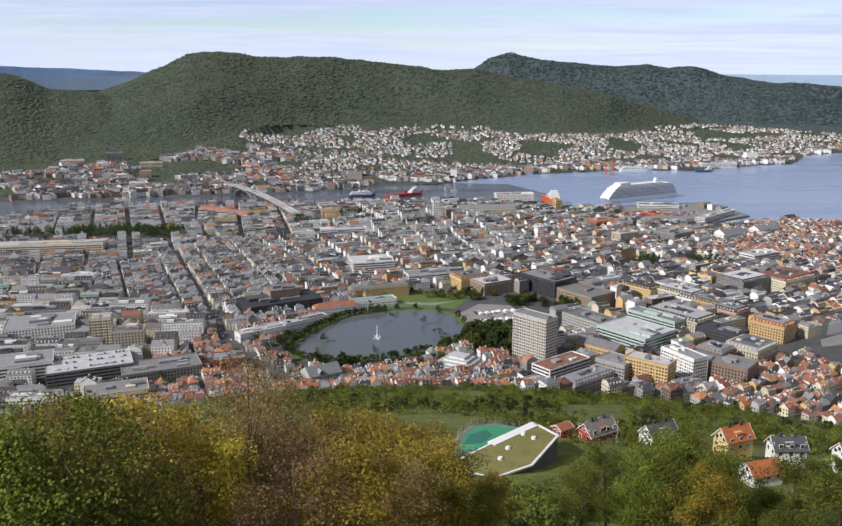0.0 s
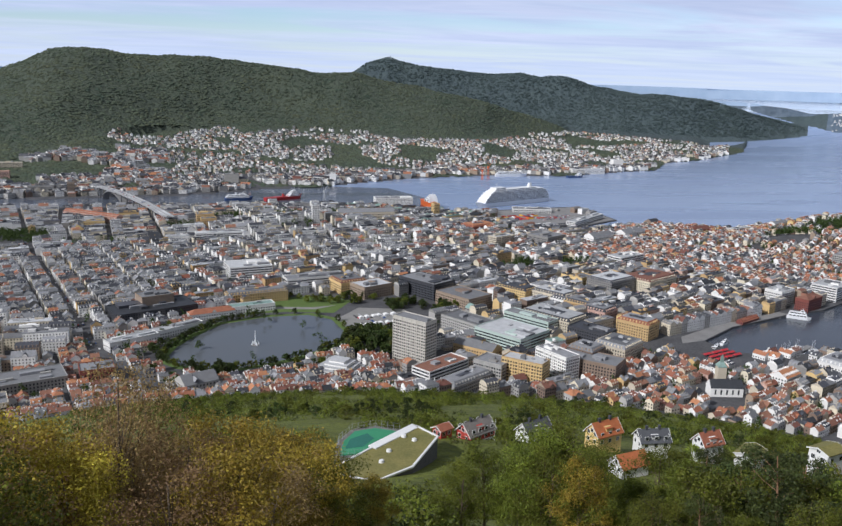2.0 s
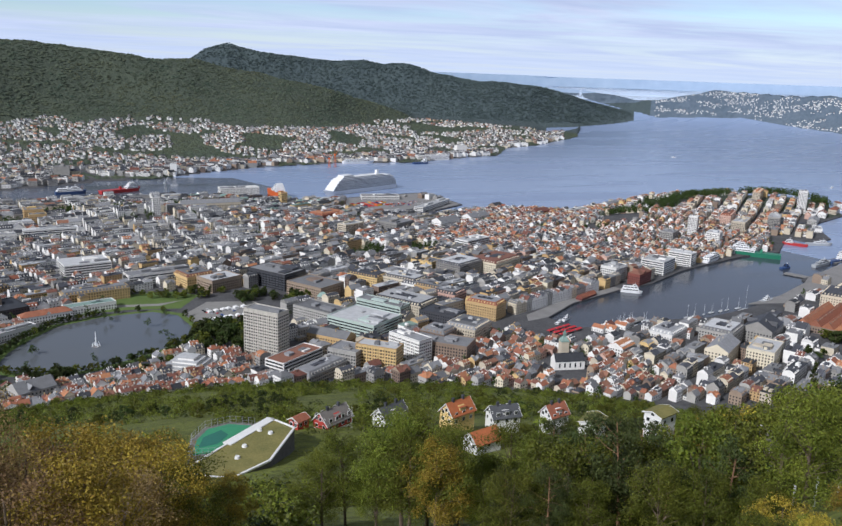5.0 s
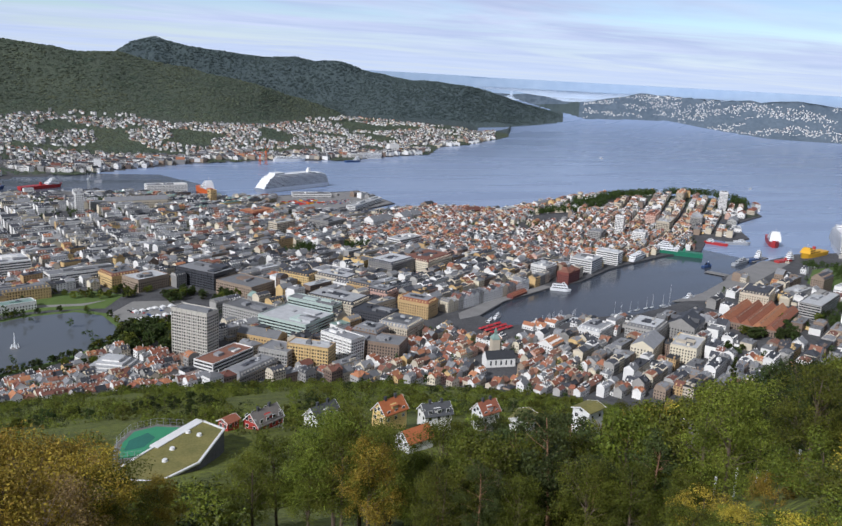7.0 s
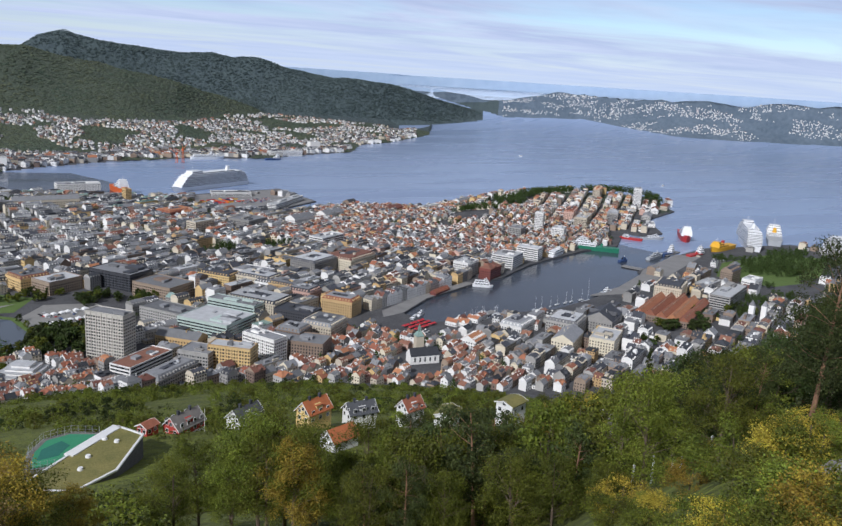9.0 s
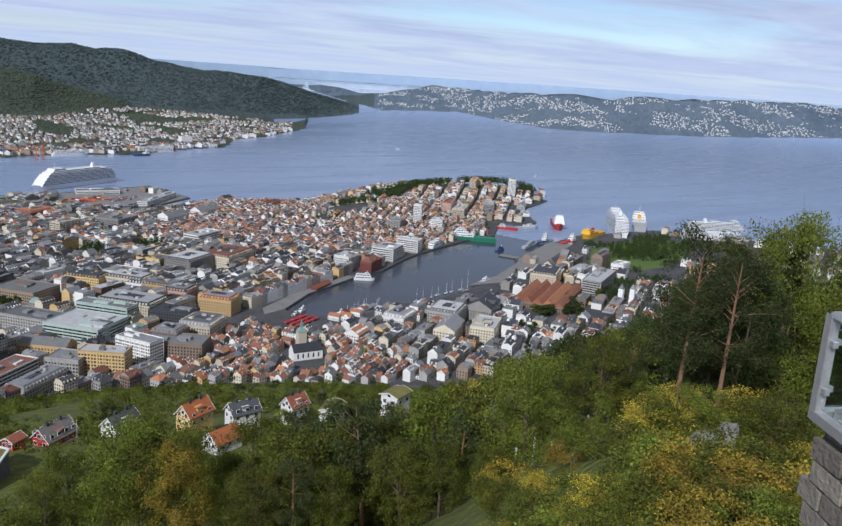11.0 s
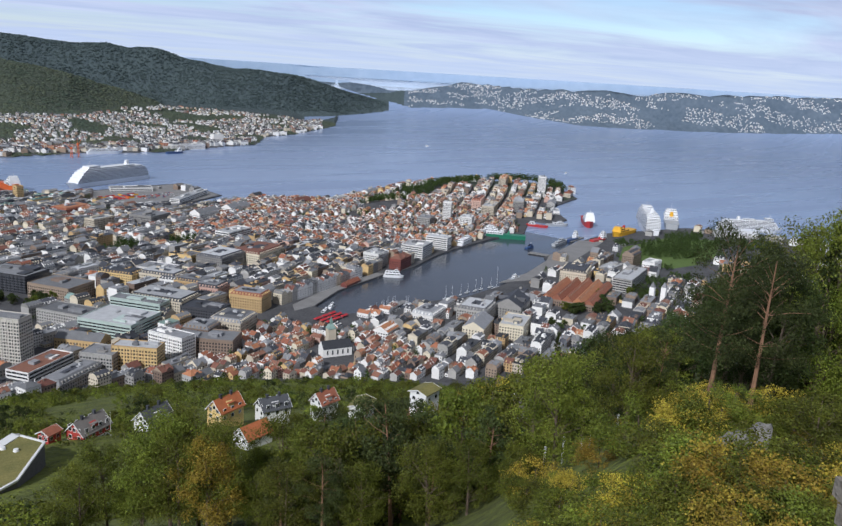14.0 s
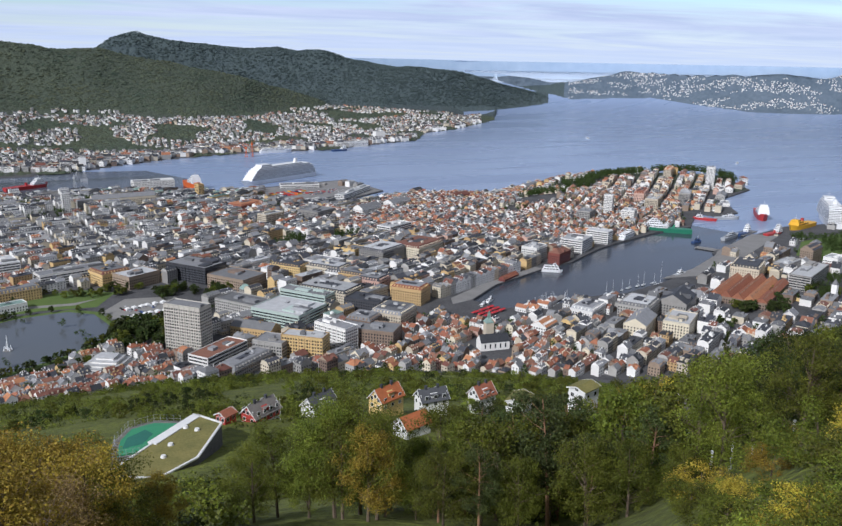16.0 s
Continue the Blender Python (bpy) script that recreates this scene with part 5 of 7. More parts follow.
def plant(protos, rg, x, y, z, h, proto_h, wide=1.0):
    p = rg.choice(protos)
    m = pose(x, y, z - 0.3, rg.uniform(-3, 3), rg.uniform(-3, 3), rg.uniform(0, 360)) @ Matrix.Diagonal((h / proto_h * wide, h / proto_h * wide, h / proto_h, 1))
    if id(p) not in used_originals:
        used_originals.add(id(p))
        p.matrix_basis = m
        return p
    c = p.copy()
    scene.collection.objects.link(c)
    c.matrix_basis = m
    for o in p.children:
        d = o.copy()
        scene.collection.objects.link(d)
        d.parent = c
    return c




# ---- water, parks and quays ----
city_ground = slab("quay", CITY, -4, 2.3, [M_STREET], label="city ground with stone quay edges", category="quay", kind="structure")
HARBOUR = [(495, 905), (520, 860), (581, 842), (648, 860), (719, 855), (802, 880), (886, 910), (996, 960), (1012, 1000), (1110, 1046), (1180, 1090), (1150, 1200), (1120, 1190), (1029, 1170), (900, 1125), (840, 1100), (745, 1040), (680, 1022), (565, 970)]
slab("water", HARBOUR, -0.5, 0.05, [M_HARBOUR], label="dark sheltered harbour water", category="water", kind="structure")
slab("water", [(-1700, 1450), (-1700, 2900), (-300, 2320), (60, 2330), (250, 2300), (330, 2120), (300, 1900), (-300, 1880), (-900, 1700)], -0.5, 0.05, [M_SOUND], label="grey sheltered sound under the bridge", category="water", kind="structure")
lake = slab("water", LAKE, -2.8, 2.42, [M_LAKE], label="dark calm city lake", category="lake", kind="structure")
M_PATH = mat("pale_gravel_path", (0.27, 0.265, 0.25), 0.95, 0.25, 8)


def ring_poly(poly, out):
    cx, cy = sum(p[0] for p in poly) / len(poly), sum(p[1] for p in poly) / len(poly)
    r = []
    for x, y in poly:
        d = math.hypot(x - cx, y - cy)
        r.append((x + (x - cx) / d * out, y + (y - cy) / d * out))
    return r


slab("pavement", ring_poly(LAKE, 10), 1.0, 2.36, [M_LAWN], label="grass bank round the lake", category="lawn", kind="structure")
slab("pavement", [(-75, 1062), (-20, 1070), (45, 1062), (72, 1120), (30, 1150), (-40, 1140), (-90, 1100)], 1.0, 2.38, [M_LAWN], label="green lawns of the city park", category="lawn", kind="structure")
slab("pavement", [(48, 1035), (60, 985), (100, 975), (165, 1020), (140, 1075), (80, 1085)], 1.0, 2.4, [M_PATH], label="pale paved festival square", category="square", kind="structure")
slab("pavement", [(-40, 1085), (20, 1080), (50, 1100), (18, 1090), (-38, 1095)], 1.0, 2.44, [M_PATH], label="curved gravel park path", category="path", kind="structure")
slab("pavement", [(470, 905), (503, 914), (569, 966), (684, 1018), (676, 1030), (560, 980), (480, 930)], 1.0, 2.4, [M_QUAY], label="paved quay along the harbour", category="quay", kind="structure")
slab("pavement", [(430, 1890), (700, 1960), (722, 1780), (600, 1690), (470, 1760)], 1.0, 2.44, [M_QUAY], label="pale concrete cruise quay", category="quay", kind="structure")
slab("pavement", [(820, 905), (900, 930), (1000, 985), (1030, 1010), (1190, 1088), (1230, 1060), (1040, 960), (900, 890)], 1.0, 2.44, [M_QUAY], label="stone harbour quay", category="quay", kind="structure")
slab("lawn", [(1130, 935), (1230, 1010), (1400, 1035), (1490, 970), (1320, 870), (1150, 860)], 1.0, 2.42, [M_LAWN], label="grassy fortress hill park", category="lawn", kind="structure")
slab("lawn", [(1170, 850), (1250, 850), (1270, 900), (1190, 905)], 1.0, 2.5, [M_LAWN], label="fortress park lawn", category="lawn", kind="structure")


def plank_pier(x, y, ang, w, d, label):
    acc = Acc([M_QUAY])
    acc.solid(box_v(-w / 2, -d / 2, 1.2, w / 2, d / 2, 2.0), BOX_F)
    for i in range(int(w / 8) + 1):
        for s in (-1, 1):
            u = -w / 2 + 0.6 + i * (w - 1.2) / max(1, int(w / 8))
            acc.solid(box_v(u - 0.3, s * (d / 2 - 0.5) - 0.3, -4, u + 0.3, s * (d / 2 - 0.5) + 0.3, 1.2), BOX_F)
    ob = acc.make("pier", label=label, category="pier")
    ob.matrix_world = pose(x, y, 0, 0, 0, ang)


plank_pier(1030, 1020, 118, 60, 16, "concrete pier with bollards in the harbour")
plank_pier(600, 868, 30, 70, 9, "floating guest marina pier in the harbour")
plank_pier(1190, 1105, 20, 60, 22, "concrete pier in the harbour")
plank_pier(905, 1150, 30, 50, 30, "pier in front of the white tower block")


# small park trees
def small_tree(seed, leaf, label, h=9, s=3.9, n=520):
    return make_tree(seed, h, s, n, 1.25, LEAF[leaf], M_BARK, label, clumps=30, name="park_tree")


park = {k: [small_tree(60 + i, k, f"{w} park tree by the water") for i in range(2)] for k, w in (("deep", "dark green"), ("green", "green"), ("olive", "olive-yellow"))}
park_list = [t for l in park.values() for t in l]
originals_park = set()


def park_tree(rg, kind, x, y, h, wide=1.0):
    p = rg.choice(park[kind])
    m = scaled(x, y, max(2.3, spot_height(x, y)) - 0.2, rg.uniform(0, 360), h / 9 * wide, h / 9)
    if id(p) not in originals_park:
        originals_park.add(id(p))
        p.matrix_basis = m
        return
    c = p.copy()
    scene.collection.objects.link(c)
    c.matrix_basis = m
    for o in p.children:
        d = o.copy()
        scene.collection.objects.link(d)
        d.parent = c


rng = random.Random(41)
rim = ring_poly(LAKE, 7)
for i in range(len(rim)):
    (x0, y0), (x1, y1) = rim[i], rim[(i + 1) % len(rim)]
    L = math.hypot(x1 - x0, y1 - y0)
    north = (x0 + x1) / 2 > -20 and (y0 + y1) / 2 > 1000
    for k in range(int(L / (7.0 if not north else 26))):
        t = (k + 0.5) * (7.0 if not north else 26) / L
        x, y = x0 + (x1 - x0) * t + rng.uniform(-1.5, 1.5), y0 + (y1 - y0) * t + rng.uniform(-1.5, 1.5)
        if shore_dist(LAKE, np.array(x), np.array(y)) < -2:
            park_tree(rng, rng.choice(["deep"] * 3 + ["green"]), x, y, rng.uniform(8, 11))


far_clumps = []


def grove(cx, cy, rx, ry, n, hs, kinds):
    if math.hypot(cx, cy) > 1250:
        for _ in range(n):
            a, q = rng.uniform(0, 6.283), math.sqrt(rng.random())
            x, y = cx + rx * q * math.cos(a), cy + ry * q * math.sin(a)
            if inside(CITY, np.array(x), np.array(y)):
                h = rng.uniform(*hs)
                z = max(2.3, spot_height(x, y))
                for k in range(4):
                    far_clumps.append((x + rng.gauss(0, 1.6), y + rng.gauss(0, 1.6), z + h * (0.35 + 0.16 * k), 3.6 - 0.4 * k))
        return
    for _ in range(int(n * 0.62)):
        a, q = rng.uniform(0, 6.283), math.sqrt(rng.random())
        x, y = cx + rx * q * math.cos(a), cy + ry * q * math.sin(a)
        if shore_dist(LAKE, np.array(x), np.array(y)) > -3 or not inside(CITY, np.array(x), np.array(y)):
            continue
        park_tree(rng, rng.choice(kinds), x, y, rng.uniform(*hs), rng.uniform(0.9, 1.3))


DEEP, MIXED = ["deep"] * 4 + ["green"], ["deep", "green", "green", "olive"]
grove(95, 925, 42, 46, 84, (13, 19), DEEP)
grove(-110, 845, 45, 18, 22, (10, 14), DEEP)
grove(125, 880, 16, 12, 6, (10, 15), MIXED)
grove(140, 1085, 34, 26, 34, (9, 13), DEEP)
grove(192, 1062, 22, 22, 20, (9, 14), DEEP)
grove(70, 1118, 40, 16, 24, (8, 12), MIXED)
grove(40, 1130, 70, 18, 22, (8, 13), MIXED)
grove(140, 1100, 30, 30, 10, (9, 14), DEEP)
grove(205, 1080, 14, 24, 6, (12, 16), DEEP)
grove(60, 1740, 150, 40, 30, (10, 16), MIXED)
grove(20, 1600, 90, 30, 22, (10, 15), DEEP)
grove(-420, 1520, 130, 26, 32, (12, 18), DEEP)
grove(-700, 1500, 160, 22, 24, (10, 16), DEEP)
grove(-160, 1760, 90, 30, 20, (10, 15), DEEP)
grove(359, 1304, 32, 22, 14, (11, 16), DEEP)
grove(456, 1304, 28, 20, 10, (11, 16), DEEP)
grove(1220, 1662, 65, 26, 70, (17, 24), DEEP)
grove(1300, 1690, 50, 30, 60, (17, 24), DEEP)
grove(1050, 1590, 70, 26, 70, (14, 19), DEEP)
grove(1374, 1715, 75, 28, 90, (17, 24), DEEP)
grove(1560, 1700, 95, 36, 150, (20, 28), DEEP)
grove(1612, 1600, 34, 60, 100, (19, 26), DEEP)
grove(870, 1425, 40, 14, 14, (9, 13), DEEP)
grove(1010, 1506, 80, 16, 50, (12, 17), DEEP)
grove(1120, 1560, 60, 16, 22, (10, 14), DEEP)
grove(1340, 950, 120, 55, 200, (12, 18), DEEP)
grove(1180, 940, 40, 26, 14, (9, 13), DEEP)
grove(900, 760, 30, 18, 12, (10, 15), DEEP)
grove(1030, 790, 40, 20, 14, (9, 14), DEEP)
grove(1300, 880, 60, 30, 20, (9, 14), DEEP)
grove(175, 845, 12, 8, 4, (9, 12), MIXED)
grove(-60, 838, 70, 8, 18, (9, 12), DEEP)
grove(20, 862, 30, 10, 12, (9, 12), DEEP)
grove(-165, 960, 8, 60, 22, (9, 12), DEEP)
grove(260, 930, 12, 8, 4, (12, 15), DEEP)
for g in ((-610, 1580, 95, 44, 190, (14, 20)), (-500, 1570, 42, 40, 70, (14, 20)), (-760, 1560, 80, 22, 50, (14, 20)), (-239, 1667, 30, 18, 18, (13, 18)), (-158, 1761, 50, 18, 30, (14, 19)), (-78, 1829, 60, 18, 34, (13, 18)), (-16, 1715, 34, 18, 24, (14, 19)),
          (79, 1794, 50, 18, 26, (13, 18)), (1160, 1615, 60, 26, 70, (17, 23)), (1353, 1655, 46, 22, 46, (17, 23)), (384, 1328, 30, 20, 24, (15, 20)), (474, 1328, 26, 16, 18, (15, 20)), (1270, 930, 60, 40, 60, (12, 17)), (1430, 1015, 60, 26, 50, (11, 16)), (1255, 1020, 44, 18, 26, (9, 13)), (1500, 900, 60, 40, 60, (11, 16))):
    grove(*g, DEEP)
for g in ((804, 738, 24, 14, 18, (11, 16)), (850, 722, 22, 14, 16, (11, 16)), (985, 765, 30, 20, 24, (10, 15)), (960, 735, 18, 14, 12, (9, 14)), (1060, 800, 20, 14, 12, (9, 13)), (740, 700, 18, 14, 10, (8, 12)), (1120, 790, 30, 20, 18, (9, 14)), (1150, 850, 14, 10, 6, (9, 13))):
    grove(*g, DEEP)
for x, y in street_trees:
    if inside(CITY, np.array(x), np.array(y)) and shore_dist(CITY, np.array(x), np.array(y)) > 14:
        h, z = rng.uniform(8, 15), max(2.3, spot_height(x, y))
        if z < 50:
            for k in range(4):
                far_clumps.append((x + rng.gauss(0, 2), y + rng.gauss(0, 2), z + h * (0.35 + 0.16 * k), 3.6 - 0.4 * k))
tagged(new("far_park_trees", leaf_mesh("far_park_trees", np.random.default_rng(3), [c[:3] for c in far_clumps], [c[3] for c in far_clumps], 24 * len(far_clumps), 1.9, LEAF["deep"])), "dark green trees among the city houses", "trees", kind="stuff")
for t in park_list:
    if id(t) not in originals_park:
        for o in list(t.children):
            bpy.data.objects.remove(o)
        bpy.data.objects.remove(t)

# fountain
M_SPRAY = mat("white_water_spray", (0.85, 0.88, 0.9), 0.5, 0.1, 1)
fountain = new("fountain")
tagged(fountain, "tall white fountain jet in the lake", "fountain")
acc = Acc([M_SPRAY])
for q, h in (((0, 0), 17), ((4, 1), 5), ((-4, -1), 5), ((2, -4), 4.5), ((-2, 4), 4.5)):
    tube(acc, (q[0], q[1], 2.4), (q[0] * 0.7, q[1] * 0.7, 2.4 + h), 1.0 if h > 10 else 0.7, 0.25, n=8)
part("jet", acc, fountain)
acc = Acc([M_QUAY])
tube(acc, (0, 0, 1.5), (0, 0, 2.7), 5.2, 5.2, n=20)
part("basin", acc, fountain)
fountain.matrix_world = pose(-53, 935, 0)

# ---- bridge over the sound ----
bridge = new("road_bridge")
tagged(bridge, "long grey concrete arch bridge with a road", "bridge")
BX, BY, EX, EY = -502, 2130, -262, 1700
deck, pillars, rails = Acc([M_ROOF["light"]]), Acc([M_QUAY]), Acc([M_QUAY])
L = math.hypot(EX - BX, EY - BY)
ux, uy = (EX - BX) / L, (EY - BY) / L
N = 24
pr = lambda s, o, z: (BX + ux * s - uy * o, BY + uy * s + ux * o, z)
lvl = lambda s: 12 + 20 * math.sin(math.pi * min(1, (s / L) * 0.62 + 0.22))
for i in range(N):
    s0, s1 = L * i / N, L * (i + 1) / N
    z0, z1 = lvl(s0), lvl(s1)
    deck.solid([pr(s0, -10, z0 - 1.6), pr(s1, -10, z1 - 1.6), pr(s1, 10, z1 - 1.6), pr(s0, 10, z0 - 1.6), pr(s0, -10, z0), pr(s1, -10, z1), pr(s1, 10, z1), pr(s0, 10, z0)], BOX_F)
    for o in (-10, 10, 0):
        rails.solid([pr(s0, o - 0.3, z0), pr(s1, o - 0.3, z1), pr(s1, o + 0.3, z1), pr(s0, o + 0.3, z0), pr(s0, o - 0.3, z0 + 1.1), pr(s1, o - 0.3, z1 + 1.1), pr(s1, o + 0.3, z1 + 1.1), pr(s0, o + 0.3, z0 + 1.1)], BOX_F)
    if i % 2 == 0 and not 3 < i < 10:
        for o in (-7, 7):
            pillars.solid([pr(s0 - 1, o - 1, -6), pr(s0 + 1, o - 1, -6), pr(s0 + 1, o + 1, -6), pr(s0 - 1, o + 1, -6), pr(s0 - 1, o - 1, z0), pr(s0 + 1, o - 1, z0), pr(s0 + 1, o + 1, z0), pr(s0 - 1, o + 1, z0)], BOX_F)
for k in range(12):
    a0, a1 = math.pi * k / 12, math.pi * (k + 1) / 12
    s0, s1 = L * 0.27 - 70 * math.cos(a0), L * 0.27 - 70 * math.cos(a1)
    z0, z1 = 1 + 27 * math.sin(a0), 1 + 27 * math.sin(a1)
    pillars.solid([pr(s0, -8, z0 - 1.5), pr(s1, -8, z1 - 1.5), pr(s1, 8, z1 - 1.5), pr(s0, 8, z0 - 1.5), pr(s0, -8, z0), pr(s1, -8, z1), pr(s1, 8, z1), pr(s0, 8, z0)], BOX_F)
part("deck", deck, bridge)
part("pillars", pillars, bridge)
part("parapets", rails, bridge)


# ---- ships ----
def paint(name, c, rough=0.45):
    return mat(name, c, rough, 0.15, 8)


P_SHIP = {"white": paint("ship_white", (0.8, 0.81, 0.82)), "orange": paint("ship_orange", (0.62, 0.13, 0.03)), "red": paint("ship_red", (0.45, 0.04, 0.04)),
          "green": paint("ship_green", (0.03, 0.2, 0.12)), "blue": paint("ship_blue", (0.04, 0.08, 0.2)), "yellow": paint("ship_yellow", (0.75, 0.42, 0.03)),
          "grey": paint("ship_grey", (0.4, 0.42, 0.44)), "black": paint("ship_black", (0.03, 0.03, 0.04))}


def ship(label, x, y, ang, L, B, free, hull, top, tiers, aft=0.5, funnel=None, name="ship"):
    """A vessel with its bow along +x: flared hull, deck, stepped deckhouse, bridge, funnel and mast."""
    root = new(name)
    root.matrix_world = pose(x, y, 0, 0, 0, ang)
    tagged(root, label, "ship", "ships in the harbour")
    acc = Acc([P_SHIP[hull]])
    st = [(-0.5, 0.82, 1.0), (-0.42, 0.95, 1.0), (0.0, 1.0, 1.0), (0.25, 0.95, 1.06), (0.38, 0.68, 1.16), (0.46, 0.3, 1.26), (0.5, 0.03, 1.34)]
    rings = []
    for t, w, f in st:
        lower = t if t < 0.3 else 0.3 + (t - 0.3) * 0.75
        rings.append([(lower * L, -w * B * 0.42, -1.5), (t * L, -w * B / 2, free * f), (t * L, w * B / 2, free * f), (lower * L, w * B * 0.42, -1.5)])
    for r0, r1 in zip(rings, rings[1:]):
        acc.face([r0[0], r1[0], r1[1], r0[1]])
        acc.face([r0[2], r1[2], r1[3], r0[3]])
        acc.face([r0[1], r1[1], r1[2], r0[2]])
    acc.face([rings[0][0], rings[0][1], rings[0][2], rings[0][3]])
    part("hull", acc, root)
    glass = Acc([M_GLASS])
    z = free * 1.02
    for i, (t0, t1, w, h) in enumerate(tiers):
        a0, a1, b = t0 * L, t1 * L, w * B / 2
        k = min(h * 0.5, 2)
        house = Acc([P_SHIP[top]])
        house.solid([(a0, -b, z), (a1, -b, z), (a1, b, z), (a0, b, z), (a0 + k * 0.5, -b, z + h), (a1 - k, -b, z + h), (a1 - k, b, z + h), (a0 + k * 0.5, b, z + h)], BOX_F)
        rows = max(1, int(h / 2.8))
        for q in range(rows):
            zz = z + h * (q + 0.35) / rows
            m = max(1, int((a1 - a0) / 5))
            for s in (-1, 1):
                for c in range(m):
                    u0, u1 = a0 + k + (a1 - a0 - 2 * k) * c / m + 0.4, a0 + k + (a1 - a0 - 2 * k) * (c + 1) / m - 0.4
                    glass.face([(u0, s * (b + 0.06), zz), (u1, s * (b + 0.06), zz), (u1, s * (b + 0.06), zz + 1.5), (u0, s * (b + 0.06), zz + 1.5)])
            for e0, e1, zz0, zz1 in ((a0 + 0.5 * k * (q + 0.35) / rows - 0.12, a0 + 0.5 * k * (q + 0.35) / rows - 0.02, zz, zz + 1.3),):
                c = max(1, int(2 * b / 4))
                for j in range(c):
                    v0, v1 = -b + 2 * b * j / c + 0.4, -b + 2 * b * (j + 1) / c - 0.4
                    glass.face([(e0, v0, zz0), (e0, v1, zz0), (e1, v1, zz1), (e1, v0, zz1)])
        part("deck", house, root, f"{top} deckhouse level")
        z += h
    tagged(part("glazing", glass, root), kind="stuff")
    if funnel:
        acc = Acc([P_SHIP[funnel]])
        t = aft * L
        s = B * 0.13
        z_all, z = z, free * 1.02
        for t0, t1, _, h in tiers:
            z += h if t0 < aft < t1 else 0
        acc.solid([(t - s, -s, z - 0.5), (t + s, -s, z - 0.5), (t + s, s, z - 0.5), (t - s, s, z - 0.5), (t - s * 1.3, -s * 0.7, z + B * 0.32), (t + s * 0.4, -s * 0.7, z + B * 0.32), (t + s * 0.4, s * 0.7, z + B * 0.32), (t - s * 1.3, s * 0.7, z + B * 0.32)], BOX_F)
        part("funnel", acc, root)
        z = z_all
    acc = Acc([P_SHIP["white"]])
    t = (tiers[-1][0] * 0.35 + tiers[-1][1] * 0.65) * L
    tube(acc, (t, 0, z - 1), (t - 0.5, 0, z + B * 0.4), 0.35, 0.12)
    tube(acc, (t, -B * 0.12, z + B * 0.2), (t, B * 0.12, z + B * 0.2), 0.12, 0.12)
    part("mast", acc, root)
    return root


CRUISE = [(-0.47, 0.4, 0.98, 9), (-0.44, 0.37, 0.94, 6), (-0.4, 0.34, 0.86, 3), (-0.12, 0.06, 0.5, 3), (0.22, 0.32, 0.7, 3)]
TALL = [(-0.48, 0.42, 0.98, 6), (-0.475, 0.4, 0.97, 6), (-0.46, 0.375, 0.95, 6), (-0.44, 0.35, 0.93, 6), (-0.4, 0.32, 0.88, 4), (-0.3, 0.29, 0.8, 3), (0.13, 0.27, 0.7, 5)]
BIG = [(-0.05, 0.4, 0.95, 6), (0.1, 0.38, 0.88, 5), (0.15, 0.36, 0.8, 4), (0.2, 0.34, 0.66, 4)]
SUPPLY = [(0.12, 0.4, 0.9, 4), (0.16, 0.38, 0.8, 3.5), (0.2, 0.36, 0.75, 3), (0.22, 0.34, 0.6, 3)]
FERRY = [(-0.46, 0.36, 0.95, 4), (-0.42, 0.3, 0.8, 3), (0.02, 0.22, 0.6, 2.6)]
ship("large white cruise ship moored at the quay", 540, 2020, 209, 250, 32, 10, "white", "white", TALL, -0.24, "white", "cruise_ship")
ship("orange and white offshore ship at the quay", 318, 1975, -80, 80, 24, 14, "orange", "white", BIG, 0.05, "orange")
ship("red and white offshore ship in the dock", -40, 2080, 30, 105, 20, 8, "red", "white", SUPPLY, 0.0, "red")
ship("dark blue and white ship in the dock", -150, 2065, 15, 70, 15, 7, "blue", "white", FERRY, -0.1, "white")
ship("green and white ship at the wharf", 1057, 1173, 137, 98, 19, 8, "green", "white", [(-0.05, 0.4, 0.9, 5), (0.05, 0.36, 0.8, 4), (0.1, 0.32, 0.7, 3.4), (0.14, 0.28, 0.6, 3)], -0.15, "green")
ship("small red cargo boat at the wharf", 1213, 1232, -60, 48, 11, 4.5, "red", "white", [(-0.4, -0.1, 0.8, 3), (-0.36, -0.14, 0.7, 2.6)], -0.3, None)
ship("grey and white boat beside the red one", 1262, 1222, -20, 52, 11, 5, "grey", "white", [(-0.2, 0.3, 0.8, 3), (0, 0.24, 0.7, 2.6)], -0.1, None)
ship("red and white offshore ship off the headland", 1345, 1212, -130, 95, 23, 12, "red", "white", BIG, 0.05, "orange")
ship("yellow offshore ship at the fortress quay", 1330, 1098, 195, 92, 22, 10, "yellow", "yellow", [(-0.1, 0.36, 0.9, 4), (0.1, 0.34, 0.8, 4), (0.2, 0.33, 0.6, 3)], 0.0, "red")
ship("white cruise ship stern-on at the terminal", 1440, 1125, 48, 165, 30, 12, "white", "white", TALL, -0.2, "white", "cruise_ship")
ship("blue offshore ship with yellow crane deck", 1535, 1135, 40, 130, 32, 14, "grey", "white", BIG, 0.05, "yellow")
ship("white cruise ship behind the wooded spur", 1665, 1018, -31, 150, 26, 8, "white", "white", CRUISE, -0.2, "white", "cruise_ship")
ship("white high-speed catamaran at the quay", 690, 1003, -35, 32, 9, 3, "white", "white", FERRY, -0.2, None, "ferry")
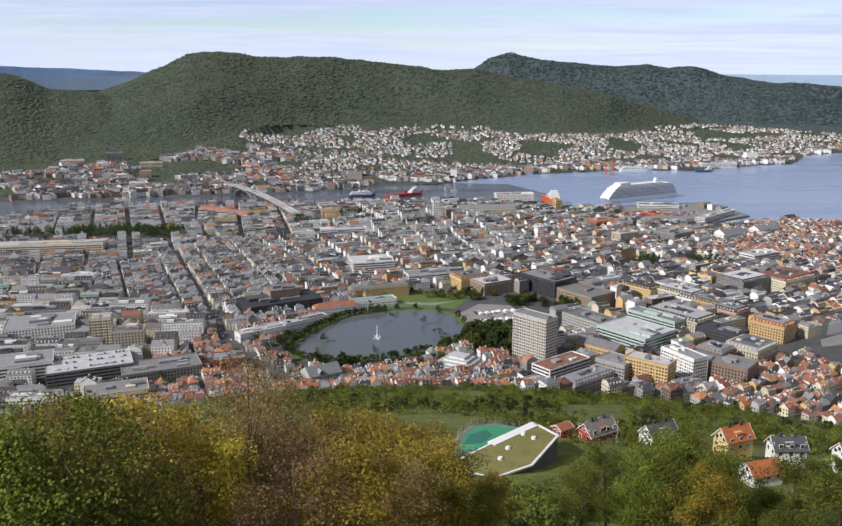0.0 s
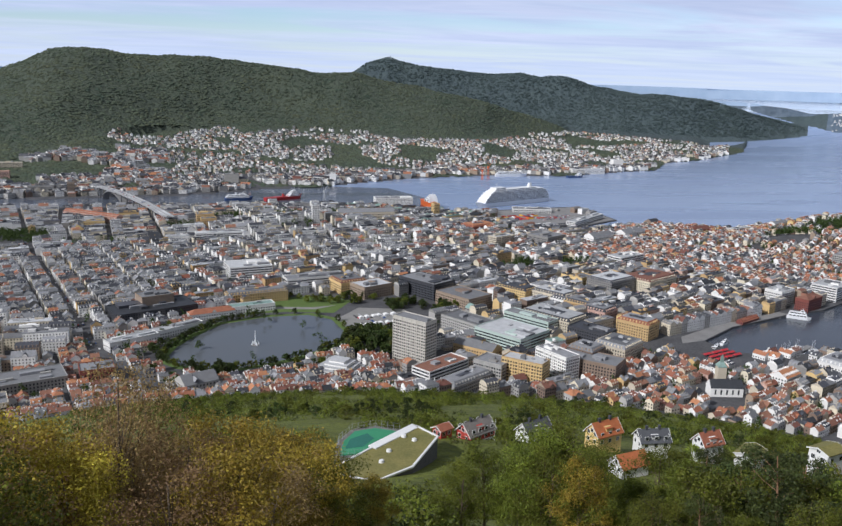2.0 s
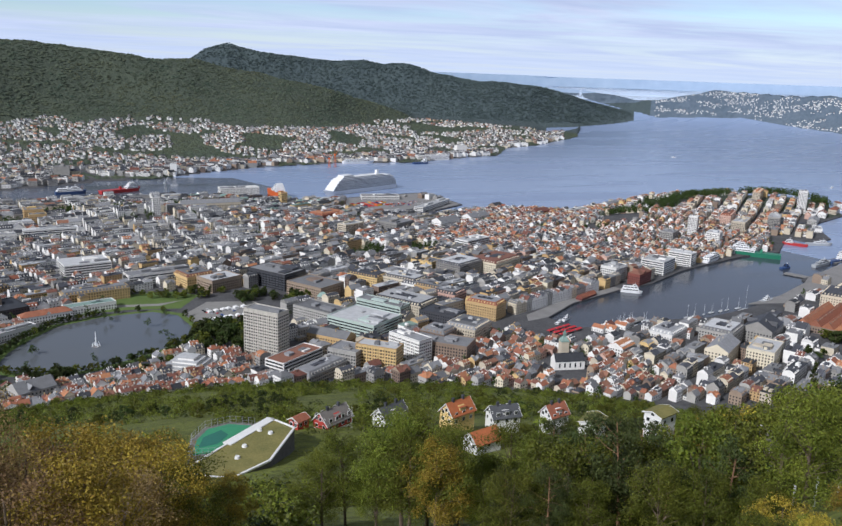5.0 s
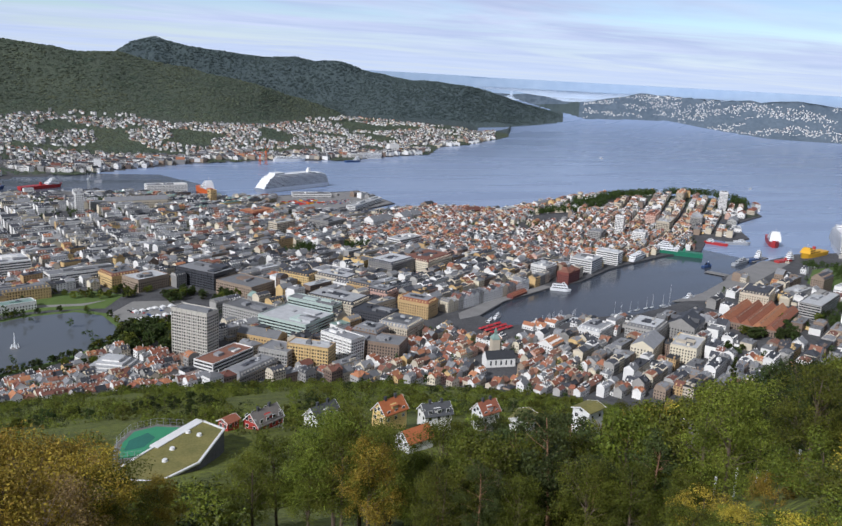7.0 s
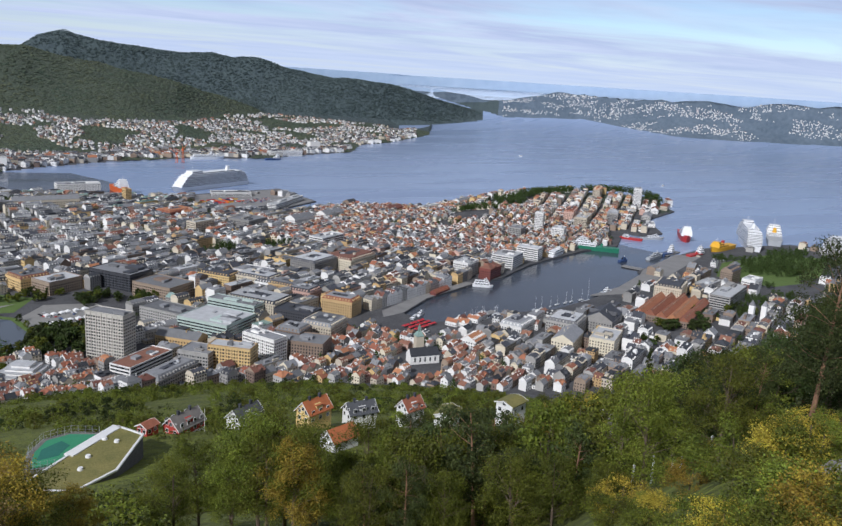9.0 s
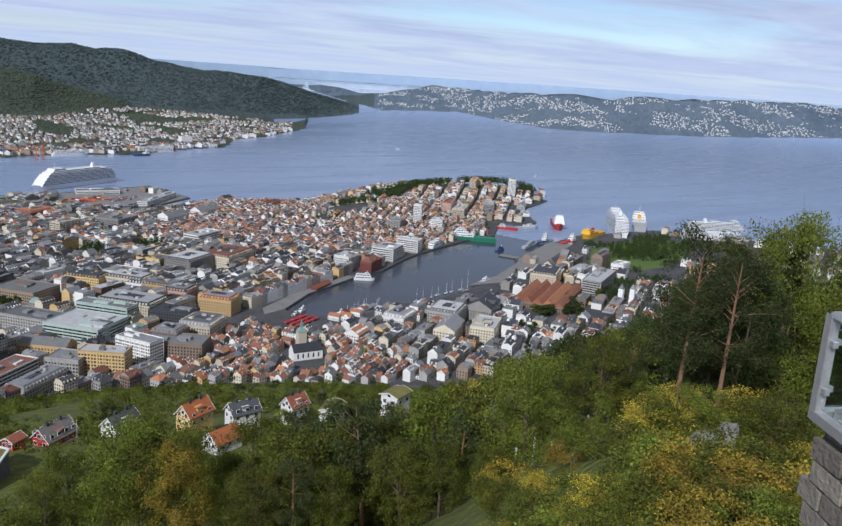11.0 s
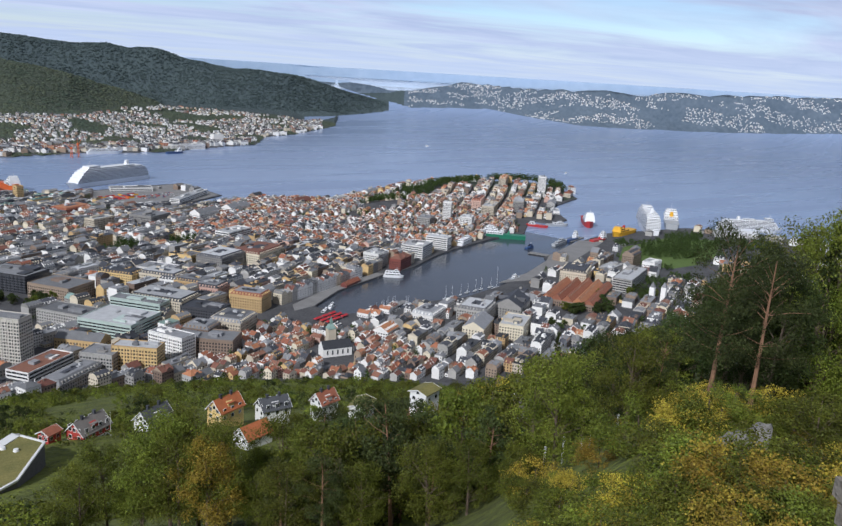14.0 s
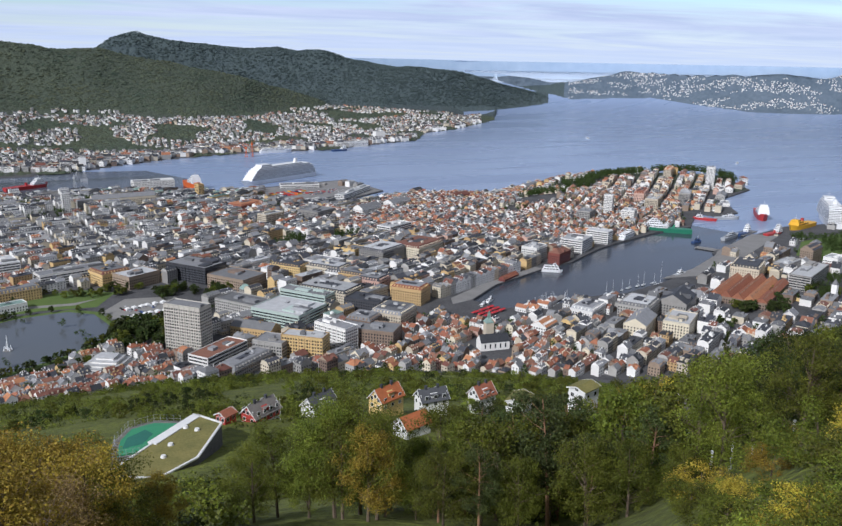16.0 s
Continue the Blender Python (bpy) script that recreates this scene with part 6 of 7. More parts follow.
ship("white sightseeing boat at the quay", 526, 905, 35, 19, 5.5, 2, "white", "white", [(-0.4, 0.3, 0.8, 2), (-0.1, 0.24, 0.6, 1.8)], 0, None, "boat")
ship("white sightseeing boat at the inner quay", 506, 888, 35, 20, 6, 2, "white", "white", [(-0.4, 0.3, 0.8, 2), (-0.1, 0.24, 0.6, 1.8)], 0, None, "boat")
ship("grey working boat moored at the stone quay", 862, 915, 15, 28, 7.5, 3, "grey", "white", [(-0.2, 0.2, 0.8, 2.6), (-0.1, 0.14, 0.6, 2.4)], 0, None, "boat")
ship("dark blue tug under way in the harbour", 1047, 1078, 10, 24, 8, 3, "blue", "blue", [(-0.15, 0.25, 0.7, 2.8), (-0.05, 0.2, 0.5, 2.4)], -0.1, "black", "tug")
ship("grey naval vessel at the fortress quay", 1133, 1084, 20, 62, 10, 4.5, "grey", "grey", [(-0.3, 0.28, 0.7, 3), (-0.05, 0.2, 0.6, 3)], -0.15, "grey")
ship("red and white boat at the fortress quay", 1228, 1072, 10, 52, 12, 6, "red", "white", SUPPLY, 0.05, "red")
ship("blue and white boat at the fortress quay", 1180, 1098, 15, 44, 11, 5, "blue", "white", SUPPLY, 0.05, "white")
ship("white yacht at the pier below the tower", 950, 1150, 30, 62, 14, 6, "white", "white", FERRY, -0.1, None)
ship("white coastal ferry at the far quay", 690, 2600, 5, 110, 20, 8, "white", "white", FERRY, 0.1, "white", "ferry")
ship("white research ship at the far quay", 900, 2580, 12, 60, 13, 6, "blue", "white", SUPPLY, 0.05, "white")
ship("small motor boat under way on the fjord", 1980, 1900, 30, 22, 6, 2, "white", "white", [(-0.3, 0.2, 0.7, 2)], 0, None, "boat")
ship("small motor boat crossing the fjord", 1990, 2700, 100, 20, 6, 2, "white", "white", [(-0.3, 0.2, 0.7, 2)], 0, None, "boat")


def sail_boat(x, y, ang, L, H):
    root = new("sail_boat")
    root.matrix_world = pose(x, y, 0, 0, 0, ang)
    tagged(root, "white moored sailing boat with bare mast", "boat", "sail boats in the marina")
    acc = Acc([P_SHIP["white"]])
    B = L * 0.28
    ring = [(-0.5, 0.7), (0, 1), (0.3, 0.7), (0.5, 0.05)]
    for (t0, w0), (t1, w1) in zip(ring, ring[1:]):
        for s in (-1, 1):
            acc.face([(t0 * L, s * w0 * B * 0.35, -0.4), (t1 * L, s * w1 * B * 0.35, -0.4), (t1 * L, s * w1 * B / 2, 1.1), (t0 * L, s * w0 * B / 2, 1.1)])
        acc.face([(t0 * L, -w0 * B / 2, 1.1), (t1 * L, -w1 * B / 2, 1.1), (t1 * L, w1 * B / 2, 1.1), (t0 * L, w0 * B / 2, 1.1)])
    part("hull", acc, root)
    acc = Acc([P_SHIP["grey"]])
    acc.solid(box_v(-0.2 * L, -B * 0.25, 1.1, 0.2 * L, B * 0.25, 1.8), BOX_F)
    part("cabin", acc, root)
    acc = Acc([P_SHIP["white"]])
    tube(acc, (0.05 * L, 0, 1), (0.05 * L, 0, H), 0.16, 0.08, n=5)
    tube(acc, (0.05 * L, 0, 2.4), (-0.35 * L, 0, 2.5), 0.12, 0.1, n=5)
    part("mast", acc, root)


sail_boat(796, 884, 20, 34, 36)
rng = random.Random(51)
for i in range(26):
    u, s = rng.uniform(-33, 33), rng.choice((-1, 1))
    a = radians(30)
    sail_boat(600 + u * math.cos(a) - s * 9 * math.sin(a), 868 + u * math.sin(a) + s * 9 * math.cos(a), 120 + rng.uniform(-5, 5), rng.uniform(7, 11), rng.uniform(9, 14))
for i in range(7):
    sail_boat(690 + i * 17 + rng.uniform(-3, 3), 873 + i * 3.5 + rng.uniform(-2, 2), rng.uniform(10, 35), rng.uniform(9, 14), rng.uniform(13, 20))


# ---- cranes and masts ----
def crane(x, y, z, ang, H, jib, colour, label):
    root = new("crane")
    root.matrix_world = pose(x, y, z, 0, 0, ang)
    tagged(root, label, "crane")
    acc = Acc([P_SHIP[colour]])
    for s in ((-3, -3), (3, -3), (3, 3), (-3, 3)):
        tube(acc, (s[0], s[1], -3), (s[0] * 0.4, s[1] * 0.4, H * 0.6), 0.6, 0.5, n=5)
    part("tower", acc, root)
    acc = Acc([P_SHIP[colour]])
    acc.solid(box_v(-3, -2.5, H * 0.6, 3, 2.5, H * 0.7), BOX_F)
    part("cabin", acc, root)
    acc = Acc([P_SHIP[colour]])
    tube(acc, (1, 0, H * 0.66), (jib, 0, H), 0.8, 0.4, n=5)
    tube(acc, (-2, 0, H * 0.7), (-3, 0, H * 0.95), 0.5, 0.4, n=5)
    tube(acc, (-3, 0, H * 0.95), (jib, 0, H), 0.2, 0.2, n=4)
    part("jib", acc, root)


crane(60, 1985, 2, 60, 50, 22, "grey", "grey harbour crane on the dock")
crane(590, 2510, 0, 40, 60, 24, "orange", "orange floating crane near the far shore")
crane(570, 2505, 0, 150, 44, 20, "orange", "orange floating crane near the far shore")

far_hall = new("warehouse")
tagged(far_hall, "yellow warehouse on the far quay", "building", "city buildings")
acc = Acc([P_SHIP["yellow"]])
acc.solid(box_v(-22, -14, -2, 22, 14, 16), BOX_F)
part("wall", acc, far_hall)
acc = Acc([M_ROOF["light"]])
acc.solid(box_v(-23, -15, 16, 23, 15, 17.2), BOX_F)
part("roof", acc, far_hall)
far_hall.matrix_world = pose(1185, 2880, 2.6, 0, 0, -10)

# ---- cars on the parking deck and trucks on the quay ----
M_CAR = [paint("car_" + n, c, 0.3) for n, c in (("white", (0.75, 0.75, 0.75)), ("red", (0.4, 0.03, 0.03)), ("black", (0.02, 0.02, 0.025)), ("silver", (0.45, 0.46, 0.48)), ("blue", (0.04, 0.09, 0.25)))]
car_meshes = []
for m in M_CAR:
    body = Acc([m])
    body.solid([(-2.1, -0.9, 0.3), (2.1, -0.9, 0.3), (2.1, 0.9, 0.3), (-2.1, 0.9, 0.3), (-2.1, -0.9, 0.85), (2.1, -0.85, 0.75), (2.1, 0.85, 0.75), (-2.1, 0.9, 0.85)], BOX_F)
    body.solid([(-1.6, -0.85, 0.8), (0.9, -0.85, 0.8), (0.9, 0.85, 0.8), (-1.6, 0.85, 0.8), (-1.1, -0.7, 1.45), (0.3, -0.7, 1.45), (0.3, 0.7, 1.45), (-1.1, 0.7, 1.45)], BOX_F)
    car_meshes.append(body.mesh("body"))
wheels = Acc([P_SHIP["black"]])
for u in (-1.3, 1.3):
    for s in (-0.8, 0.8):
        tube(wheels, (u, s - 0.1, 0.32), (u, s + 0.1, 0.32), 0.32, 0.32, n=8)
wheel_mesh = wheels.mesh("wheels")


def car(rg, x, y, z, ang):
    root = new("car")
    root.matrix_world = pose(x, y, z, 0, 0, ang)
    i = rg.randrange(len(M_CAR))
    tagged(root, f"{('white', 'red', 'black', 'silver', 'blue')[i]} car parked on open asphalt", "car", "parked cars")
    for nm, me in (("body", car_meshes[i]), ("wheels", wheel_mesh)):
        o = new(nm, me)
        o.parent = root


DECK_X, DECK_Y, DECK_Z, DECK_A = PARKING
ca, sa = math.cos(radians(DECK_A)), math.sin(radians(DECK_A))
for i in range(60):
    u, v = -38 + (i % 20) * 3.9, (-16, 2, 17)[i // 20]
    if rng.random() < (0.45 if u < 5 else 0.12):
        continue
    car(rng, DECK_X + u * ca - v * sa, DECK_Y + u * sa + v * ca, DECK_Z, DECK_A + 90)
for i in range(70):
    u, v = rng.uniform(-40, 60), rng.uniform(-34, 10)
    car(rng, 575 + u * 0.94 - v * 0.34, 1810 + u * 0.34 + v * 0.94, 2.46, rng.choice((20, 110)))
for i in range(36):
    t = rng.random()
    o = rng.choice((-3, 3))
    car(rng, -440 + 215 * t + o * 0.92, 1420 - 505 * t + o * 0.39, 2.32, 113)
for i in range(30):
    t = rng.random()
    car(rng, BX + ux * L * t - uy * rng.choice((-5, 5)) * 1.0, BY + uy * L * t + ux * rng.choice((-5, 5)) * 0, lvl(L * t), 119)

def container(rg, x, y, ang, k):
    acc = Acc([P_SHIP[k]])
    acc.solid(box_v(-6.1, -1.22, 0, 6.1, 1.22, 2.6), BOX_F)
    for i in range(20):
        u = -5.8 + i * 0.6
        acc.solid(box_v(u, -1.27, 0.1, u + 0.3, 1.27, 2.5), BOX_F)
    ob = acc.make("shipping_container", label=f"{k} steel shipping container on the quay", category="container", group="containers on the quay")
    ob.matrix_world = pose(x, y, 2.46, 0, 0, ang)


for i in range(60):
    u, v = -70 + (i % 15) * 10, -26 + (i // 15) * 14
    if rng.random() < 0.75:
        container(rng, 480 + 0.95 * u - 0.3 * v, 1800 + 0.3 * u + 0.95 * v, rng.choice((17, 107, 17)), rng.choice(("red", "white", "orange", "blue", "grey", "white", "yellow")))

for i in range(34):
    u, v = rng.uniform(-34, 40), rng.uniform(-26, 24)
    car(rng, 103 + u, 1028 + v, 2.42, rng.choice((30, 120)))
M_MARQUEE = mat("white_marquee_cloth", (0.75, 0.75, 0.74), 0.7, 0.1, 2)
for i in range(12):
    acc = Acc([M_MARQUEE])
    acc.solid([(-3, -3, 0), (3, -3, 0), (3, 3, 0), (-3, 3, 0), (-3, -3, 2.4), (3, -3, 2.4), (3, 3, 2.4), (-3, 3, 2.4)], BOX_F[2:])
    acc.solid([(-3.2, -3.2, 2.4), (3.2, -3.2, 2.4), (3.2, 3.2, 2.4), (-3.2, 3.2, 2.4), (0, 0, 4.4)], [(0, 1, 4), (1, 2, 4), (2, 3, 4), (3, 0, 4)])
    ob = acc.make("marquee", label="white pointed marquee tent on the festival square", category="tent", group="marquees")
    ob.matrix_world = pose(78 + (i % 6) * 9 + rng.uniform(-2, 2), 1000 + (i // 6) * 34 + (i % 6) * 3, 2.42, 0, 0, 25)

# ---- market stalls, wharf sheds and the church ----
M_TENT = mat("red_awning_cloth", (0.5, 0.04, 0.05), 0.8, 0.2, 2)
for i in range(9):
    acc = Acc([M_TENT])
    w, d = 12, 5
    acc.solid([(-w / 2, -d / 2, 2.6), (w / 2, -d / 2, 2.6), (w / 2, d / 2, 2.6), (-w / 2, d / 2, 2.6), (-w / 2 + 1, 0, 4.2), (w / 2 - 1, 0, 4.2)], [(0, 1, 5, 4), (1, 2, 5), (2, 3, 4, 5), (3, 0, 4)])
    for s in ((-1, -1), (1, -1), (1, 1), (-1, 1)):
        tube(acc, (s[0] * 5.8, s[1] * 2.4, 0), (s[0] * 5.8, s[1] * 2.4, 2.6), 0.08, 0.08, n=4)
    ob = acc.make("market_tent", label="red market stall tent on the quay", category="tent", group="market tents")
    ob.matrix_world = pose(478 + (i % 3) * 14 + (i // 3) * 4, 858 + (i % 3) * 6 - (i // 3) * 8, 2.4, 0, 0, 24)
for k, (x, y) in enumerate(((540, 846), (556, 852), (575, 850), (590, 858), (552, 838))):
    town_house(rng, x, y, 2.3, radians(30 if k % 2 else 120), 16, 11, 6, "gable", "rust" if k % 2 else "orange", "white", "wharf_house", "white wooden wharf house with red tiled roof", True)
town_house(rng, 604, 988, 2.3, radians(30), 42, 10, 3.5, "gable", "orange", "red", "wharf_shed", "long low quay shed with orange roof")

church = new("church")
tagged(church, "white stone church with dark roof and green tower", "church")
acc = Acc([M_WALL["white"]])
walls, tops = house_parts(rng, 34, 15, 9, "gable", 1.0)
for v, f in walls[:2]:
    acc.solid(v, f)
part("nave", acc, church)
acc = Acc([M_ROOF["dark"]])
acc.solid(*tops[0])
part("roof", acc, church)
acc = Acc([M_WALL["cream"]])
acc.solid(box_v(-4.5, -4.5, -2, 4.5, 4.5, 26), BOX_F)
tower = part("tower", acc, church)
acc = Acc([M_ROOF["green"]])
acc.solid(box_v(-4.8, -4.8, 26, 4.8, 4.8, 27), BOX_F)
acc.solid([(-4.5, -4.5, 27), (4.5, -4.5, 27), (4.5, 4.5, 27), (-4.5, 4.5, 27), (-2, -2, 31), (2, -2, 31), (2, 2, 31), (-2, 2, 31)], BOX_F)
acc.solid([(-1.6, -1.6, 31), (1.6, -1.6, 31), (1.6, 1.6, 31), (-1.6, 1.6, 31), (-1.3, -1.3, 34), (1.3, -1.3, 34), (1.3, 1.3, 34), (-1.3, 1.3, 34)], BOX_F)
acc.solid([(-1.7, -1.7, 34), (1.7, -1.7, 34), (1.7, 1.7, 34), (-1.7, 1.7, 34), (0, 0, 40)], [(0, 1, 4), (1, 2, 4), (2, 3, 4), (3, 0, 4)])
cap = part("cap", acc, tower, "green copper tower cap")
tower.matrix_local = pose(-1, 12, 0)
acc = Acc([M_GLASS])
for u in (-12, -6, 0, 6, 12):
    for s in (-1, 1):
        acc.solid(box_v(u - 0.8, s * 7.6 - 0.1, 2, u + 0.8, s * 7.6 + 0.1, 7), BOX_F)
tagged(part("glazing", acc, church), kind="stuff")
church.matrix_world = pose(437, 742, max(3, spot_height(437, 742)), 0, 0, -8)
for s in (0, 15):
    root = new("church_tower")
    tagged(root, "pale stone church tower with pointed roof", "church", "twin church towers")
    acc = Acc([M_WALL["white"]])
    acc.solid(box_v(-3.5, -3.5, -3, 3.5, 3.5, 24), BOX_F)
    part("wall", acc, root)
    acc = Acc([M_ROOF["grey"]])
    acc.solid([(-3.7, -3.7, 24), (3.7, -3.7, 24), (3.7, 3.7, 24), (-3.7, 3.7, 24), (0, 0, 32)], [(0, 1, 4), (1, 2, 4), (2, 3, 4), (3, 0, 4)])
    part("roof", acc, root)
    root.matrix_world = pose(955 + s, 722 - s * 0.6, max(3, spot_height(955, 722)), 0, 0, 20)

# ---- gabled row along the harbour quay ----
rng = random.Random(61)
for i in range(17):
    t = (i + 0.5) / 17
    x, y = ROW_A[0] + (ROW_B[0] - ROW_A[0]) * t, ROW_A[1] + (ROW_B[1] - ROW_A[1]) * t
    town_house(rng, x, y, 2.3, math.atan2(ROW_B[1] - ROW_A[1], ROW_B[0] - ROW_A[0]) + math.pi / 2, 15, math.hypot(ROW_B[0] - ROW_A[0], ROW_B[1] - ROW_A[1]) / 17 - 0.3, rng.uniform(13, 17),
               "gable", rng.choice(("dark", "grey", "rust", "dark")), rng.choice(("white", "white", "cream", "grey", "white")), "gabled_house", "tall pale gabled quay house with windows", True)


# ---- villas on the hillside ----
M_WINFRAME = paint("white_window_frame", (0.8, 0.8, 0.78), 0.5)
win = Acc([M_WINFRAME, M_GLASS])
win.solid(box_v(-0.7, -0.06, -0.75, 0.7, 0.06, 0.75), BOX_F, 0)
win.solid(box_v(-0.56, -0.1, -0.61, -0.04, 0.1, 0.61), BOX_F, 1)
win.solid(box_v(0.04, -0.1, -0.61, 0.56, 0.1, 0.61), BOX_F, 1)
WIN_MESH = win.mesh("window")
HILL_CLEAR = [(28, 240, 26), (25, 250, 18)]


def villa(label, x, y, z, ang, w, d, h, wall, roof, base=None, steep=1.0, chimneys=2, floors=2, dormer=True, flag=False):
    """A villa: cladding, stone base, thick roof with overhang, chimneys, dormer, porch and windows."""
    w, d, h = 0.88 * w, 0.88 * d, 0.94 * h
    HILL_CLEAR.append((x, y, 0.6 * w))
    root = new("villa")
    root.matrix_world = pose(x, y, z, 0, 0, ang)
    tagged(root, label, "house", "villas on the hillside")
    a, b, rh = w / 2, d / 2, d / 2 * steep
    acc = Acc([base or wall])
    acc.solid(box_v(-a - 0.05, -b - 0.05, -8, a + 0.05, b + 0.05, 2.2), BOX_F)
    part("base_wall", acc, root)
    acc = Acc([wall])
    acc.solid(box_v(-a, -b, 2.2, a, b, h), [BOX_F[i] for i in (2, 3, 4, 5)])
    acc.solid([(-a, -b, h), (-a, b, h), (-a, 0, h + rh), (a, -b, h), (a, b, h), (a, 0, h + rh)], [(0, 2, 1), (3, 4, 5)])
    part("wall", acc, root)
    o, t = 0.6, 0.3
    acc = Acc([roof])
    for s in (-1, 1):
        e, zz = s * (b + o), h - o * steep
        v = [(-a - o, e, zz), (a + o, e, zz), (a + o, 0, h + rh), (-a - o, 0, h + rh)]
        v += [(p[0], p[1], p[2] + t) for p in v]
        acc.solid(v, BOX_F)
    part("roof", acc, root)
    for u in (-a - o - 0.05, a + o - 0.05):
        for s in (-1, 1):
            acc = Acc([M_WINFRAME])
            v = [(u, s * (b + o), h - o * steep), (u + 0.1, s * (b + o), h - o * steep), (u + 0.1, 0, h + rh), (u, 0, h + rh)]
            v += [(p[0], p[1], p[2] + t + 0.06) for p in v]
            acc.solid(v, BOX_F)
            part("barge_board", acc, root, "white barge board")
    for i in range(chimneys):
        acc = Acc([M_ROOF["dark"]])
        u = -a * 0.45 + i * a * 0.9
        acc.solid(box_v(u - 0.4, -0.4, h + rh - 0.8, u + 0.4, 0.4, h + rh + 1.3), BOX_F)
        acc.solid(box_v(u - 0.5, -0.5, h + rh + 1.3, u + 0.5, 0.5, h + rh + 1.5), BOX_F)
        part("chimney", acc, root)
    if dormer:
        acc = Acc([wall])
        acc.solid([(-1.4, -b * 0.85, h + 0.1), (1.4, -b * 0.85, h + 0.1), (1.4, -b * 0.1, h + 0.1), (-1.4, -b * 0.1, h + 0.1), (-1.4, -b * 0.85, h + rh * 0.55), (1.4, -b * 0.85, h + rh * 0.55), (1.4, -b * 0.1, h + rh * 0.75), (-1.4, -b * 0.1, h + rh * 0.75)], BOX_F)
        dm = part("dormer", acc, root)
        acc = Acc([roof])
        acc.solid(box_v(-1.7, -b * 0.95, h + rh * 0.55, 1.7, -b * 0.05, h + rh * 0.55 + 0.25), BOX_F)
        part("dormer_roof", acc, dm)
    k = 0
    for fl in range(floors):
        zz = 3.6 + fl * 2.7 if base else 1.8 + fl * 2.7
        for L, side in ((w, 0), (d, 2), (w, 1), (d, 3)):
            n = max(2, int(L / 2.8))
            for i in range(n):
                u = -L / 2 + (i + 0.5) * L / n
                ob = new("window", WIN_MESH)
                ob.parent = root
                ob.matrix_basis = (pose(u, -b, zz), pose(u, b, zz), pose(-a, u, zz, 0, 0, 90), pose(a, u, zz, 0, 0, 90))[side]
    for s in (-1, 1):
        ob = new("window", WIN_MESH)
        ob.parent = root
        ob.matrix_basis = pose(s * a, 0, h + rh * 0.35, 0, 0, 90)
    if flag:
        acc = Acc([M_WINFRAME])
        tube(acc, (2, -b - 4, -4), (2, -b - 4, 11), 0.09, 0.05)
        acc.make("flagpole", label="white wooden flagpole in the garden", category="flagpole").matrix_world = root.matrix_world.copy()
    return root


V_YELLOW, V_WHITE, V_RED = paint("yellow_clapboard", (0.68, 0.5, 0.2), 0.7), paint("white_clapboard", (0.76, 0.76, 0.74), 0.7), paint("red_clapboard", (0.4, 0.05, 0.04), 0.7)
V_TILE = mat("bright_orange_tile", (0.5, 0.16, 0.06), 0.8, 0.35, 1.6, 0.4, 0.25)
V_RUST = mat("weathered_red_tile", (0.36, 0.13, 0.075), 0.8, 0.35, 1.6, 0.4, 0.25)
V_SLATE = mat("weathered_slate", (0.1, 0.105, 0.115), 0.6, 0.35, 1.6, 0.4, 0.25)
V_GREYTILE = mat("grey_brown_tile", (0.24, 0.22, 0.2), 0.85, 0.35, 1.6, 0.4, 0.25)
V_SEDUM = mat("sedum_roof", (0.24, 0.21, 0.07), 0.95, 0.4, 6, 0.5, 0.4, dark=(0.13, 0.13, 0.04))
villa("red wooden villa with grey roof and white basement", 62.6, 267.8, 190.2, 32, 14, 8.4, 5.2, V_RED, V_GREYTILE, V_WHITE, flag=True)
villa("white wooden villa with dark slate roof", 84.3, 267.0, 190.2, 27, 13, 8, 4.6, V_WHITE, V_SLATE, None)
villa("yellow wooden villa with bright orange tiled roof", 105.6, 253.9, 195.0, 22, 12.4, 7.6, 4.4, V_YELLOW, V_TILE, None, 1.1)
villa("white villa with hipped dark slate roof", 122.8, 251.6, 193.6, 0, 12, 8, 3.4, V_WHITE, V_SLATE, None, 0.9)
villa("white wooden villa with rust-red tiled roof", 144.2, 251.6, 190.4, 15, 9.6, 7.2, 4.6, V_WHITE, V_RUST, None, 1.1)
villa("low white villa with mossy roof", 153.7, 240, 192.5, 40, 11, 8, 3.4, V_WHITE, V_SEDUM, None, 0.35, 0, 1, False)
villa("low house with orange tiled roof and white dormer", 103.4, 226, 198.6, 18, 12, 7.5, 3.0, V_WHITE, V_TILE, None, 0.9, 0, 1, False)
villa("red wooden garden shed beside the red villa", 50.2, 267.3, 193.2, 34, 6, 5, 3.4, V_RED, V_RUST, None, 0.5, 0, 1, False)
villa("white house half hidden among the trees", 151.6, 198.8, 213.0, 20, 9, 7, 4.0, V_WHITE, V_SEDUM, None, 0.3, 0, 1, False)
villa("white house among the trees below the path", 108.0, 131.3, 234.0, 10, 10, 7, 4.5, V_WHITE, V_GREYTILE, None, 0.4, 0, 1, False)
villa("grey roofed house at the path bend", 110.5, 114, 249.0, 40, 10, 6, 3.5, paint("grey_clapboard", (0.3, 0.31, 0.33), 0.7), V_GREYTILE, None, 0.35, 0, 1, False)

# ---- school with a planted roof and a fenced ball court ----
school = new("school_building")
tagged(school, "low stone school building with a planted sedum roof", "building")
ROOF = [(38, 251), (44, 242), (33, 222), (21, 214), (7, 221), (22, 236)]


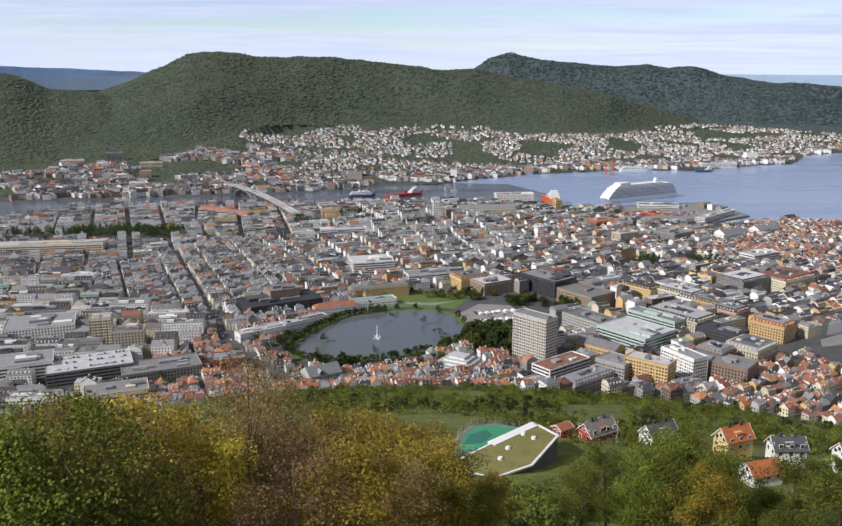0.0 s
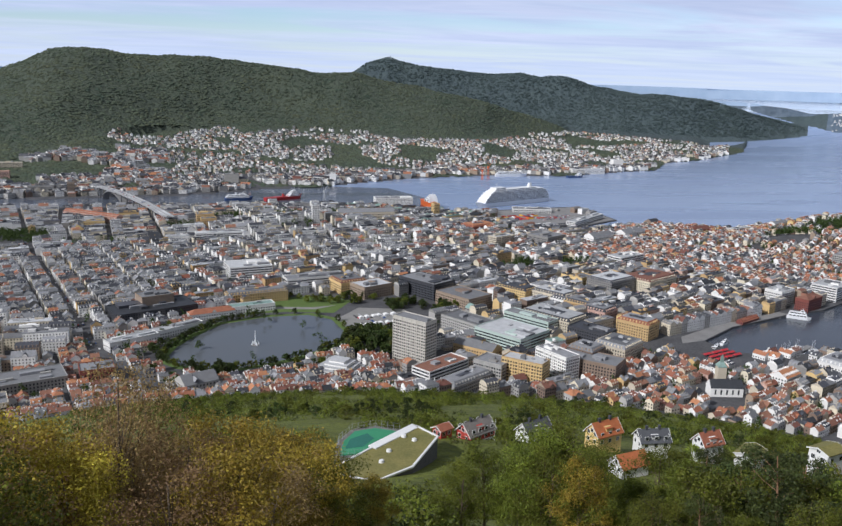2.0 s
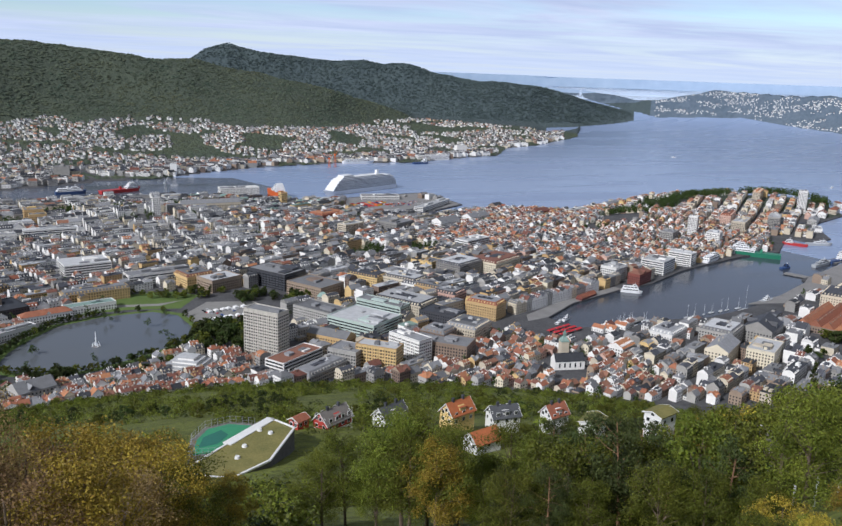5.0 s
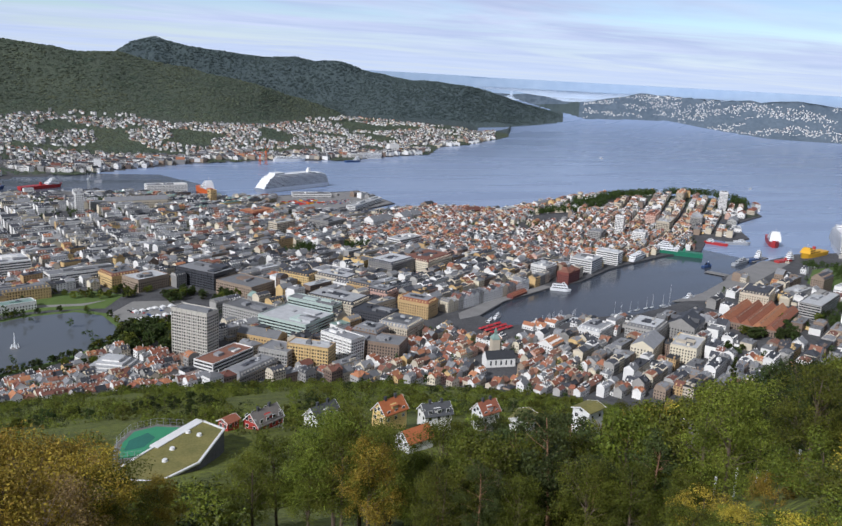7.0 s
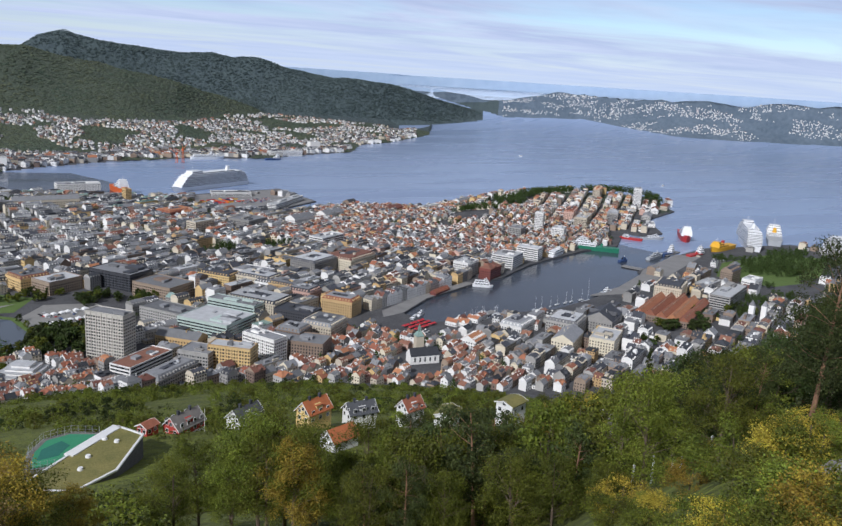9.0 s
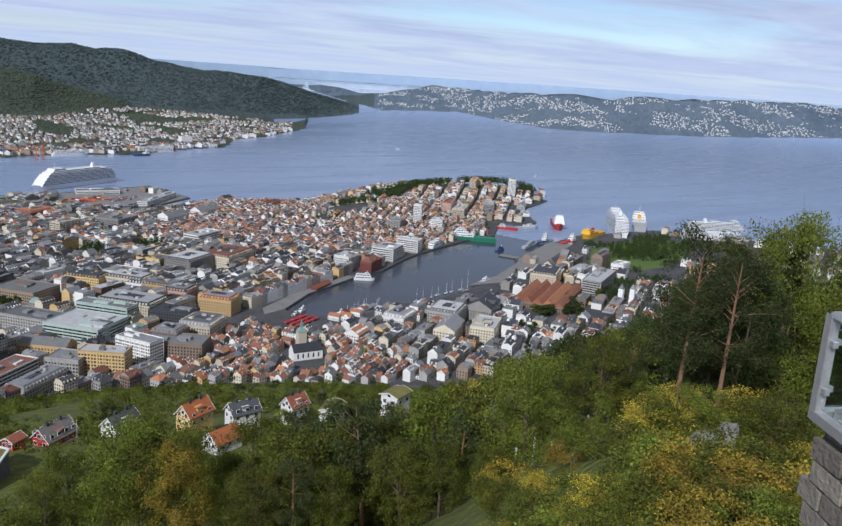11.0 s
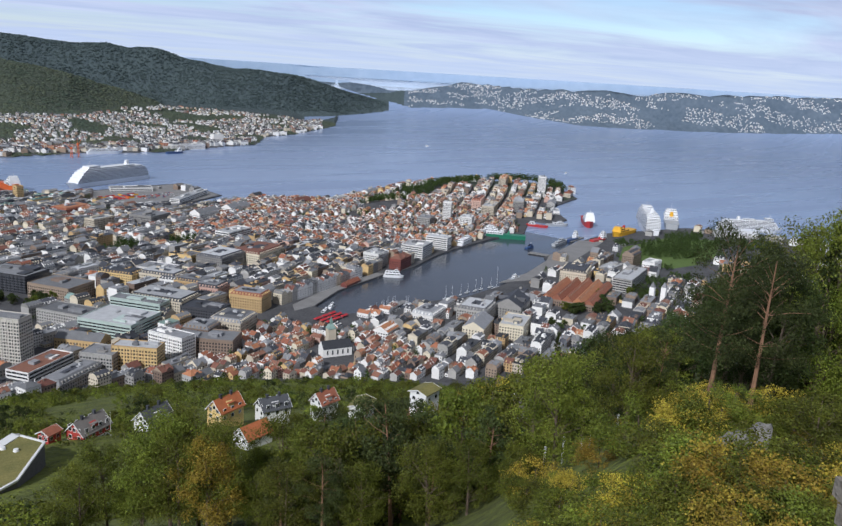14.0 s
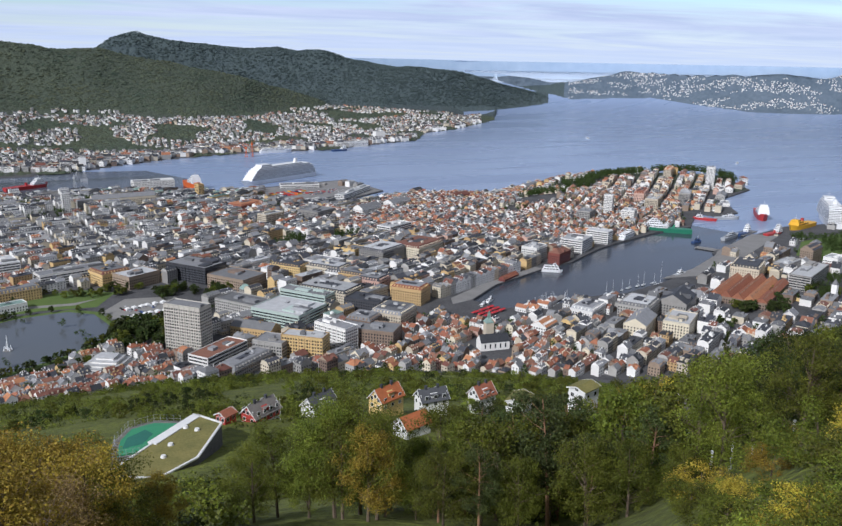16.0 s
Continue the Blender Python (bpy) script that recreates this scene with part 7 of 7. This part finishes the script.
def prism(poly, z0, z1, mats):
    acc = Acc(mats)
    n = len(poly)
    acc.face([(x, y, z1) for x, y in reversed(poly)] if sum(poly[i - 1][0] * poly[i][1] - poly[i][0] * poly[i - 1][1] for i in range(n)) < 0 else [(x, y, z1) for x, y in poly])
    for i in range(n):
        (x0, y0), (x1, y1) = poly[i - 1], poly[i]
        acc.face([(x0, y0, z0), (x1, y1, z0), (x1, y1, z1), (x0, y0, z1)])
    return acc


part("wall", prism(ROOF, 190, 204.4, [mat("dark_stone_wall", (0.13, 0.125, 0.12), 0.9, 0.4, 1.5, 0.6, 0.3)]), school, "grey stone wall")
part("roof", prism([(30 + (x - 28) * 1.02 - 2, 233 + (y - 233) * 1.02) for x, y in ROOF], 204.4, 204.9, [V_SEDUM]), school, "planted sedum roof")
acc = Acc([M_WINFRAME])
for i in range(len(ROOF)):
    p, q = Vector((*ROOF[i - 1], 0)), Vector((*ROOF[i], 0))
    d = (q - p).normalized()
    n2 = Vector((-d.y, d.x, 0)) * (1.6 if i == 0 else 0.35)
    wide = [p - n2, q - n2, q + n2, p + n2]
    acc.solid([(v.x, v.y, 204.7) for v in wide] + [(v.x, v.y, 205.2) for v in wide], BOX_F)
part("parapet", acc, school, "white roof edge")
for x, y in ((33, 243), (27, 233), (24, 226), (36, 240)):
    acc = Acc([M_WINFRAME])
    tube(acc, (x, y, 204.8), (x, y, 205.6), 0.9, 0.7, n=12)
    part("skylight", acc, school)
COURT = [(12, 240), (14, 250), (18, 257), (25, 259), (32, 256), (31, 250), (25, 245), (19, 240)]
M_COURT = mat("green_court_surface", (0.05, 0.28, 0.14), 0.7, 0.2, 6)
M_COURT2 = mat("dark_green_court_surface", (0.03, 0.16, 0.12), 0.7, 0.2, 6)
slab("ball_court", COURT, 188, 201, [M_COURT], label="bright green fenced ball court beside the school", category="court")
slab("ball_court_zone", [(14, 244), (16, 251), (22, 255), (24, 251), (20, 245)], 200, 201.05, [M_COURT2], label="dark green half of the ball court", category="court")
fence = new("court_fence")
tagged(fence, "grey mesh fence round the ball court", "fence")
acc = Acc([P_SHIP["grey"]])
outer = ring_poly(COURT, 1.6)
for i in range(len(outer)):
    p, q = Vector((*outer[i - 1], 200)), Vector((*outer[i], 200))
    for k in range(4):
        c = p.lerp(q, k / 4)
        tube(acc, c, c + Vector((0, 0, 3.2)), 0.07, 0.07, n=4)
    for zz in (0.4, 1.2, 2.0, 3.2):
        tube(acc, p + Vector((0, 0, zz)), q + Vector((0, 0, zz)), 0.035, 0.035, n=3)
part("posts_and_rails", acc, fence)
slab("court_wall", ring_poly(COURT, 2.4), 186, 200.6, [M_ROCK], label="grey stone terrace round the ball court", category="wall")

# ---- viewing terrace with a glass railing ----
terrace_rock = slab("terrace", [(8.13, 3.42), (15.1, -0.2), (12, -5), (5.95, 0.12)], 300, 316.72, [M_ROCK], label="stone-walled lower viewing terrace with gravel", category="terrace", kind="structure")
M_GRAVEL = mat("grey_gravel", (0.27, 0.275, 0.28), 0.95, 0.5, 0.12, 0.8, 0.05)
slab("gravel", [(8.11, 3.36), (14.8, -0.24), (11.9, -4.8), (6.0, 0.12)], 316.5, 316.96, [M_GRAVEL], label="grey gravel floor of the terrace", category="gravel", kind="structure")
M_STONE = mat("grey_brown_wall_stone", (0.27, 0.24, 0.2), 0.9, 0.4, 0.3, 0.5, 0.06, obj=0.3)
stone_mesh = Acc([M_STONE])
stone_mesh.solid([(-0.5, -0.06, -0.5), (0.5, -0.06, -0.46), (0.47, 0.1, -0.48), (-0.48, 0.1, -0.47), (-0.49, -0.07, 0.47), (0.48, -0.05, 0.5), (0.47, 0.1, 0.48), (-0.46, 0.1, 0.47)], BOX_F)
stone_mesh = stone_mesh.mesh("stone")
p0, p1 = Vector((8.13, 3.42, 0)), Vector((5.95, 0.12, 0))
rg = random.Random(17)
run = (p1 - p0).normalized()
for row in range(9):
    s = -0.1 + rg.uniform(0, 0.2)
    zz = 316.66 - 0.24 * row - 0.12
    while s < 3.9:
        w = rg.uniform(0.28, 0.62)
        ob = new("stone", stone_mesh)
        ob.parent = terrace_rock
        c = p0 + run * (s + w / 2)
        ob.matrix_basis = pose(c.x - 0.03, c.y + 0.02, zz, 0, rg.uniform(-2, 2), math.degrees(math.atan2(run.y, run.x)) + 180) @ Matrix.Diagonal((w - 0.03, 1, 0.22, 1))
        s += w
M_STEEL = mat("brushed_grey_steel", (0.5, 0.5, 0.5), 0.4, 0.15, 0.3, metal=0.6)
M_PANE = bpy.data.materials.new("railing_glass")
M_PANE.use_nodes = True
nt = M_PANE.node_tree
b = nt.nodes["Principled BSDF"]
b.inputs["Base Color"].default_value, b.inputs["Roughness"].default_value = (0.86, 0.94, 0.92, 1), 0.03
b.inputs["Transmission Weight"].default_value, b.inputs["IOR"].default_value = 1.0, 1.1
railing = new("glass_railing")
tagged(railing, "glass railing with steel posts and handrail", "railing")
A0, A1, A2 = Vector((8.07, 3.52, 316.8)), Vector((15.0, -0.06, 316.8)), Vector((5.84, 0.25, 316.8))
for name, p, q in (("handrail", A0, A1), ("handrail", A0, A2)):
    acc = Acc([M_STEEL])
    up = Vector((0, 0, 1.1))
    tube(acc, p + up, q + up, 0.045, 0.045, n=10)
    part(name, acc, railing)
    acc = Acc([M_STEEL])
    d = (q - p).normalized()
    nrm = Vector((-d.y, d.x, 0)) * 0.06
    acc.solid([tuple(v) for v in (p - nrm, q - nrm, q + nrm, p + nrm, p - nrm + Vector((0, 0, 0.1)), q - nrm + Vector((0, 0, 0.1)), q + nrm + Vector((0, 0, 0.1)), p + nrm + Vector((0, 0, 0.1)))], BOX_F)
    part("bottom_rail", acc, railing)
    n = max(1, round((q - p).length / 1.7))
    for i in range(n):
        s, e = p.lerp(q, (i + 0.04) / n), p.lerp(q, (i + 0.96) / n)
        nn = nrm * 0.12
        lo, hi = Vector((0, 0, 0.14)), Vector((0, 0, 1.0))
        acc = Acc([M_PANE])
        acc.solid([tuple(v) for v in (s - nn + lo, e - nn + lo, e + nn + lo, s + nn + lo, s - nn + hi, e - nn + hi, e + nn + hi, s + nn + hi)], BOX_F)
        ob = part("pane", acc, railing, "clear glass pane")
        ob.visible_shadow = False
        acc = Acc([M_STEEL])
        c = p.lerp(q, i / n)
        acc.solid(placed(box_v(-0.05, -0.05, 0, 0.05, 0.05, 1.12), c.x, c.y, c.z, math.atan2(d.y, d.x)), BOX_F)
        post = part("post", acc, railing)
        for zz in (0.3, 0.8):
            acc = Acc([M_STEEL])
            k = c + d * 0.09
            acc.solid(placed(box_v(-0.035, -0.03, zz, 0.035, 0.03, zz + 0.06), k.x, k.y, k.z, math.atan2(d.y, d.x)), BOX_F)
            part("clamp", acc, post)

# rock outcrop and posts below the terrace
rg = random.Random(9)
bm = bmesh.new()
bmesh.ops.create_icosphere(bm, subdivisions=4, radius=1)
for v in bm.verts:
    n3 = noise.noise(v.co * 1.3) * 0.45 + noise.noise(v.co * 4.0) * 0.15
    v.co = Vector((v.co.x * 2.3, v.co.y * 1.2, v.co.z * 3.6)) * (1 + n3)
me = bpy.data.meshes.new("rock_outcrop")
bm.to_mesh(me)
bm.free()
me.materials.append(M_ROCK)
ob = tagged(new("rock_outcrop", me), "bare grey rock outcrop on the slope", "rock")
ob.matrix_world = pose(33.5, 19.8, 301.2, 20, 0, 30)


def post(label, az, r, el, h):
    x, y = r * math.sin(radians(az)), r * math.cos(radians(az))
    acc = Acc([P_SHIP["white"] if "white" in label else M_WINFRAME])
    acc.solid(box_v(-0.07, -0.07, -0.5, 0.07, 0.07, h), BOX_F)
    acc.solid([(-0.09, -0.09, h), (0.09, -0.09, h), (0.09, 0.09, h), (-0.09, 0.09, h), (0, 0, h + 0.12)], [(0, 1, 4), (1, 2, 4), (2, 3, 4), (3, 0, 4)])
    ob = acc.make("fence_post", label=label, category="post", group="posts on the slope")
    ob.matrix_world = pose(x, y, spot_height(x, y))


for az, r, el, h in ((60.6, 34, -24.9, 1.1), (51.7, 62, -25.8, 2.0), (49.3, 64, -26.2, 1.8), (49.9, 64, -26.0, 1.6), (48.0, 68, -25.6, 2.6), (46.7, 72, -25.0, 2.6), (45.0, 78, -26.0, 2.4)):
    post("white-topped wooden post on the slope", az, r, el, h)


# ---- trees of the hillside ----
rng = random.Random(21)
TOP_NEAR = [(-40, -20), (-29, -20.8), (-27, -19.9), (-22, -19.9), (-19.2, -21), (-17, -22.6), (-13.4, -22.3), (-10.4, -22.2), (-9, -22.7), (-5.4, -22.8), (-1, -23.6), (1, -24.6)]
for i in range(34):
    az = -36 + 37 * (i + rng.uniform(0.1, 0.9)) / 34
    r = rng.uniform(40, 78)
    el = float(tab(az, TOP_NEAR)) - rng.choice((0.2, 0.8, 2.0, 3.2))
    x, y = r * math.sin(radians(az)), r * math.cos(radians(az))
    z = spot_height(x, y)
    h = 320 + r * math.tan(radians(el)) - z
    if h < 4:
        continue
    kind = "olive" if az < -18 and rng.random() < 0.55 else "autumn" if rng.random() < 0.7 else "olive" if rng.random() < 0.5 else "brown"
    if -17 < az < -8 and rng.random() < 0.75:
        kind = "brown"
    plant(NEAR[kind], rng, x, y, z, h, 10, 0.9 + 3.5 / h)
# two lanky brown birches that stand above the others
for az, r, el in ((-13.2, 58, -17.8), (-10.6, 66, -19.3), (-26.9, 44, -20.2)):
    x, y = r * math.sin(radians(az)), r * math.cos(radians(az))
    z = spot_height(x, y)
    plant(NEAR["brown"], rng, x, y, z, 320 + r * math.tan(radians(el)) - z, 10, 0.62)
# a bushy tree between the villas and the viewpoint, and its neighbours
for az, r, el, kind in ((19.2, 88, -24.6, "olive"), (21.2, 84, -25.6, "autumn"), (16.6, 92, -26.6, "olive"), (22.6, 90, -26.6, "autumn"), (5.2, 74, -27.4, "autumn"), (2.5, 62, -25.6, "olive"), (0.6, 60, -25, "autumn"), (25, 86, -28, "olive")):
    x, y = r * math.sin(radians(az)), r * math.cos(radians(az))
    z = spot_height(x, y)
    plant(NEAR[kind], rng, x, y, z, 320 + r * math.tan(radians(el)) - z, 10, 0.95)

# a belt of crowns that hides the foot of the gardens
for az, r, el, kind in ((14.2, 96, -25.2, "green"), (16.5, 104, -26, "green"), (18.6, 90, -23.7, "olive"), (20.6, 94, -23.3, "olive"), (21.9, 86, -24.6, "olive"), (23.0, 100, -26.4, "green"), (25.3, 104, -26.2, "green"), (26.9, 108, -23.6, "green"), (28.3, 98, -24.8, "green"),
                        (29.6, 112, -24.0, "pine"), (30.9, 100, -24.9, "pine"), (32, 110, -24.4, "green"), (33.2, 104, -23.6, "pine"), (34.3, 116, -24.2, "green"), (35.3, 108, -23.9, "pine"), (36.9, 112, -23.1, "pine"), (38.0, 100, -24.4, "green"), (39.6, 92, -24.8, "green"), (12.4, 92, -26.4, "olive")):
    x, y = r * math.sin(radians(az)), r * math.cos(radians(az))
    z = spot_height(x, y)
    h = min(19, 320 + r * math.tan(radians(el)) - z)
    plant(NEAR[kind], rng, x, y, 320 + r * math.tan(radians(el)) - h, h, {"pine": 14, "olive": 10}.get(kind, 12), 0.95)

# shrubs and saplings on the steep ground below the terrace and the path
for i in range(190):
    az = rng.uniform(24, 76) if i < 60 else rng.uniform(44, 72)
    r = rng.uniform(20, 62) if i < 120 else rng.uniform(11, 34)
    x, y = r * math.sin(radians(az)), r * math.cos(radians(az))
    if math.hypot(x - 33.5, y - 19.8) < 5:
        continue
    plant(NEAR["shrub"], rng, x, y, spot_height(x, y) - 0.3, min(rng.uniform(1.4, 3.6), 0.09 * r + 0.4), 4, 1.2)

# the wooded spur
TOP_MID = [(24, -27.5), (26, -26.8), (28, -26.2), (30, -24.2), (33, -23.2), (36, -22.4), (39, -21.4), (42.5, -20), (44.8, -18.9), (46.7, -18.6), (50, -16.7), (53.8, -15.6), (55.5, -14.2), (57.2, -12.4), (60.8, -9.4), (62.9, -7.7), (65.5, -7.2), (67.5, -6.6), (75, -5.5)]
KEEP = [(8, 34, 170, 420), (36, 39, 180, 260), (37.5, 41, 120, 175), (43, 46.5, 90, 152)]
n = 0
placed_xy = []
for i in range(4200):
    az = rng.uniform(24, 76)
    r = (74 + 310 * rng.random() ** 1.4) if az < 45 else (58 + 240 * rng.random() ** 1.4)
    if n >= 300:
        break
    x, y = r * math.sin(radians(az)), r * math.cos(radians(az))
    if any(a0 < az < a1 and r0 < r < r1 for a0, a1, r0, r1 in KEEP) or 53.5 < az < 60 and r < 70:
        continue
    gap = 3.8 if r < 160 else 6.0
    if any((x - a) ** 2 + (y - b) ** 2 < gap * gap for a, b in placed_xy):
        continue
    z = spot_height(x, y)
    most = 320 + r * math.tan(radians(float(tab(az, TOP_MID)) - rng.uniform(0, 1.2))) - z
    if r < 78 and az < 47:
        most = 320 - r * math.tan(radians(27.2 if az < 34 else 25.2)) - z
    h = min(most, rng.uniform(9, 19), 12 if r < 78 else 30)
    if h < 4.0:
        continue
    placed_xy.append((x, y))
    n += 1
    if az < 38:
        kind = rng.choice(["green"] * 4 + ["pine"] * 3 + ["olive"] * 2 + ["deep"])
    elif az < 54:
        kind = rng.choice(["olive"] * 7 + ["green"] * 4 + ["autumn"] * 3 + ["deep"] * 2 + ["pine"])
    elif az < 62:
        kind = rng.choice(["deep"] * 5 + ["spruce"] * 2 + ["pine"] * 2 + ["green"])
    else:
        kind = rng.choice(["green"] * 2 + ["pine"] * 2 + ["deep"] * 4 + ["olive"] * 5 + ["autumn"] * 2 + ["spruce"] * 2)
    H = {"pine": 15, "spruce": 15, "deep": 15, "autumn": 13}.get(kind, 14)
    if r < 78:
        kind = "pine" if kind == "pine" else "deep" if kind in ("deep", "spruce", "green") and az > 48 else "olive" if kind in ("olive", "autumn") else "green"
        plant(NEAR[kind], rng, x, y, z, h, {"pine": 14, "olive": 10}.get(kind, 12), 0.8 + 2.0 / h)
        continue
    plant(MID[kind], rng, x, y, z, h, H, 0.85 + 2.0 / h)
for az, r, el, kind in ((58.6, 96, -11.8, "deep"), (46.7, 190, -17.3, "spruce"), (63.4, 70, -7.1, "spruce"), (66.6, 84, -5.9, "spruce"), (58.3, 120, -9.2, "spruce"), (64.6, 70, -6.6, "olive"), (62.2, 76, -7.6, "olive"), (59.4, 66, -10.4, "deep"), (60.6, 72, -9.2, "deep"), (58.6, 74, -11.6, "deep")):
    x, y = r * math.sin(radians(az)), r * math.cos(radians(az))
    z = spot_height(x, y)
    plant((MID if kind in ("pine", "spruce") else NEAR)[kind], rng, x, y, z, 320 + r * math.tan(radians(el)) - z, {"pine": 15, "spruce": 15, "deep": 12}.get(kind, 10), 0.7)
# the old pine whose bare reddish trunk stands in front of the dark wood
for az, r, el in ((57.5, 54, -9.1), (54.0, 62, -16.4), (52.2, 64, -18.4)):
    x, y = r * math.sin(radians(az)), r * math.cos(radians(az))
    z = spot_height(x, y)
    plant(NEAR["pine"], rng, x, y, z, 320 + r * math.tan(radians(el)) - z, 14, 0.85)
# small trees and tall bushes down the open hillside
grown = 0
for i in range(600):
    az, r = rng.uniform(-10, 37), 215 + 515 * rng.random()
    x, y = r * math.sin(radians(az)), r * math.cos(radians(az))
    if noise.noise((x / 60, y / 60, 1.7)) + 0.4 * noise.noise((x / 20, y / 20, 4.1)) < (-0.3 if r > 330 else -0.04) or any(math.hypot(x - a, y - b) < q + 4 for a, b, q in HILL_CLEAR):
        continue
    grown += 1
    if grown > 295:
        break
    plant(SLOPE, rng, x, y, spot_height(x, y) - 0.4, rng.uniform(3.5, 8), 7, 1.1)
for t in originals:
    if id(t) not in used_originals:
        for o in list(t.children):
            bpy.data.objects.remove(o)
        bpy.data.objects.remove(t)


# bushes and hedges over the hillside, one leafy mesh
def bushes(name, spots, leaf, size, per, label, category="bushes"):
    g = np.random.default_rng(77)
    cs = [(x, y, z + 0.35 * q) for x, y, z, q in spots]
    me = leaf_mesh(name, g, cs, [q for *_, q in spots], per * len(spots), size, LEAF[leaf])
    return tagged(new(name, me), label, category, kind="stuff")


rng = random.Random(31)
spots = {"green": [], "olive": [], "deep": []}
for i in range(9500):
    az = rng.uniform(-16, 46)
    r = rng.uniform(90, 740)
    x, y = r * math.sin(radians(az)), r * math.cos(radians(az))
    v = noise.noise((x / 60, y / 60, 1.7)) + 0.5 * noise.noise((x / 22, y / 22, 4.1))
    lawn = r < 330 and 10 < az < 30
    if v < (0.1 if lawn else -0.3):
        continue
    if any(math.hypot(x - a, y - b) < q + 3 for a, b, q in HILL_CLEAR):
        continue
    q = rng.uniform(1.2, 3.4) * (1.0 if r < 400 else 1.3)
    spots[rng.choice(["green"] * 4 + ["deep"] * 2 + ["olive"] * 4)].append((x, y, spot_height(x, y), q))
for leaf, l in spots.items():
    bushes("hill_bushes", l, leaf, 0.8, 44, f"{leaf} bushes and small trees over the hillside")
